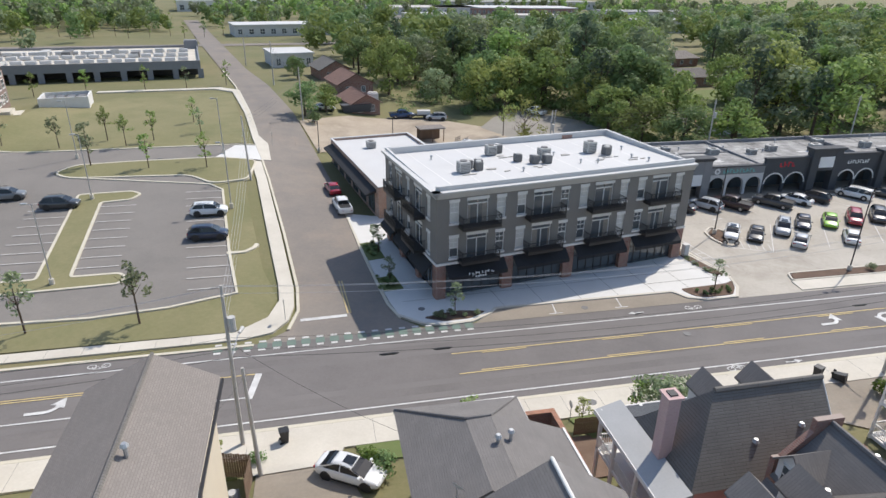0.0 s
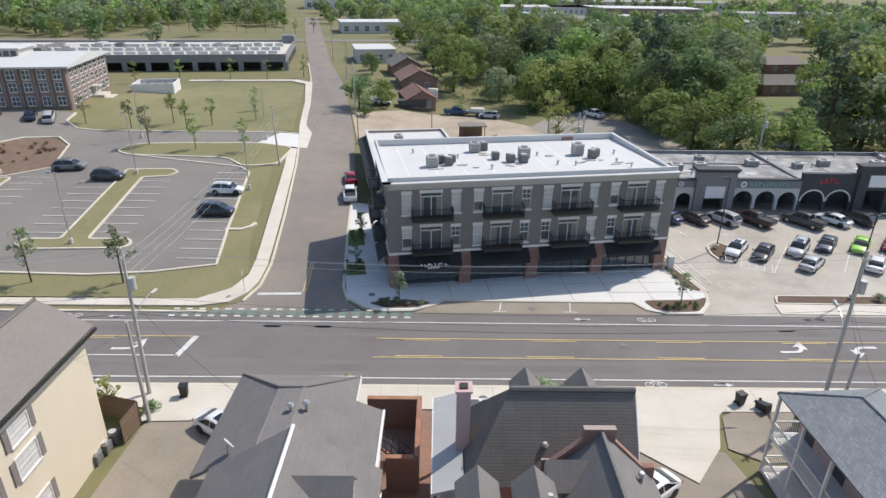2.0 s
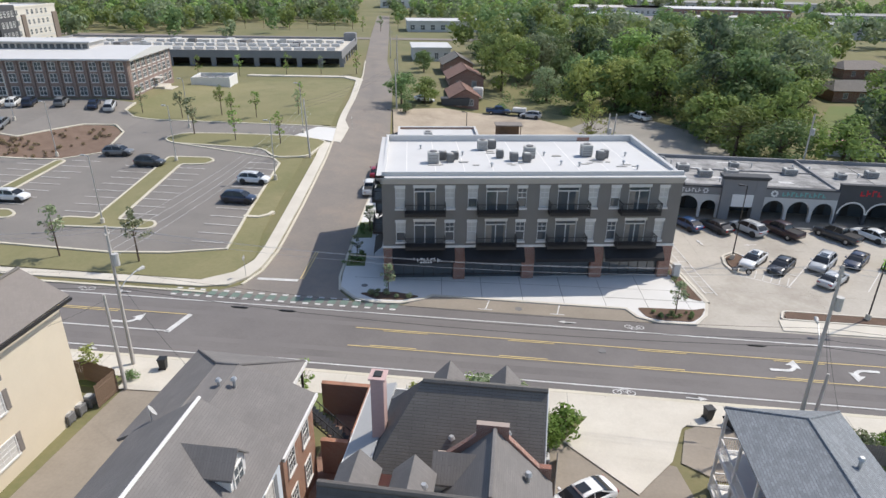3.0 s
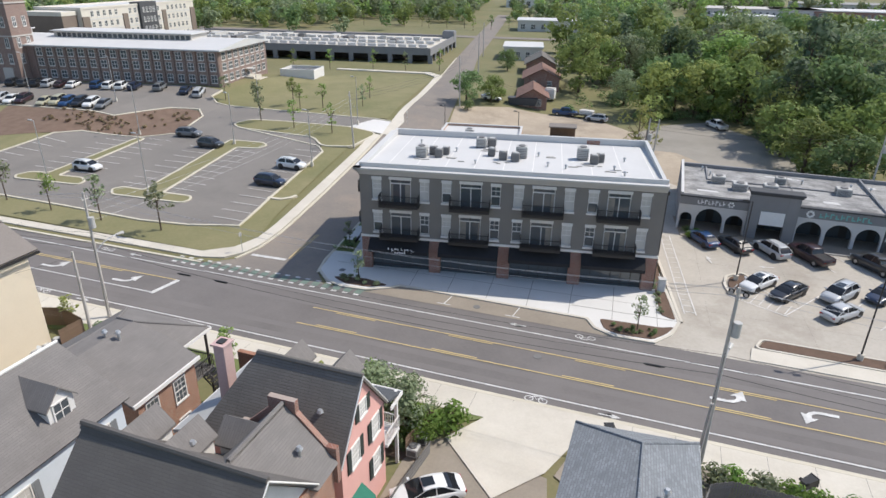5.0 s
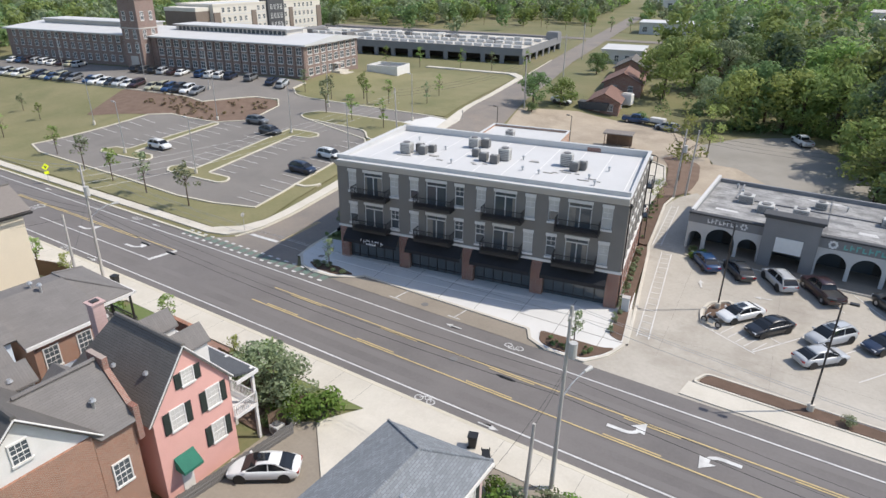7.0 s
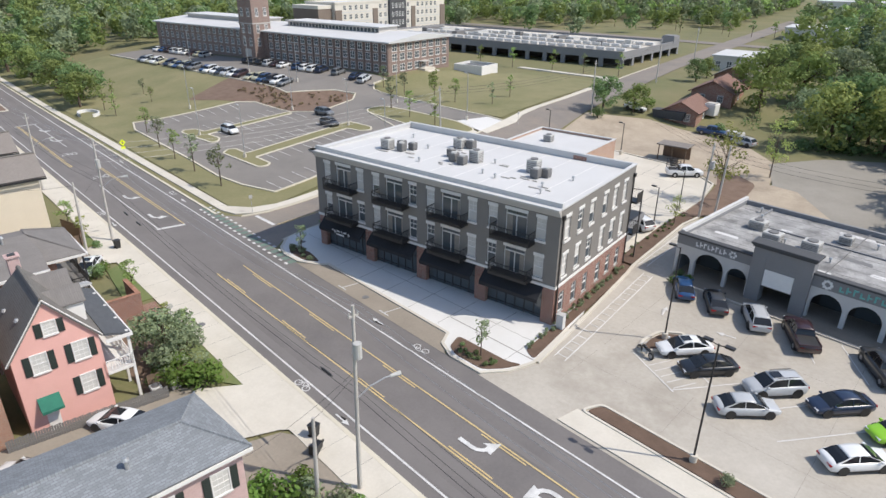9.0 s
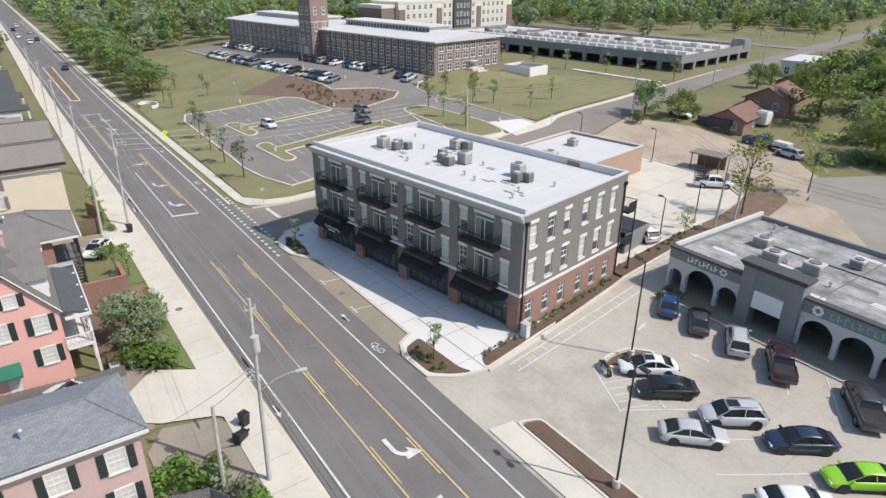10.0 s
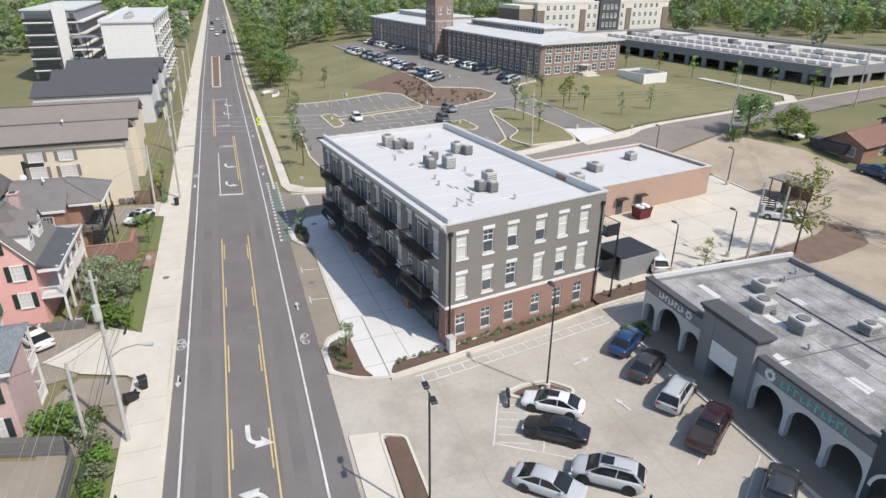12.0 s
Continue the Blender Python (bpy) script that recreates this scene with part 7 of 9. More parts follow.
def car_meshes(kind):
    if kind in CAR:
        return CAR[kind]
    ln, wd, belt, top, g0, r0, r1, g1, nose = KIND[kind]
    h = ln / 2
    hw = wd / 2
    out = {}
    bm = bmesh.new()
    st = [(-h, 0.46, belt * 0.78, 0.70), (-h + 0.05, 0.36, belt * 0.90, 0.82), (-h + 0.2, 0.28, belt * 0.98, 0.92), (g1 + 0.1, 0.24, belt, 0.98), (-0.6, 0.22, belt, 1.0), (0.4, 0.22, belt * 0.99, 1.0), (g0, 0.23, belt * 0.965, 0.985), (h - 0.8, 0.26, nose * 0.98, 0.965), (h - 0.4, 0.27, nose * 0.92, 0.92), (h - 0.15, 0.3, nose * 0.83, 0.84), (h - 0.03, 0.36, nose * 0.72, 0.72), (h, 0.44, nose * 0.62, 0.56)]
    if kind == "pickup":
        st = [(-h, 0.5, belt * 0.97, 0.95), (-h + 0.1, 0.42, belt, 0.98)] + st[4:]
    rings = []
    for x, zb, zt, f in st:
        w = hw * f
        q = zt - zb
        half = [(w * 0.88, zb), (w * 0.965, zb + q * 0.14), (w, zb + q * 0.38), (w * 0.99, zb + q * 0.62), (w * 0.955, zb + q * 0.82), (w * 0.90, zb + q * 0.94), (w * 0.74, zt), (w * 0.36, zt + 0.025)]
        rings.append([(x, y, z) for y, z in half] + [(x, -y, z) for y, z in half[::-1]])
    solid(bm, rings)
    out["body"] = mesh_of("body", bm, True)
    # cabin glass, rounded along the roof line
    a, b = hw * 0.87, hw * 0.68
    arc = lambda x: top - 0.05 - 0.07 * ((x - (r0 + r1) / 2) / ((r0 - r1) / 2)) ** 2
    bm = bmesh.new()
    cab = [(g1 - 0.06, belt - 0.04, a * 0.93), ((g1 + r1) / 2, (belt + arc(r1)) / 2 + 0.07, a * 0.5 + b * 0.47), (r1, arc(r1), b)] + [(r1 + (r0 - r1) * f, arc(r1 + (r0 - r1) * f), b) for f in (0.33, 0.67)] + [(r0, arc(r0), b), ((g0 + r0) / 2, (belt + arc(r0)) / 2 + 0.05, a * 0.5 + b * 0.47), (g0 + 0.06, belt - 0.05, a * 0.93)]
    solid(bm, [[(x, -a * (0.97 if 0 < i < 7 else 0.93), belt - 0.05), (x, a * (0.97 if 0 < i < 7 else 0.93), belt - 0.05), (x, w, max(z, belt - 0.02)), (x, -w, max(z, belt - 0.02))] for i, (x, z, w) in enumerate(cab)])
    out["windows"] = mesh_of("window_glass", bm)
    bm = bmesh.new()
    xs = [r1 - 0.16] + [r1 + (r0 - r1) * f for f in (0.0, 0.2, 0.4, 0.6, 0.8, 1.0)] + [r0 + 0.12]
    solid(bm, [[(x, -b * 1.03, arc(x) - 0.035), (x, b * 1.03, arc(x) - 0.035), (x, b * 0.97, arc(x) + 0.02), (x, b * 0.5, arc(x) + 0.045), (x, -b * 0.5, arc(x) + 0.045), (x, -b * 0.97, arc(x) + 0.02)] for x in xs])
    out["roof_panel"] = mesh_of("roof_panel", bm, True)
    out["pillars"] = []
    for s in (-1, 1):
        for (x0, x1, w) in ((g1 - 0.02, r1, 0.24 if kind in ("sedan", "suv") else 0.14), (g0 + 0.03, r0, 0.07), ((g1 + g0) / 2 - 0.1, (r1 + r0) / 2 - 0.05, 0.07)):
            bm = bmesh.new()
            y0, y1, z0, z1 = s * a * 0.985, s * b * 1.02, belt - 0.04, arc(x1) - 0.02
            e = s * 0.02
            solid(bm, [[(x0 - w / 2, y0 - e, z0), (x0 + w / 2, y0 - e, z0), (x0 + w / 2, y0 + e, z0), (x0 - w / 2, y0 + e, z0)], [(x1 - w / 3, y1 - e, z1), (x1 + w / 3, y1 - e, z1), (x1 + w / 3, y1 + e, z1), (x1 - w / 3, y1 + e, z1)]])
            out["pillars"].append(mesh_of("pillar", bm))
    bm = bmesh.new()
    rod(bm, (0, -0.13, 0.02), (0, 0.13, 0.02), 0.40 if kind == "sedan" else 0.45, n=18)
    out["arch"] = mesh_of("wheel_arch", bm)
    bm = bmesh.new()
    box(bm, -ln * 0.26, -hw * 0.985, 0.2, ln * 0.26, hw * 0.985, 0.34)
    out["sill"] = mesh_of("sill", bm)
    bm = bmesh.new()
    rod(bm, (0, -0.11, 0), (0, 0.11, 0), 0.335 if kind == "sedan" else 0.38, n=16)
    out["tyre"] = mesh_of("tyre", bm, False)
    bm = bmesh.new()
    rod(bm, (0, -0.117, 0), (0, 0.117, 0), 0.21, n=10)
    out["rim"] = mesh_of("rim", bm)
    bm = bmesh.new()
    box(bm, -0.09, -0.2, -0.07, 0.05, 0.2, 0.07)
    out["lamp"] = mesh_of("lamp", bm)
    bm = bmesh.new()
    solid(bm, [[(-0.05, y, -0.07), (0.12, y, -0.05), (0.1, y, 0.06), (-0.05, y, 0.07)] for y in (-0.1, 0.1)])
    out["mirror"] = mesh_of("mirror", bm)
    if kind == "pickup":
        bm = bmesh.new()
        # flat sheet over the closed body, coloured near-black to imitate the bed's shaded depth
        face(bm, (-h + 0.14, -hw * 0.8, belt + 0.04), (g1 - 0.12, -hw * 0.8, belt + 0.04), (g1 - 0.12, hw * 0.8, belt + 0.04), (-h + 0.14, hw * 0.8, belt + 0.04))
        out["bed"] = mesh_of("bed", bm)
        bm = bmesh.new()
        for s in (-1, 1):
            box(bm, -h + 0.1, s * hw * 0.86 - 0.06, belt - 0.02, g1 - 0.1, s * hw * 0.86 + 0.06, belt + 0.09)
        box(bm, -h + 0.02, -hw * 0.86, belt - 0.02, -h + 0.12, hw * 0.86, belt + 0.09)
        out["bed_rail"] = mesh_of("bed_rail", bm)
    if kind in ("suv", "van"):
        bm = bmesh.new()
        for s in (-1, 1):
            rod(bm, (r1 + 0.2, s * b * 0.9, top + 0.05), (r0 - 0.2, s * b * 0.9, top + 0.05), 0.025, n=5)
        out["roof_rails"] = mesh_of("roof_rails", bm)
    bm = bmesh.new()
    face(bm, (-0.55 + r0 / 2, -b * 0.6, top + 0.006), (0.25 + r0 / 2, -b * 0.6, top + 0.006), (0.25 + r0 / 2, b * 0.6, top + 0.006), (-0.55 + r0 / 2, b * 0.6, top + 0.006))
    out["sunroof"] = mesh_of("sunroof", bm)
    CAR[kind] = out
    return out


def car(kind, rgb, x, y, heading, label, group="parked cars", sunroof=False, z=None, far=False):
    t = thing({"sedan": "car", "suv": "car", "van": "van", "pickup": "pickup_truck"}[kind], label, {"sedan": "car", "suv": "car", "van": "van", "pickup": "pickup truck"}[kind], x, y, 0, 0, group)
    zz = land(x, y) + 0.05 if z is None else z
    c, s = math.cos(radians(heading)), math.sin(radians(heading))
    pitch = math.degrees(math.atan2(land(x + c, y + s) - land(x - c, y - s), 2))
    t.matrix_basis = pose(x, y, zz, 0, -pitch, heading)
    me = car_meshes(kind)
    ln, wd, belt, top, g0, r0, r1, g1, nose = KIND[kind]
    p = paint_of(rgb)
    part("body", me["body"], p, t)
    part("window_glass", me["windows"], M["car_glass"], t, "dark tinted car windows")
    part("roof_panel", me["roof_panel"], p, t)
    for q in me["pillars"]:
        part("pillar", q, p, t)
    if not far:
        part("sill", me["sill"], M["plastic_black"], t)
    for i, (wx, wy) in enumerate(((ln * 0.31, wd / 2 - 0.12), (ln * 0.31, -wd / 2 + 0.12), (-ln * 0.3, wd / 2 - 0.12), (-ln * 0.3, -wd / 2 + 0.12))):
        w = part("wheel", me["tyre"], M["rubber"], t)
        w.matrix_basis = pose(wx, wy, 0.335 if kind == "sedan" else 0.38)
        if not far:
            part("rim", me["rim"], M["rim"], w)
            arch = part("wheel_arch", me["arch"], M["plastic_black"], t)
            arch.matrix_basis = pose(wx, wy * 0.985, 0.335 if kind == "sedan" else 0.38)
    if not far:
        for sy in (-1, 1):
            o = part("headlight", me["lamp"], M["lamp_clear"], t)
            o.matrix_basis = pose(ln / 2 - 0.12, sy * wd * 0.3, nose * 0.72)
            o = part("tail_light", me["lamp"], M["lamp_red"], t)
            o.matrix_basis = pose(-ln / 2 + 0.09, sy * wd * 0.31, belt * 0.78)
            o = part("mirror", me["mirror"], p, t)
            o.matrix_basis = pose(g0 - 0.25, sy * (wd / 2 + 0.02), belt + 0.05)
        if sunroof:
            part("sunroof", me["sunroof"], M["car_glass"], t)
    for k, m in (("bed", M["shop"]), ("bed_rail", p), ("roof_rails", M["plastic_black"])):
        if k in me and not (far and k == "roof_rails"):
            part(k, me[k], m, t)
    return t


WHITE, SILVER, BLACK, GREY, NAVY, RED, LIME, BLUE, TAN, CHAR, MAROON = (0.74, 0.74, 0.73), (0.45, 0.46, 0.47), (0.012, 0.013, 0.016), (0.16, 0.165, 0.17), (0.015, 0.025, 0.055), (0.33, 0.012, 0.03), (0.26, 0.55, 0.02), (0.012, 0.05, 0.14), (0.42, 0.40, 0.28), (0.045, 0.047, 0.05), (0.035, 0.013, 0.015)
# before the shops, outer row
for kind, col, x, y, hd, lab, sr in (
        ("sedan", WHITE, 53.0, 66.2, 231, "white sedan parked on the concrete lot", True), ("sedan", BLACK, 55.7, 65.0, 231, "black sedan parked on the concrete lot", False),
        ("sedan", SILVER, 60.1, 62.2, 45, "silver sedan parked on the concrete lot", False), ("suv", SILVER, 60.6, 66.2, 231, "silver crossover parked on the concrete lot", True),
        ("sedan", NAVY, 64.9, 67.6, 231, "dark navy sedan parked on the concrete lot", False), ("sedan", WHITE, 67.6, 62.1, 51, "white sedan parked on the concrete lot", False),
        ("sedan", LIME, 69.0, 67.4, 231, "lime green small car on the concrete lot", False), ("suv", RED, 73.1, 67.6, 231, "red crossover parked on the concrete lot", False),
        ("sedan", RED, 75.6, 62.4, 51, "dark red sedan parked on the concrete lot", False), ("suv", CHAR, 77.2, 67.8, 231, "charcoal crossover parked on the concrete lot", False),
        ("sedan", SILVER, 83.5, 67.4, 231, "silver sedan parked on the concrete lot", False), ("suv", WHITE, 88, 66.6, 231, "white crossover parked on the concrete lot", False),
        # along the shops
        ("sedan", BLUE, 47.6, 76.2, 124, "metallic blue small car by the arcade", False), ("sedan", CHAR, 51.2, 75.8, 124, "charcoal sedan by the arcade", False),
        ("suv", SILVER, 55.2, 75.6, 124, "silver boxy off-roader by the arcade", False), ("pickup", MAROON, 59.2, 75.4, 124, "dark maroon pickup truck by the arcade", False),
        ("pickup", CHAR, 65.8, 75.0, 128, "dark grey pickup truck by the arcade", False), ("sedan", WHITE, 70.2, 75.6, 124, "white sedan by the arcade", False),
        ("suv", BLACK, 73.6, 76.0, 124, "black off-roader by the arcade", False), ("van", WHITE, 81.0, 76.2, 124, "white minivan by the arcade", False),
        ("sedan", CHAR, 86, 75.8, 124, "charcoal sedan by the arcade", False), ("suv", GREY, 91, 75.8, 124, "grey crossover by the arcade", False)):
    car(kind, col, x, y, hd, lab, "cars before the shops", sr)
# west car park
for kind, col, x, y, hd, lab in (("suv", CHAR, -33.0, 86.3, 1, "dark grey minivan in the west car park"), ("suv", WHITE, -13.8, 81.5, 2, "white crossover in the west car park"),
                                 ("suv", NAVY, -13.1, 74.4, 2, "dark navy crossover in the west car park"), ("suv", GREY, -40.8, 90.2, 8, "grey crossover in the west car park"),
                                 ("suv", WHITE, -44.6, 70.8, 2, "white crossover in the west car park")):
    car(kind, col, x, y, hd, lab, "cars in the west lot")
# streets and yards
car("pickup", WHITE, 3.5, 83.2, 99, "white pickup truck parked on the side street", "street cars")
car("sedan", RED, 2.6, 91.0, 99, "dark red car parked on the side street", "street cars")
car("sedan", WHITE, 30.2, 26.7, 215, "white sedan parked beside the pink house", "yard cars", True)
car("suv", WHITE, 32.0, 20.4, 215, "white crossover on the brown car court", "yard cars", True)
car("sedan", WHITE, 1.0, 32.6, -32, "white sedan parked on the brown drive", "yard cars", True)
rack_truck = car("pickup", WHITE, 28.6, 112.3, 44, "white work truck with a dark stake rack in the rear yard", "yard cars")
for sy in (-0.86, 0.82):
    boxes("stake_rack", M["dark_metal"], rack_truck, *[(-2.7, sy, 1.3 + 0.3 * k, -1.0, sy + 0.04, 1.4 + 0.3 * k) for k in range(5)], *[(x, sy, 1.1, x + 0.06, sy + 0.05, 2.75) for x in (-2.7, -1.85, -1.05)])
car("suv", WHITE, 35.0, 88.2, 160, "white crossover beside the rear enclosure", "yard cars")
car("pickup", WHITE, 51.5, 138.5, 120, "white pickup truck on the gravel lot", "yard cars")
car("pickup", BLUE, 20.2, 139, 5, "blue flatbed truck on the dirt yard", "yard cars")
car("suv", SILVER, 27.5, 136, 170, "silver car on the dirt yard", "yard cars")
car("sedan", WHITE, 3.2, 138.5, 20, "pale car by the bungalow", "yard cars")
# rows before the mill
rng = random.Random(21)
pal = [WHITE, WHITE, WHITE, WHITE, SILVER, SILVER, CHAR, BLACK, GREY, NAVY, BLUE, BLUE, TAN, MAROON]
for k in range(27):
    f = k / 26
    x, y = -138 + 72 * f, 87.6 + 8.2 * f
    if k not in (5, 12, 20):
        car(rng.choice(("sedan", "suv", "suv")), rng.choice(pal), x, y + rng.uniform(-0.3, 0.3), -72, "parked car before the brick mill", "cars before the mill", far=True)
for k in range(16):
    f = k / 15
    x, y = -101 + 45.5 * f, 104.2 + 7.4 * f
    if k not in (6, 11, 13):
        car(rng.choice(("sedan", "suv", "suv")), rng.choice(pal), x, y, 112, "parked car before the brick mill", "cars before the mill", far=True)
for k in range(9):
    car(rng.choice(("sedan", "suv")), rng.choice(pal), -150 + 3.4 * k, 97.0 + 0.5 * k, 112, "parked car before the brick mill", "cars before the mill", far=True)
for x, y, hd, col in ((-250, 43.6, 0, WHITE), (-262, 47, 180, CHAR), (-280, 41, 0, WHITE), (-300, 47, 180, SILVER), (-318, 41, 0, BLACK), (-345, 44, 180, WHITE), (-160, 46.8, 180, CHAR)):
    car("suv", col, x, y, hd, "far car on the main road", "far road cars", far=True)

# ---- trees ----


def leaves(seed, centres, size, per, flat=0.0):
    """Many small leaf blades scattered round clump centres (x, y, z, radius); returns one mesh."""
    r = np.random.RandomState(seed)
    V, k = [], 0
    for cx, cy, cz, cr in centres:
        n = max(4, int(per * cr * cr))
        d = r.normal(size=(n, 3))
        d /= np.linalg.norm(d, axis=1)[:, None]
        p = np.array((cx, cy, cz)) + d * (cr * (0.7 + 0.38 * r.rand(n)))[:, None] * np.array((1, 1, 0.8))
        u = r.normal(size=(n, 3))
        u[:, 2] *= 0.6
        u -= 0.75 * (u * d).sum(1)[:, None] * d
        u /= np.linalg.norm(u, axis=1)[:, None]
        w = np.cross(u, d + 0.3 * r.normal(size=(n, 3)))
        w /= np.linalg.norm(w, axis=1)[:, None] + 1e-6
        s = (size * (0.6 + 0.8 * r.rand(n)))[:, None]
        V.append(np.stack((p - u * s, p + w * s * 0.55, p + u * s, p - w * s * 0.55), axis=1).reshape(-1, 3))
    V = np.concatenate(V)
    n = len(V) // 4
    me = bpy.data.meshes.new("crown")
    me.from_pydata(V.tolist(), [], np.arange(4 * n).reshape(-1, 4).tolist())
    return me


def trunk_mesh(seed, h, r, limbs, spread, base=0.3):
    g = random.Random(seed)
    bm = bmesh.new()
    rod(bm, (0, 0, -0.4), (0, 0, h * base), r * 1.15, r * 0.9, 7)
    rod(bm, (0, 0, h * base), (g.uniform(-0.1, 0.1) * r, 0.02, h * 0.85), r * 0.9, r * 0.2, 7)
    for k in range(limbs):
        a = 2 * math.pi * (k + g.random() * 0.6) / limbs
        z = h * g.uniform(base, 0.62)
        ln = spread * g.uniform(0.55, 0.9)
        tip = (ln * math.cos(a), ln * math.sin(a), z + h * g.uniform(0.12, 0.3))
        rod(bm, (0, 0, z), tip, r * 0.42, r * 0.1, 5)
        for j in range(2):
            b = a + g.uniform(-0.8, 0.8)
            m = Vector((0, 0, z)).lerp(Vector(tip), g.uniform(0.4, 0.7))
            rod(bm, m, m + Vector((math.cos(b), math.sin(b), g.uniform(0.3, 0.9))) * ln * 0.45, r * 0.2, r * 0.05, 4)
    return mesh_of("trunk", bm)


def clumps(seed, kind, h, sp):
    g = random.Random(seed)
    out = []
    if kind == "broad":
        for k in range(34):
            a, q = g.uniform(0, 2 * math.pi), math.sqrt(g.random())
            z = g.uniform(0.13, 0.92)
            env = math.sin(math.pi * min(1, max(0.08, (z - 0.06) / 0.96))) ** 0.55
            out.append((sp * q * env * math.cos(a), sp * q * env * math.sin(a), h * z, sp * g.uniform(0.22, 0.40)))
        out.append((0, 0, h * 0.86, sp * 0.4))
        out.append((0, 0, h * 0.6, sp * 0.5))
    elif kind == "pine":
        for k in range(22):
            z = 0.3 + 0.66 * k / 21
            a = g.uniform(0, 2 * math.pi)
            q = sp * (1.05 - z) * g.uniform(0.3, 1.2)
            out.append((q * math.cos(a), q * math.sin(a), h * z, sp * g.uniform(0.2, 0.36)))
    else:
        for k in range(15):
            z = g.uniform(0.34, 0.98)
            a, q = g.uniform(0, 2 * math.pi), g.random()
            env = math.sin(math.pi * min(0.97, max(0.12, (z - 0.2) / 0.86)))
            out.append((sp * q * env * math.cos(a), sp * q * env * math.sin(a), h * z, sp * g.uniform(0.2, 0.36)))
    return out


TREE = {}


def tree_model(kind, seed):
    key = (kind, seed)
    if key not in TREE:
        if kind == "broad":
            TREE[key] = (trunk_mesh(seed, 12, 0.32, 6, 4.6), leaves(seed, clumps(seed, "broad", 12, 5.2), 0.36, 22))
        elif kind == "far":
            TREE[key] = (trunk_mesh(seed, 12, 0.32, 4, 4.0), leaves(seed, clumps(seed, "broad", 12, 5.2), 0.62, 8.5))
        elif kind == "pine":
            TREE[key] = (trunk_mesh(seed, 14, 0.26, 5, 2.6, 0.4), leaves(seed, clumps(seed, "pine", 14, 3.9), 0.42, 17))
        elif kind == "young":
            TREE[key] = (trunk_mesh(seed, 5, 0.075, 8, 1.1, 0.36), leaves(seed, clumps(seed, "young", 5, 1.35), 0.17, 105))
        elif kind == "bare":
            TREE[key] = (trunk_mesh(seed, 8, 0.085, 14, 2.3, 0.3), leaves(seed, clumps(seed, "young", 8, 2.5), 0.15, 95))
        elif kind == "shrub":
            TREE[key] = (trunk_mesh(seed, 1.0, 0.05, 4, 0.5, 0.2), leaves(seed, [(0.25 * math.cos(k), 0.25 * math.sin(k * 1.7), 0.45 + 0.1 * (k % 3), 0.42) for k in range(6)], 0.09, 320))
    return TREE[key]


def tree(kind, seed, x, y, sc, leaf, label, group="", rz=None, sz=1.0, name="tree", z=None):
    g = random.Random(hash((round(x * 10), round(y * 10), seed)) & 0xffff)
    tr, cr = tree_model(kind, seed)
    t = thing(name, label, "shrub" if name == "shrub" else "tree", group=group)
    t.matrix_basis = pose(x, y, land(x, y) if z is None else z, 0, 0, g.uniform(0, 360) if rz is None else rz) @ Matrix.Diagonal((sc, sc, sc * sz, 1))
    part("trunk", tr, M["bark"], t)
    part("crown", cr, M[leaf], t)
    return t


# young street and lot trees
for x, y, sc in ((-27.0, 56.2, 1.15), (-17.2, 56.2, 1.2), (-58, 59.6, 0.95), (-45.5, 57.4, 1.1), (-36.2, 56.6, 1.0), (-33.6, 102.4, 1.25), (-24.8, 100.2, 1.0), (-16.2, 99.3, 1.05), (-49.6, 112.8, 0.95), (-41.0, 112.2, 1.0), (-34.4, 115.6, 1.1),
                 (-26.8, 114.8, 0.95), (-22.0, 127.4, 0.9), (-19.6, 119.0, 0.85), (-30.7, 112.2, 1.0), (-50, 160, 1.0), (-38, 163, 1.05), (-29, 165, 0.95), (-60, 157, 1.0), (-20, 168, 1.1), (-71, 154, 0.9), (-78, 60, 0.9), (-86, 60, 1.0), (-100, 66, 0.8), (-84, 70, 0.7), (-95, 72, 0.7)):
    tree("young", random.Random(int(x * 7)).choice((1, 2, 3)), x, y, sc * 1.08, "leaf_d" if int(x) % 2 else "leaf_a", "slender young tree in mulch ring on the lawn", "young trees")
for x, y, sc in ((12.6, 52.3, 0.75), (41.4, 52.6, 0.75), (6.9, 68.4, 0.75), (7.2, 60.6, 0.65), (6.6, 71.5, 0.5)):
    tree("young", 2, x, y, sc, "leaf_d", "sparse young tree in a kerbed bed", "young trees")
tree("bare", 4, 38.4, 121, 1.15, "leaf_c", "tall thinly leaved young tree in the yard", "yard trees")
tree("bare", 5, 37.4, 105.5, 1.4, "leaf_c", "twiggy tree with sparse leaves by the yard", "yard trees")
tree("bare", 6, 37.7, 92.5, 0.5, "leaf_c", "twiggy small tree on the mulch bank", "yard trees")
for k in range(12):
    tree("young", 1 + k % 3, -118 + 7.5 * k, 300 + 5 * (k % 3), 1.35, "leaf_a" if k % 2 else "leaf_b", "small round tree on the far lawn", "far lawn trees")
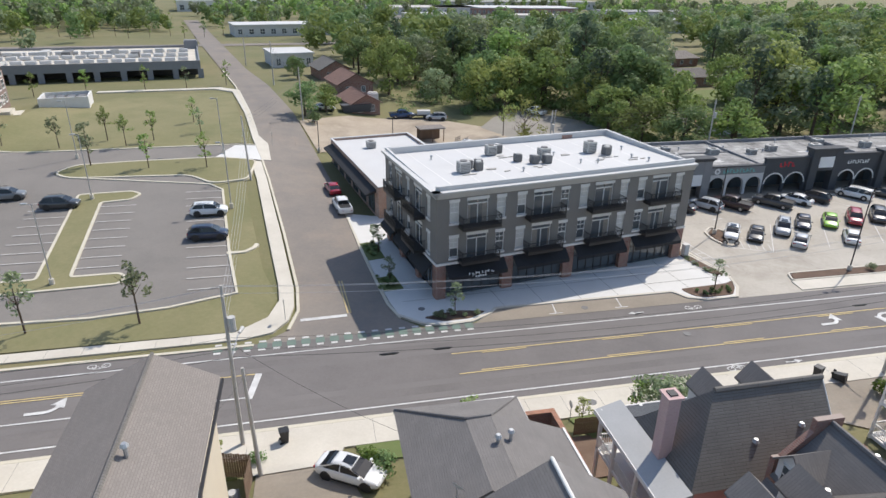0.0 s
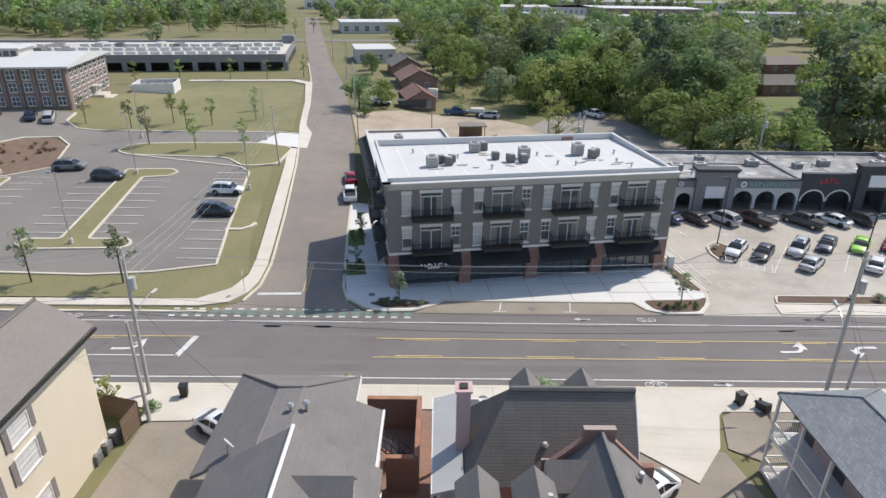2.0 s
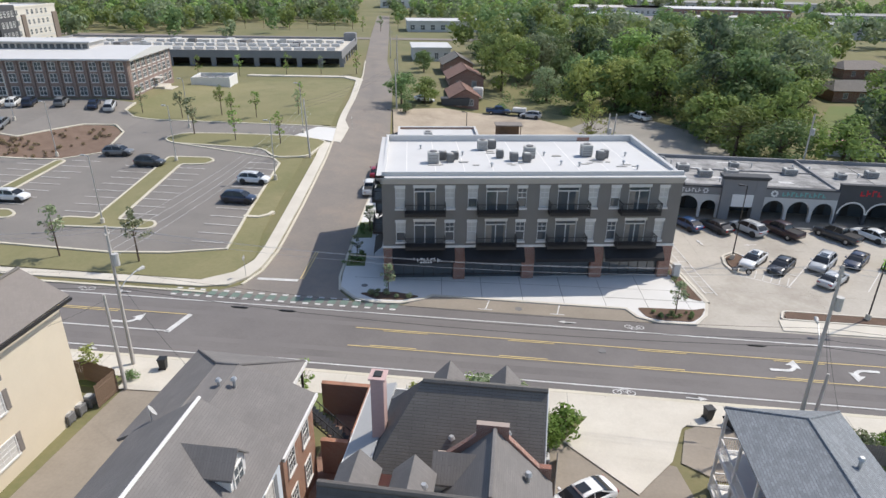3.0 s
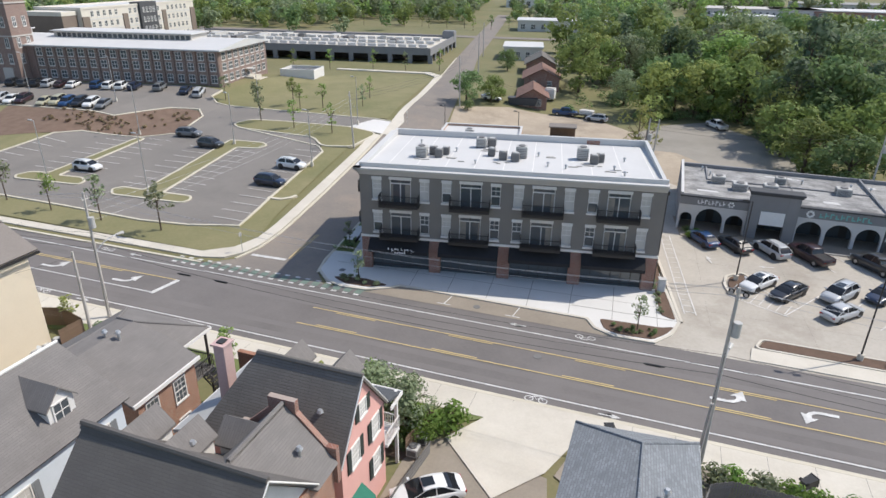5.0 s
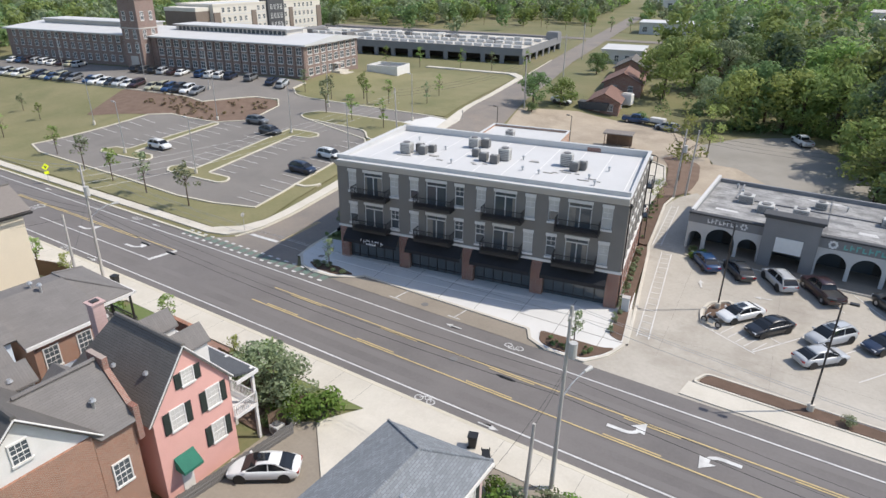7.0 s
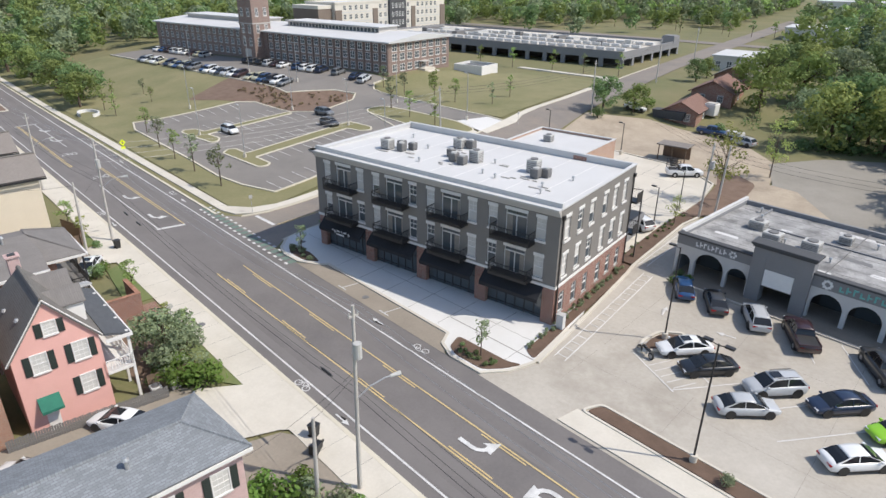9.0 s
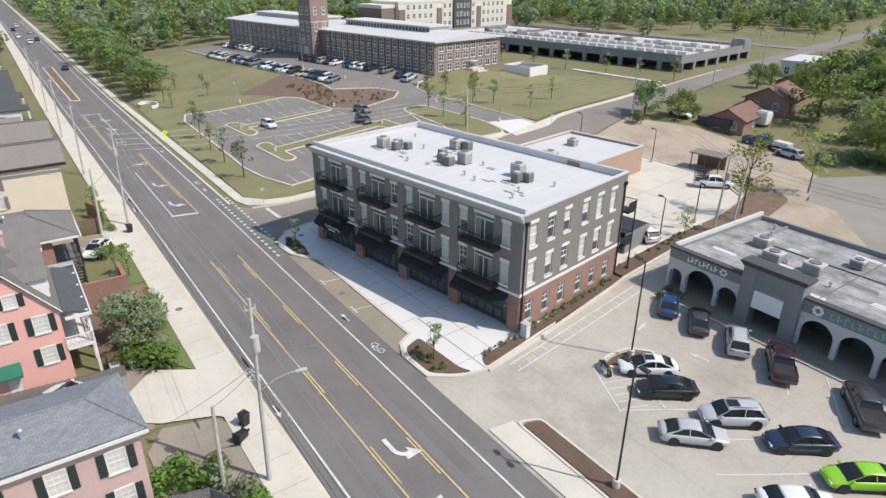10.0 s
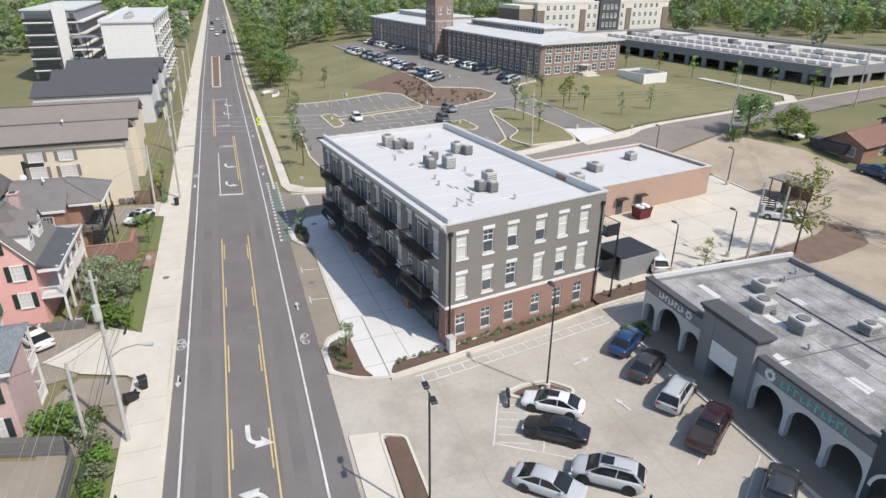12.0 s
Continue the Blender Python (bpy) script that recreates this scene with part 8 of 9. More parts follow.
# single large trees
for kind, s, x, y, sc, leaf, lab, sz in (("broad", 1, -1.0, 133, 0.66, "leaf_b", "dark green tree beside the side street", 0.9), ("broad", 2, 3.5, 137.5, 0.55, "leaf_a", "green tree by the bungalow", 0.9), ("broad", 3, 20.0, 160, 1.05, "leaf_a", "tall round bright green tree beside the red-roofed houses", 1.1), ("broad", 2, 39.0, 144.5, 1.05, "leaf_c", "yellow-green tree at the lawn's edge", 0.95), ("broad", 1, 31.5, 156, 0.75, "leaf_d", "pale grey-green tree on the lawn", 0.9), ("broad", 1, 61.5, 121, 0.95, "leaf_a", "green tree overhanging the gravel lot", 0.85), ("broad", 3, 63.5, 110.5, 0.95, "leaf_a", "green tree overhanging the gravel lot", 0.85), ("broad", 2, 68, 103.5, 0.9, "leaf_b", "green tree behind the arcade shops", 0.85), ("broad", 2, 62, 131, 1.0, "leaf_c", "light green tree overhanging the gravel lot", 0.9), ("broad", 3, 78, 103, 1.0, "leaf_a", "green tree behind the arcade shops", 0.85),
                                         ("broad", 2, 99.5, 119, 1.4, "leaf_c", "broad round yellow-green tree behind the shops", 1.1), ("broad", 1, 47, 148, 1.0, "leaf_c", "pale green tree at the wood's edge", 1.0), ("broad", 3, 56, 146, 1.15, "leaf_a", "green tree at the wood's edge", 1.0),
                                         ("broad", 2, 64, 138, 1.2, "leaf_b", "green tree over the gravel lot", 1.05), ("broad", 1, 70, 129, 1.25, "leaf_b", "dark green tree over the gravel lot", 1.0), ("broad", 3, 73, 115, 1.1, "leaf_a", "green tree behind the shops", 1.0),
                                         ("broad", 1, -94, 57, 0.85, "leaf_a", "spreading green oak beside the main road", 0.8), ("broad", 2, -102, 60, 0.95, "leaf_b", "spreading green oak beside the main road", 0.8), ("broad", 3, -113, 57.5, 0.95, "leaf_a", "spreading green oak beside the main road", 0.8), ("broad", 1, -124, 59, 1.0, "leaf_b", "spreading green oak beside the main road", 0.85),
                                         ("broad", 2, -138, 57, 1.0, "leaf_a", "spreading green oak beside the main road", 0.85), ("broad", 3, -152, 59, 1.0, "leaf_b", "spreading green oak beside the main road", 0.85), ("broad", 1, -168, 56, 1.1, "leaf_a", "spreading green oak beside the main road", 0.9),
                                         ("broad", 2, -184, 58, 1.0, "leaf_b", "spreading green oak beside the main road", 0.9), ("broad", 1, -205, 57, 1.1, "leaf_a", "spreading green oak beside the main road", 0.9)):
    tree(kind, s, x, y, sc, leaf, lab, "large trees", sz=sz)

for k, (x, y, sc, leaf, kind) in enumerate(((14.5, 184, 0.9, "leaf_b", "broad"), (24, 172, 1.0, "leaf_a", "broad"), (30, 179, 1.1, "leaf_d", "broad"), (36, 168, 1.0, "leaf_b", "broad"), (20, 186, 0.9, "leaf_c", "broad"), (33, 190, 1.1, "leaf_b", "broad"), (43, 153, 0.8, "leaf_a", "broad"), (45, 165, 1.1, "leaf_pine", "pine"), (40, 176, 1.2, "leaf_pine", "pine"), (27, 196, 1.1, "leaf_pine", "pine"), (14, 196, 0.85, "leaf_a", "broad"), (48, 178, 1.1, "leaf_a", "broad"), (-2.5, 176, 0.5, "leaf_b", "broad"), (-3.5, 184, 0.45, "leaf_a", "broad"))):
    tree(kind, 1 + k % 2, x, y, sc, leaf, "leafy tree behind the brick bungalows" if kind == "broad" else "dark pine behind the brick bungalows", "bungalow trees", sz=0.95)

# woods: leaf trees and pines on a jittered grid
BLOCKS = [(-3, 12, 139, 166), (99, 121, 150, 178), (66, 88, 160, 181), (117, 140, 126, 146), (20, 44, 183, 204), (116, 138, 192, 212), (-14, 14, 198, 226)]


def in_woods(x, y):
    if any(a < x < b and c < y < d for a, b, c, d in BLOCKS):
        return False
    street = -9.5 - (y - 165) * 0.24
    if y > 100 and x < street + 16:
        return False
    if y < 97 + 7:
        return False
    if x < 62 and y < 146 + max(0.0, 30 - x) * 0.2:
        return False
    if x < 78 and y < 127:
        return False
    for (x0, y0), (x1, y1), half in (((86, 122), (108, 170), 8), ((108, 170), (158, 268), 6.5)):
        f = min(1.0, max(0.0, ((x - x0) * (x1 - x0) + (y - y0) * (y1 - y0)) / ((x1 - x0) ** 2 + (y1 - y0) ** 2)))
        if math.hypot(x - x0 - f * (x1 - x0), y - y0 - f * (y1 - y0)) < half:
            return False
    return y < 300 and x < 330


g = random.Random(77)
far_trees = []
for i in range(0, 36):
    for j in range(0, 23):
        x, y = 4 + 9.4 * i + g.uniform(-3.6, 3.6), 104 + 9.0 * j + g.uniform(-3.4, 3.4)
        pick, sc, sz = g.random(), g.uniform(0.95, 1.5), g.uniform(0.8, 1.05)
        near = y < 200 and x < 150
        if not in_woods(x, y) or g.random() < (0.16 if near else 0.32):
            continue
        if x < 34 and y < 205:
            continue
        if y < 200 and pick < 0.3 and x < 52:
            pick = 0.5
        if y > 215 and g.random() < 0.35:
            continue
        if pick < 0.3 and near:
            tree("pine", g.choice((1, 2)), x, y, sc * 1.05, "leaf_pine", "dark pine in the woods", "woods", sz=sz)
        elif not near:
            far_trees.append((x, y, 5.0 * sc, 11.5 * sc * sz))
        else:
            tree("broad" if near else "far", g.choice((1, 2, 3)), x, y, sc * 1.05, ("leaf_a", "leaf_a", "leaf_b", "leaf_d", "leaf_c")[int(g.random() * 4.5)], "leafy green tree in the woods", "woods", sz=sz)

# distant woods
FAR_SITES = ((-34, 31, 300, 338), (90, 215, 395, 540), (105, 160, 340, 395), (160, 215, 300, 360), (55, 98, 360, 410), (50, 130, 480, 520), (130, 280, 590, 640), (-90, -20, 520, 550), (-260, -200, 470, 494), (210, 300, 430, 460), (-190, -105, -10, 36))


def wooded(x, y):
    """Share of the ground that bears trees, far from the houses."""
    d = math.hypot(x - 40, y - 20)
    street = -9.5 - (y - 165) * 0.24
    if d > 640 or x > 60 + 1.15 * y or abs(y - 44) < 13 or abs(x - street) < 12:
        return 0.0
    if abs(y - 242 - 0.089 * (x + 330)) < 8:
        return 0.0
    if any(a - 12 < x < b + 12 and c - 14 < y < e + 6 for a, b, c, e in FAR_SITES):
        return 0.0
    if x < street:
        if y < 240:
            return 0.92 if x < -168 and d > 212 else 0.0
        if x < -122:
            return 0.95
        return 0.92 if y > 335 else 0.05
    if d < 290 and y < 300:
        return 0.0
    return 0.42


g = random.Random(5)
pts = []
for i in range(150):
    for j in range(85):
        x, y = -620 + 8.6 * i + g.uniform(-3.6, 3.6), -70 + 8.6 * j + g.uniform(-3.6, 3.6)
        if g.random() < wooded(x, y):
            pts.append((x, y, g.uniform(3.4, 6.2), g.uniform(7.5, 14)))
for tone, leaf in enumerate(("leaf_a", "leaf_d", "leaf_b")):
    near_c, far_c = [], []
    for k, (x, y, r, h) in enumerate(pts):
        if (k * 7 + k // 5) % 3 != tone:
            continue
        z = land(x, y)
        cs = near_c if math.hypot(x - 40, y - 20) < 360 else far_c
        for q in range(6):
            a = g.uniform(0, 6.3)
            o = r * g.uniform(0.1, 0.66)
            cs.append((x + o * math.cos(a), y + o * math.sin(a), z + h * g.uniform(0.36, 0.86), r * g.uniform(0.34, 0.55)))
        cs.append((x, y, z + h * 0.3, r * 0.5))
    for x, y, r, h in far_trees[tone::3]:
        z = land(x, y)
        for q in range(12):
            a, o = g.uniform(0, 6.3), r * g.uniform(0.1, 0.75)
            near_c.append((x + o * math.cos(a), y + o * math.sin(a), z + h * g.uniform(0.25, 0.88), r * g.uniform(0.3, 0.46)))
    for seed, cs, size, per in ((90 + tone, near_c, 0.78, 6.0), (95 + tone, far_c, 1.15, 3.0)):
        tagged(part("distant_woods", leaves(seed, cs, size, per), M[leaf]), "distant broken belt of green woods", "woods", kind="stuff")
# undergrowth below the near woods
cs = []
for k in range(1500):
    x, y = g.uniform(20, 170), g.uniform(104, 215)
    if in_woods(x, y):
        cs.append((x, y, land(x, y) + 0.5, g.uniform(0.7, 1.7)))
for k in range(90):
    f = g.random()
    cs.append((36 + 30 * f + g.uniform(-2, 2), 141 + 5 * math.sin(f * 3) + g.uniform(-1, 3), land(50, 143) + 0.6, g.uniform(0.8, 1.6)))
for k in range(120):
    f = g.random()
    cs.append((58.5 + 9 * f + g.uniform(0, 3), 136 - 33 * f + g.uniform(-1, 2), land(62, 118) + 0.5, g.uniform(0.7, 1.5)))
tagged(part("undergrowth", leaves(31, cs, 0.3, 17), M["leaf_b"]), "tangled undergrowth at the wood's edge", "undergrowth", kind="stuff")

# shrubs in beds
g = random.Random(8)


def bed_shrubs(n, poly_box, skew=0.0, sc=(0.35, 0.6), leaf="leaf_b", label="low shrub in a mulch bed", lift=0.18):
    x0, x1, y0, y1 = poly_box
    for k in range(n):
        x, y = g.uniform(x0, x1), g.uniform(y0, y1)
        x += skew * (y - y0)
        tree("shrub", 1 + k % 2, x, y, g.uniform(*sc), leaf, label, "bed shrubs", name="shrub", z=land(x, y) + lift)


bed_shrubs(9, (10.4, 14.8, 51.8, 52.9), sc=(0.4, 0.75), leaf="leaf_d")
bed_shrubs(16, (38.8, 43.2, 51.6, 52.9), sc=(0.25, 0.5), leaf="leaf_b")
bed_shrubs(84, (43.15, 43.75, 56.5, 76), -0.165, (0.2, 0.42), "leaf_d", "clipped shrub along the grey building")
bed_shrubs(26, (38.3, 39.5, 79, 96), -0.1, (0.2, 0.42), "leaf_b")
bed_shrubs(12, (6.0, 8.0, 58.9, 61.9), 0.0, (0.4, 0.6), "leaf_b")
bed_shrubs(12, (5.1, 7.0, 66.8, 71.2), 0.0, (0.4, 0.6), "leaf_b")
bed_shrubs(8, (58, 90, 53.6, 54.3), 0.0, (0.6, 1.1), "leaf_d")
bed_shrubs(70, (-72, -52, 85.8, 92.3), 0.0, (0.35, 0.7), "leaf_tan", "small dry tan shrub on the mulch bank", 0.05)
bed_shrubs(20, (-58, -49, 93, 102), 0.15, (0.35, 0.7), "leaf_tan", "small dry tan shrub on the mulch bank", 0.05)
for x, y, sc, leaf in ((29.6, 33.4, 2.3, "leaf_shrub"), (28.4, 32.2, 2.0, "leaf_shrub"), (44.0, 29.9, 1.9, "leaf_shrub"), (42.9, 31.2, 1.7, "leaf_shrub"), (44.6, 31.9, 2.1, "leaf_shrub"), (45.4, 33.2, 1.8, "leaf_d"), (44.0, 33.4, 1.5, "leaf_shrub"), (47.2, 34.2, 1.7, "leaf_d"), (48.6, 34.5, 1.6, "leaf_shrub"), (50.2, 34.5, 1.7, "leaf_d"), (51.8, 34.4, 1.6, "leaf_shrub"), (53.6, 34.4, 1.5, "leaf_shrub"), (55.2, 34.4, 1.5, "leaf_d"),
                       (2.2, 33.6, 1.4, "leaf_shrub"), (3.3, 32.6, 1.6, "leaf_b"), (-5.2, 35.2, 1.0, "leaf_b"), (26.8, 30.3, 1.2, "leaf_b"), (46.0, 77.2, 1.0, "leaf_shrub"), (46.9, 78.6, 0.9, "leaf_shrub"), (45.6, 79.0, 0.9, "leaf_b"), (4.5, 141, 2.6, "leaf_shrub"), (21, 140.5, 2.2, "leaf_b"), (0.8, 128.6, 2.4, "leaf_b")):
    tree("shrub", 1, x, y, sc, leaf, "rounded leafy green bush in a yard", "yard bushes", name="shrub")
for x, y, sc, leaf, kind in ((23.8, 32.4, 0.62, "leaf_d", "broad"), (26.3, 32.6, 0.5, "leaf_d", "broad"), (27.6, 31.6, 0.34, "leaf_shrub", "broad"), (18.2, 34.4, 0.6, "leaf_c", "young"), (22.6, 34.6, 0.85, "leaf_a", "young"), (9.6, 34.4, 0.9, "leaf_a", "young"), (-8, 34.6, 0.8, "leaf_c", "young"), (-14, 34.4, 0.9, "leaf_a", "young")):
    tree(kind, 2, x, y, sc * (0.8 if kind == "broad" else 1), leaf, "small leafy garden tree by the footway", "garden trees", sz=0.85)

# ---- poles, wires, lamps ----


def sag(bm, a, b, drop, r=0.022, n=10):
    a, b = Vector(a), Vector(b)
    pts = [a.lerp(b, k / n) - Vector((0, 0, drop * 4 * (k / n) * (1 - k / n))) for k in range(n + 1)]
    for p, q in zip(pts, pts[1:]):
        rod(bm, p, q, r, n=4)


def utility_pole(x, y, h, lean=(0, 0), label="tall weathered wooden utility pole by the footway", arms=True, can=True, mat="pole_wood"):
    t = thing("utility_pole", label, "utility pole", x, y, land(x, y), group="utility poles")
    bm = bmesh.new()
    rod(bm, (0, 0, -0.3), (lean[0], lean[1], h), 0.165, 0.1, 10)
    part("pole", bm, M[mat], t)
    tip = Vector((lean[0], lean[1], h))
    if arms:
        boxes("crossarm", M[mat], t, (lean[0] - 0.05, lean[1] - 0.34, h - 0.75, lean[0] + 0.05, lean[1] + 0.34, h - 0.64))
        for k in (-1, 0, 1):
            bm = bmesh.new()
            rod(bm, (lean[0], lean[1] + k * 0.29, h - 0.64), (lean[0], lean[1] + k * 0.29, h - 0.42), 0.05, 0.035, 6)
            part("insulator", bm, M["hvac"], t)
    if can:
        bm = bmesh.new()
        rod(bm, (lean[0] * 0.7 + 0.35, lean[1] * 0.7, h - 3.3), (lean[0] * 0.7 + 0.35, lean[1] * 0.7, h - 2.3), 0.26, n=12)
        part("transformer", bm, M["hvac"], t, "grey transformer can")
    return t


def street_arm(x, y, z, ln, dx, dy):
    t = thing("street_lamp", "grey cobra-head street lamp on a curved arm", "street lamp", x, y, z, group="street lamps")
    bm = bmesh.new()
    pts = [(0, 0, 0), (dx * ln * 0.35, dy * ln * 0.35, 0.55), (dx * ln * 0.8, dy * ln * 0.8, 0.85), (dx * ln, dy * ln, 0.85)]
    for p, q in zip(pts, pts[1:]):
        rod(bm, p, q, 0.045, n=6)
    part("arm", bm, M["steel"], t)
    bm = bmesh.new()
    c = Vector((dx * ln, dy * ln, 0.85))
    d = Vector((dx, dy, 0))
    rod(bm, c - d * 0.1, c + d * 0.6, 0.1, 0.16, 8)
    part("lamp_head", bm, M["hvac"], t)
    return t


POLES = [(-6.3, 37.2, 12.6), (-33, 35.6, 11.5), (-62, 35.6, 11.5), (-90, 35.6, 11.5), (-120, 35.4, 11.5), (46.6, 36.0, 13.5), (104, 36.0, 13)]
for i, (x, y, h) in enumerate(POLES):
    utility_pole(x, y, h, (0, 0.25), can=i in (0, 2, 5))
utility_pole(-4.9, 33.9, 8.4, (-0.3, 0.3), "shorter weathered wooden pole beside the drive", False, False)
utility_pole(45.9, 33.3, 6.9, (0.2, 0.1), "short grey wooden pole among bushes", False, False)
street_arm(46.6, 36.3, 7.6, 2.2, 0.25, 0.97)
street_arm(-6.3, 37.5, 7.4, 2.2, 0.2, 0.98)
street_arm(-33, 35.9, 7.2, 2.2, 0.2, 0.98)
utility_pole(-9.4, 94.6, 9.6, (-0.4, 0), "pale wooden utility pole beside the side street", True, False)
utility_pole(-1.4, 129.6, 10.5, (-0.2, 0), "wooden utility pole beside the side street", True, False)
utility_pole(-8.4, 167, 10.5, (0, 0), "wooden utility pole beside the side street", True, False)
utility_pole(-18, 205, 10.5, (0, 0), "wooden utility pole beside the side street", True, False)
utility_pole(38.8, 97.0, 10.2, (0.3, 0), "wooden utility pole behind the yard", True, True)
utility_pole(40.0, 98.9, 9.8, (0.4, 0), "leaning wooden utility pole behind the yard", False, False)
utility_pole(70, 98.5, 11, (0, 0), "wooden utility pole behind the shops", True, True)
utility_pole(100, 98.5, 11, (0, 0), "wooden utility pole behind the shops", True, False)


def wire(label, *spans, r=0.02, mat="cable"):
    bm = bmesh.new()
    for a, b, d in spans:
        sag(bm, a, b, d, r)
    return tagged(part("overhead_wire", bm, M[mat]), label, "cable")


for off, dz in ((-0.3, -0.3), (0.25, -0.1), (0.8, -0.3)):
    sp = []
    xs = sorted(POLES)
    for (x0, y0, h0), (x1, y1, h1) in zip(xs, xs[1:]):
        sp.append(((x0, y0 + off, h0 + 0.45 + dz), (x1, y1 + off, h1 + 0.45 + dz), 0.7 if x1 - x0 < 35 else 1.3))
    wire("pale overhead power wire along the road", *sp, r=0.011, mat="steel")
for z in (9.2, 8.3, 7.7):
    sp = []
    for (x0, y0, h0), (x1, y1, h1) in zip(xs, xs[1:]):
        sp.append(((x0, y0 + 0.2, z), (x1, y1 + 0.2, z), 0.5 if x1 - x0 < 35 else 1.0))
    wire("black overhead telephone cable along the road", *sp, r=0.018 if z < 8 else 0.012)
for k in range(4):
    wire("thin pale wire across the main road", ((-6.3, 37.4, 12.4 - 0.7 * k), (-9.6 + 0.3 * k, 94.6, 11.6 - 0.5 * k), 1.2), r=0.011, mat="steel")
wire("black service drop to a house", ((46.6, 36, 9.5), (45.4, 29.4, 6.4), 0.3), ((46.6, 36, 9.2), (46.1, 33.4, 7.2), 0.1), ((-6.3, 37.2, 9.0), (4, 29, 6.6), 0.4), ((-4.9, 34, 8.6), (-6.6, 30, 8.5), 0.1), r=0.012)
for k in range(3):
    wire("overhead wire beside the side street", ((-9.8, 94.6, 12.0 - 0.5 * k), (-1.6, 129.6, 13.6 - 0.5 * k), 0.8), ((-1.6, 129.6, 13.6 - 0.5 * k), (-8.4, 167, 15.4 - 0.5 * k), 0.8), ((-8.4, 167, 15.4 - 0.5 * k), (-18, 205, 15.4 - 0.5 * k), 0.8), r=0.015)
    wire("overhead wire behind the shops", ((-1.6, 129.6, 12.6 - 0.4 * k), (39.1, 97.0, 11.0 - 0.5 * k), 1.0), ((39.1, 97.0, 11.0 - 0.5 * k), (70, 98.5, 11.4 - 0.5 * k), 0.9), ((70, 98.5, 11.4 - 0.5 * k), (100, 98.5, 11.4 - 0.5 * k), 0.9), r=0.012)
# cable splice cases on the long telephone cable
for x in (4.2, 8.0, 42.6):
    cs_ = thing("splice_case", "black cable splice case hung under the wires", "cable box", x, 36.6, 7.2, group="splice cases")
    bm = bmesh.new()
    rod(bm, (-0.45, 0, 0), (0.45, 0, 0), 0.09, n=8)
    rod(bm, (-0.7, 0, 0.02), (-0.45, 0, 0), 0.03, 0.08, 8)
    rod(bm, (0.45, 0, 0), (0.7, 0, 0.02), 0.08, 0.03, 8)
    part("case", bm, M["plastic_black"], cs_)


def lot_lamp(x, y, h, heads=1, dirx=1, col="steel", label="tall slim metal car park lamp"):
    t = thing("lamp_post", label, "lamp post", x, y, land(x, y), group="lot lamps")
    bm = bmesh.new()
    rod(bm, (0, 0, -0.2), (0, 0, 0.75), 0.26, 0.26, 12)
    part("base", bm, M["concrete"], t)
    bm = bmesh.new()
    rod(bm, (0, 0, 0.75), (0, 0, h), 0.08, 0.06, 8)
    part("pole", bm, M[col], t)
    for k in range(heads):
        s = dirx if k == 0 else -dirx
        bm = bmesh.new()
        rod(bm, (0, 0, h - 0.1), (s * 0.5, 0, h), 0.035, n=5)
        part("bracket", bm, M[col], t)
        boxes("lamp_head", M[col], t, (min(s * 0.4, s * 1.0), -0.17, h - 0.03, max(s * 0.4, s * 1.0), 0.17, h + 0.12), bevel=0.02)
    return t


for x, y in ((-27.6, 65.4), (-29.8, 88.6), (-11.2, 83.4), (-47.7, 66.0), (-69.4, 73.2), (-50.4, 88.2), (-36.6, 106.4), (-14.4, 106.2), (-66, 99), (-88, 97.5), (-118, 94)):
    lot_lamp(x, y, 9.0, 1, -1)
lot_lamp(50.8, 66.8, 9.2, 1, -1, "dark_metal", "dark bronze car park lamp on a small island")
lot_lamp(60.0, 54.2, 9.6, 2, 1, "dark_metal", "dark bronze twin-headed car park lamp")
lot_lamp(100.0, 54.2, 9.6, 2, 1, "dark_metal", "dark bronze twin-headed car park lamp")
for x, y in ((36.7, 89.0), (35.6, 97.6), (15.0, 115.4), (1.2, 112.4)):
    lot_lamp(x, y, 5.6, 1, -1, "dark_metal", "dark slim lamp beside the rear yard")

# ---- signs and street clutter ----


def sign_post(x, y, h, kind, label):
    t = thing("road_sign", label, "sign", x, y, land(x, y))
    bm = bmesh.new()
    rod(bm, (0, 0, -0.2), (0, 0, h), 0.03, n=6)
    part("post", bm, M["steel"], t)
    bm = bmesh.new()
    if kind == "diamond":
        for s, z in ((0.55, h), (0.34, h - 0.9)):
            ring = [(0.04, 0, z + s), (0.04, s, z), (0.04, 0, z - s), (0.04, -s, z)] if s > 0.5 else [(0.04, -s, z - 0.25), (0.04, s, z - 0.25), (0.04, s, z + 0.2), (0.04, -s, z + 0.2)]
            solid(bm, [ring, [(p[0] + 0.02, p[1], p[2]) for p in ring]])
        part("plate", bm, M["sign_yellow"], t, "fluorescent yellow-green crossing sign plates")
        bm = bmesh.new()
        box(bm, 0.062, -0.06, h - 0.25, 0.07, 0.06, h + 0.25)
        box(bm, 0.062, -0.2, h - 0.05, 0.07, 0.2, h + 0.05)
        part("symbol", bm, M["plastic_black"], t)
    else:
        ring = [(-0.03, 0.3 * math.cos(k * math.pi / 4 + 0.39), h + 0.3 * math.sin(k * math.pi / 4 + 0.39)) for k in range(8)]
        solid(bm, [ring, [(p[0] - 0.02, p[1], p[2]) for p in ring]])
        part("plate", bm, M["hvac"] if kind == "back" else M["sign_red"], t)
    return t


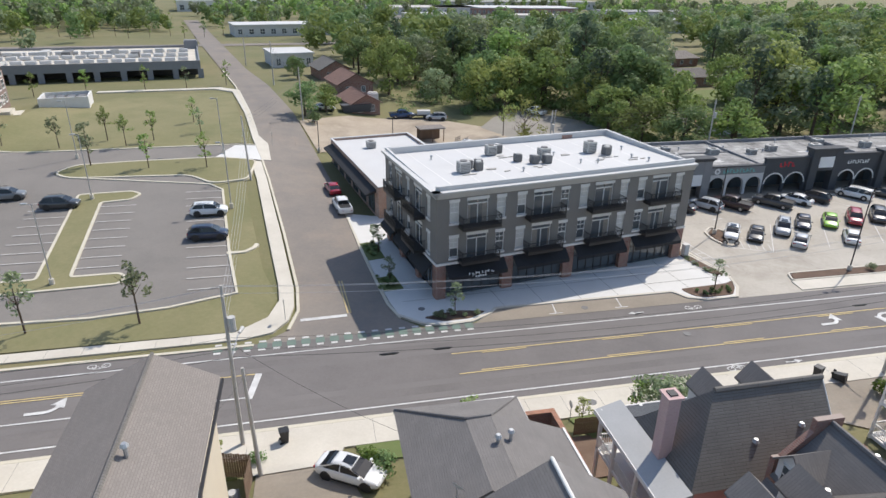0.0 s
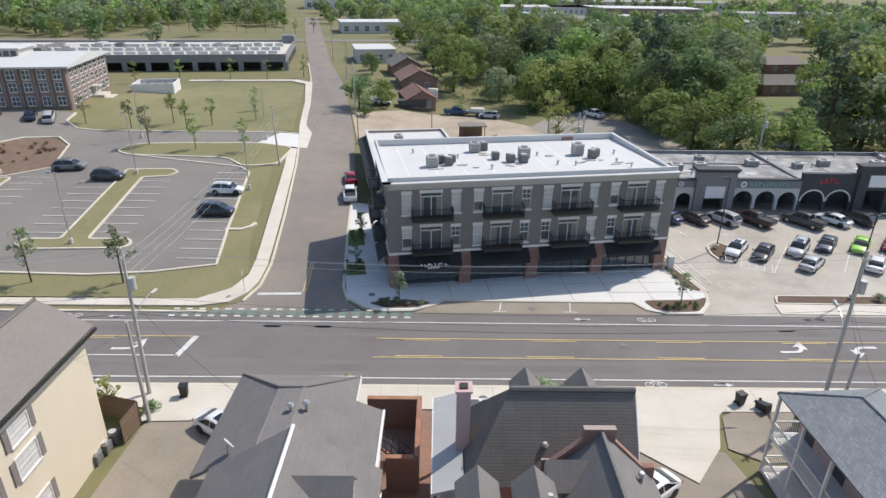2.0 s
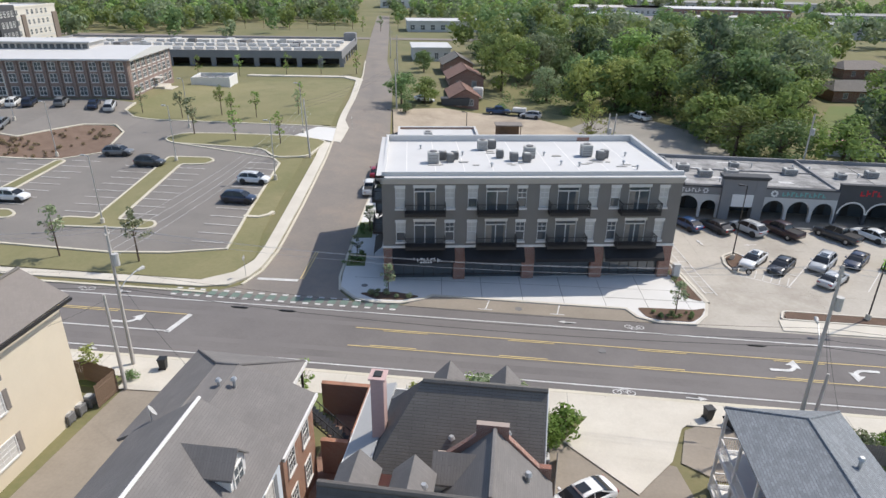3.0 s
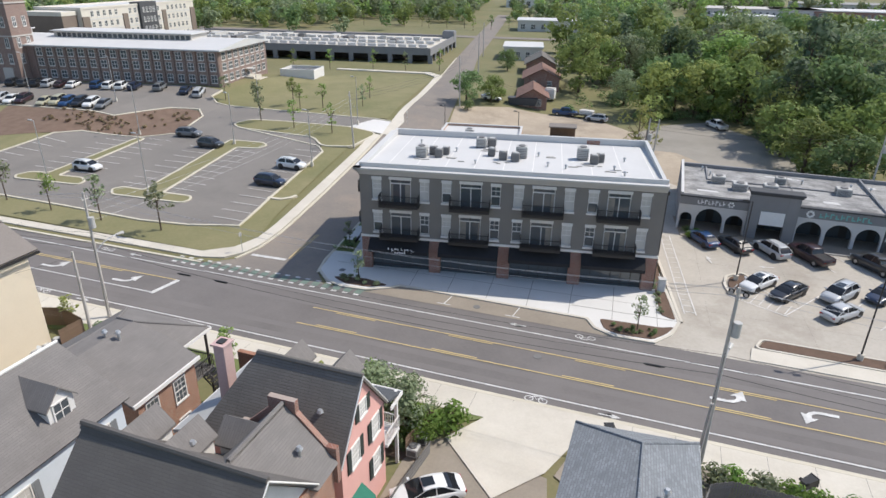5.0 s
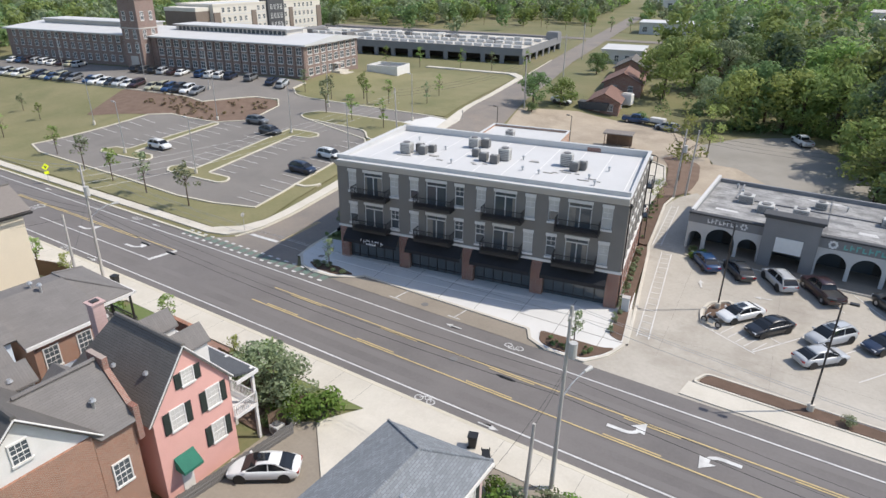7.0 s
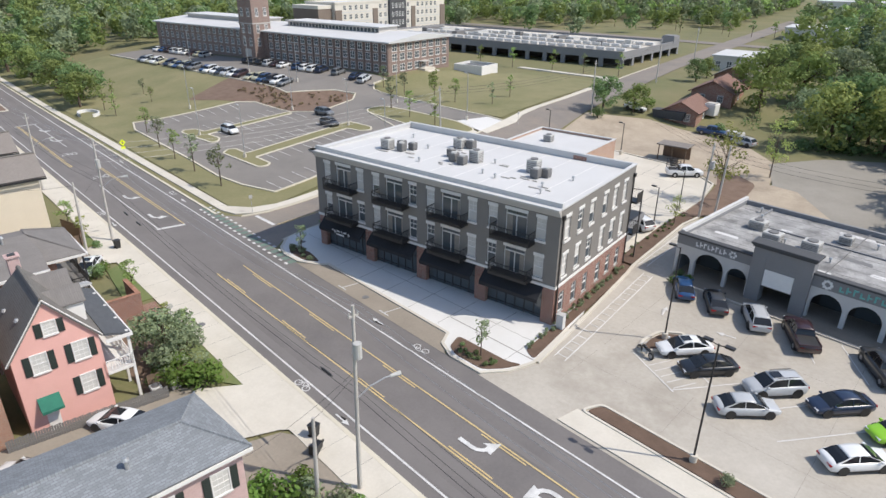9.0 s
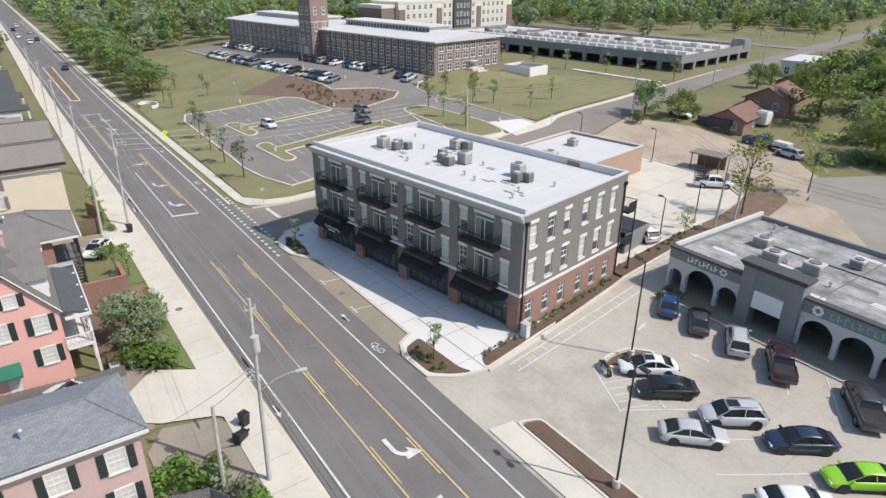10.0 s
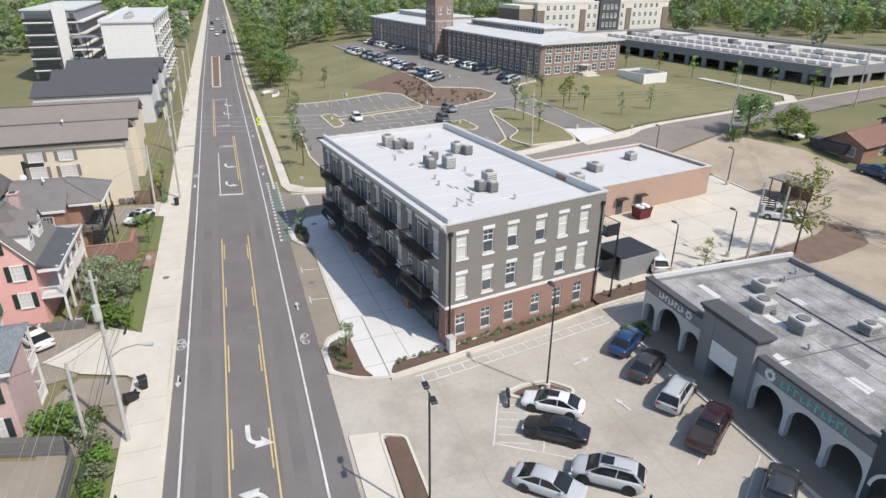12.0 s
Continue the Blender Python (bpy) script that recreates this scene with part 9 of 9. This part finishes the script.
sign_post(-43.6, 50.7, 2.7, "diamond", "fluorescent yellow diamond crossing sign on a post")
sign_post(-3.7, 54.4, 2.3, "back", "stop sign seen from behind at the corner")
sign_post(17.6, 35.2, 1.6, "back", "small sign post by the footway")
sign_post(-6.9, 112.9, 2.2, "back", "sign post at the drive mouth")
for k in range(3):
    x, y = -6.75 + 0.15 * k, 29.6 + 1.05 * k
    hvac(x, y, land(x, y) + 0.02, 0.8, 0.8, 0.85, 0, "condenser")
for x, y, rz in ((27.9, 30.0, 0), (28.0, 31.4, 5)):
    hvac(x, y, land(x, y) + 0.05, 0.8, 0.8, 0.8, rz, "cabinet")


def bin_cart(x, y, rz, lying=False):
    t = thing("wheelie_bin", "black plastic wheeled bin lying on the footway" if lying else "black plastic wheeled bin standing by the footway", "bin", group="wheeled bins")
    t.matrix_basis = pose(x, y, land(x, y) + (0.45 if lying else 0.14), 0, 84 if lying else 0, rz)
    bm = bmesh.new()
    solid(bm, [[(-0.24, -0.24, 0), (0.24, -0.24, 0), (0.24, 0.24, 0), (-0.24, 0.24, 0)], [(-0.32, -0.31, 0.95), (0.32, -0.31, 0.95), (0.32, 0.31, 0.95), (-0.32, 0.31, 0.95)]])
    part("body", bm, M["plastic_black"], t)
    boxes("lid", M["plastic_black"], t, (-0.36, -0.34, 0.95, 0.36, 0.34, 1.03), bevel=0.02)
    for s in (-1, 1):
        bm = bmesh.new()
        rod(bm, (-0.26, s * 0.28 - 0.03, 0.05), (-0.26, s * 0.28 + 0.03, 0.05), 0.12, n=10)
        part("wheel", bm, M["rubber"], t)


bin_cart(40.4, 36.5, 20)
bin_cart(41.6, 36.2, -60, True)
bin_cart(-3.4, 36.9, 10)
bin_cart(52.8, 35.8, 40, True)


def plank_fence(pts, h, mat, label, gap=0.02, w=0.14):
    t = thing("fence", label, "fence")
    for (x0, y0), (x1, y1) in zip(pts, pts[1:]):
        ln = math.hypot(x1 - x0, y1 - y0)
        n = max(1, int(ln / (w + gap)))
        a = math.degrees(math.atan2(y1 - y0, x1 - x0))
        bmh = bmesh.new()
        box(bmh, 0, -0.012, 0, w, 0.012, h)
        me = mesh_of("plank", bmh)
        me.materials.append(M[mat])
        for k in range(n):
            f = k / n
            o = new("plank", me)
            o.parent = t
            X, Y = x0 + (x1 - x0) * f, y0 + (y1 - y0) * f
            o.matrix_basis = pose(X, Y, land(X, Y) + 0.04 + 0.03 * ((k * 7) % 3), 0, 0, a)
        bmh = bmesh.new()
        for z in (0.35, h - 0.35):
            rod(bmh, (x0, y0, land(x0, y0) + z), (x1, y1, land(x1, y1) + z), 0.04, n=4)
        part("rail", bmh, M[mat], t)


plank_fence([(-8.9, 34.6), (-5.4, 33.7), (-5.6, 31.4)], 2.0, "wood", "weathered brown wooden fence by the cream house")
plank_fence([(45.5, 25.0), (45.7, 28.0), (46.9, 32.3), (48.2, 33.0), (56, 33.0)], 1.7, "wood_grey", "grey weathered board fence in front of bushes")
plank_fence([(17.2, 33.6), (27.9, 33.3)], 1.5, "wood", "brown board fence behind the front lawn")
plank_fence([(27.5, 29.6), (28.2, 33.2)], 1.7, "wood", "brown wooden side fence beside the pink house")
plank_fence([(27.8, 20.0), (28.9, 30.6)], 1.0, "wood_grey", "low grey fence along the car court")
plank_fence([(-13, 33.4), (-8.9, 34.6)], 1.9, "wood", "weathered brown wooden fence by the cream house")
# sunken court between the two houses
dk = thing("court_floor", "worn grey board floor inside the brick court", "deck", 11.6, 27.5, 0.1)
for k in range(16):
    boxes("board", M["wood_grey"], dk, (0.22 * k, 0, 0, 0.22 * k + 0.205, 5.65, 0.12 + 0.004 * (k % 3)))

# rear yard: enclosure, dumpster, hut
en = thing("dumpster_enclosure", "dark slatted and rendered bin enclosure behind the building", "enclosure", 34.0, 82.0, land(34, 84), 9.9)
boxes("side_wall", M["mall_grey"], en, (2.6, 0, 0, 2.85, 5.4, 2.4), label="grey rendered wall")
boxes("side_wall", M["mall_dark"], en, (-1.6, 0, 0, -1.35, 5.4, 2.4), (-1.35, 5.15, 0, 2.6, 5.4, 2.4))
boxes("roof_frame", M["dark_metal"], en, (-1.5, 0.2, 2.42, 2.7, 5.2, 2.5))
du = thing("dumpster", "maroon steel dumpster with pale sacks on top", "dumpster", 22.0, 95.4, land(22, 95) + 0.06, 9.9)
bm = bmesh.new()
solid(bm, [[(-0.7, -0.95, 0.15), (0.7, -0.95, 0.15), (0.7, 0.95, 0.15), (-0.7, 0.95, 0.15)], [(-0.85, -1.05, 1.5), (0.85, -1.05, 1.5), (0.85, 1.05, 1.5), (-0.85, 1.05, 1.5)]])
part("body", bm, M["maroon"], du, "maroon steel body")
boxes("rim", M["dark_metal"], du, (-0.9, -1.1, 1.42, 0.9, -1.0, 1.56), (-0.9, 1.0, 1.42, 0.9, 1.1, 1.56), (-0.9, -1.0, 1.42, -0.8, 1.0, 1.56), (0.8, -1.0, 1.42, 0.9, 1.0, 1.56))
for k in range(4):
    bm = bmesh.new()
    bmesh.ops.create_icosphere(bm, subdivisions=2, radius=0.42)
    for v in bm.verts:
        v.co *= 1 + 0.25 * noise.noise(v.co * 2.2 + Vector((k, 0, 0)))
        v.co.z = v.co.z * 0.6 + 1.6
        v.co.x += -0.35 + 0.7 * (k % 2)
        v.co.y += -0.5 + 1.0 * (k // 2)
    part("sack", bm, M["white_trim"], du, "pale full sack", smooth_faces=True)
sh = thing("open_shed", "dark timber open shed at the yard's edge", "shed", 20.8, 117.6, land(22, 118), 8)
boxes("roof", M["roof_brown"], sh, (-0.3, -0.3, 2.6, 5.0, 3.0, 2.8))
boxes("back_wall", M["wood"], sh, (0, 2.6, 0, 4.7, 2.75, 2.6))
for x in (0.0, 2.3, 4.6):
    boxes("post", M["wood"], sh, (x, 0, 0, x + 0.14, 0.14, 2.6))
tr = thing("skip_container", "dark steel roll-off skip on the dirt yard", "skip", 10.2, 140.5, land(11, 141), 6)
bm = bmesh.new()
solid(bm, [[(-3, -1.1, 0.3), (3, -1.1, 0.3), (3, 1.1, 0.3), (-3, 1.1, 0.3)], [(-3.4, -1.25, 1.9), (3.4, -1.25, 1.9), (3.4, 1.25, 1.9), (-3.4, 1.25, 1.9)]])
part("body", bm, M["mall_dark"], tr)
bm = bmesh.new()
for k in range(9):
    for s in (-1, 1):
        box(bm, -2.8 + 0.7 * k, s * 1.2 - 0.06, 0.5, -2.68 + 0.7 * k, s * 1.2 + 0.06, 1.8)
part("ribs", bm, M["mall_dark"], tr)
tk = thing("white_tank", "small pale storage box beside the bungalow", "tank", 13.6, 148, land(13, 148))
boxes("body", M["white_trim"], tk, (0, 0, 0, 2.4, 2.2, 2.4), bevel=0.1)
boxes("lid", M["cornice"], tk, (0.2, 0.2, 2.4, 2.2, 2.0, 2.55))
pl = thing("flatbed_trailer", "blue trailer loaded with machinery on the dirt yard", "trailer", 24.5, 138.2, land(24, 138), 170)
boxes("deck", M["dark_metal"], pl, (-3.2, -1.1, 0.7, 3.2, 1.1, 0.9))
boxes("load", M["paint_dull"], pl, (-2.0, -0.8, 0.9, 1.0, 0.8, 1.8), bevel=0.1)
for x in (-1.6, -0.7):
    for s in (-1, 1):
        bm = bmesh.new()
        rod(bm, (x, s * 1.05, 0.38), (x, s * 1.25, 0.38), 0.38, n=12)
        part("wheel", bm, M["rubber"], pl)
# motorcycle beside the lamp island
mc = thing("motorcycle", "parked dark motorcycle with chrome parts on the lot", "motorcycle", 50.9, 63.4, land(51, 63.4) + 0.05, 160)
for x in (-0.72, 0.72):
    bm = bmesh.new()
    rod(bm, (x, -0.07, 0.32), (x, 0.07, 0.32), 0.32, n=16)
    w = part("wheel", bm, M["rubber"], mc)
    bm = bmesh.new()
    rod(bm, (x, -0.08, 0.32), (x, 0.08, 0.32), 0.2, n=10)
    part("rim", bm, M["rim"], w)
bm = bmesh.new()
rod(bm, (-0.7, 0, 0.4), (0.35, 0, 0.75), 0.06)
rod(bm, (0.72, 0, 0.34), (0.42, 0, 1.0), 0.05)
rod(bm, (0.4, -0.38, 1.02), (0.4, 0.38, 1.02), 0.03)
part("frame", bm, M["steel"], mc, "chrome fork and bars")
boxes("engine", M["hvac"], mc, (-0.25, -0.17, 0.25, 0.3, 0.17, 0.6), bevel=0.05)
boxes("tank", M["plastic_black"], mc, (-0.05, -0.14, 0.68, 0.42, 0.14, 0.9), bevel=0.06)
boxes("seat", M["plastic_black"], mc, (-0.65, -0.15, 0.66, -0.05, 0.15, 0.78), bevel=0.05)
# utility cabinet at the grey building's corner
ub = thing("utility_cabinet", "pale grey electrical cabinet at the building corner", "cabinet", 43.2, 61.4, land(43, 61.4) + 0.1, 9.9)
boxes("body", M["mall_light"], ub, (-0.35, -0.3, 0, 0.35, 0.3, 1.5), bevel=0.03)
boxes("lid", M["hvac"], ub, (-0.4, -0.35, 1.5, 0.4, 0.35, 1.56))
# kerb inlet and manhole covers
for x, y in ((26.0, 51.6), (20.2, 36.9), (9.6, 54.2), (33.5, 45.0), (-24.0, 104.6)):
    mh = thing("manhole_cover", "round dark iron manhole cover set in the paving", "manhole", x, y, land(x, y) + (0.14 if y < 38 or y > 53 else 0.06), group="manholes")
    bm = bmesh.new()
    rod(bm, (0, 0, -0.02), (0, 0, 0.012), 0.36, n=18)
    part("cover", bm, M["hvac_dark"], mh)
# roof vents and a turbine on the houses
for x, y, z in ((-9.0, 24, 11.6), (8.4, 24.6, 8.8), (9.2, 24.9, 8.75), (22.3, 22.6, 7.9), (25.3, 22.9, 8.3), (21.6, 17.3, 9.6), (43.6, 24, 7.8), (26.3, 19.2, 9.1)):
    roof_vent(x, y, z, 0.5, 0.1)
dish = thing("satellite_dish", "small grey satellite dish on a roof edge", "satellite dish", 5.6, 22.0, 8.2, 40)
bm = bmesh.new()
rod(bm, (0, 0, -0.3), (0, 0, 0.6), 0.03, n=6)
part("mast", bm, M["steel"], dish)
bm = bmesh.new()
rod(bm, (0.05, 0, 0.6), (0.13, 0, 0.65), 0.12, 0.36, 14)
part("bowl", bm, M["hvac"], dish)
# stone ring and field sign by the oaks
rg = thing("entrance_wall", "low pale curved entrance wall on the lawn", "wall", -84, 56, land(-84, 56))
bm = bmesh.new()
for k in range(18):
    a0, a1 = math.pi * k / 18 * 1.6, math.pi * (k + 1) / 18 * 1.6
    P = lambda a, r, z: (r * math.cos(a), r * 0.6 * math.sin(a), z)
    face(bm, P(a0, 3.6, 0.7), P(a1, 3.6, 0.7), P(a1, 3.2, 0.7), P(a0, 3.2, 0.7))
    face(bm, P(a0, 3.6, -0.2), P(a1, 3.6, -0.2), P(a1, 3.6, 0.7), P(a0, 3.6, 0.7))
    face(bm, P(a0, 3.2, -0.2), P(a1, 3.2, -0.2), P(a1, 3.2, 0.7), P(a0, 3.2, 0.7))
part("wall_ring", bm, M["white_trim"], rg)
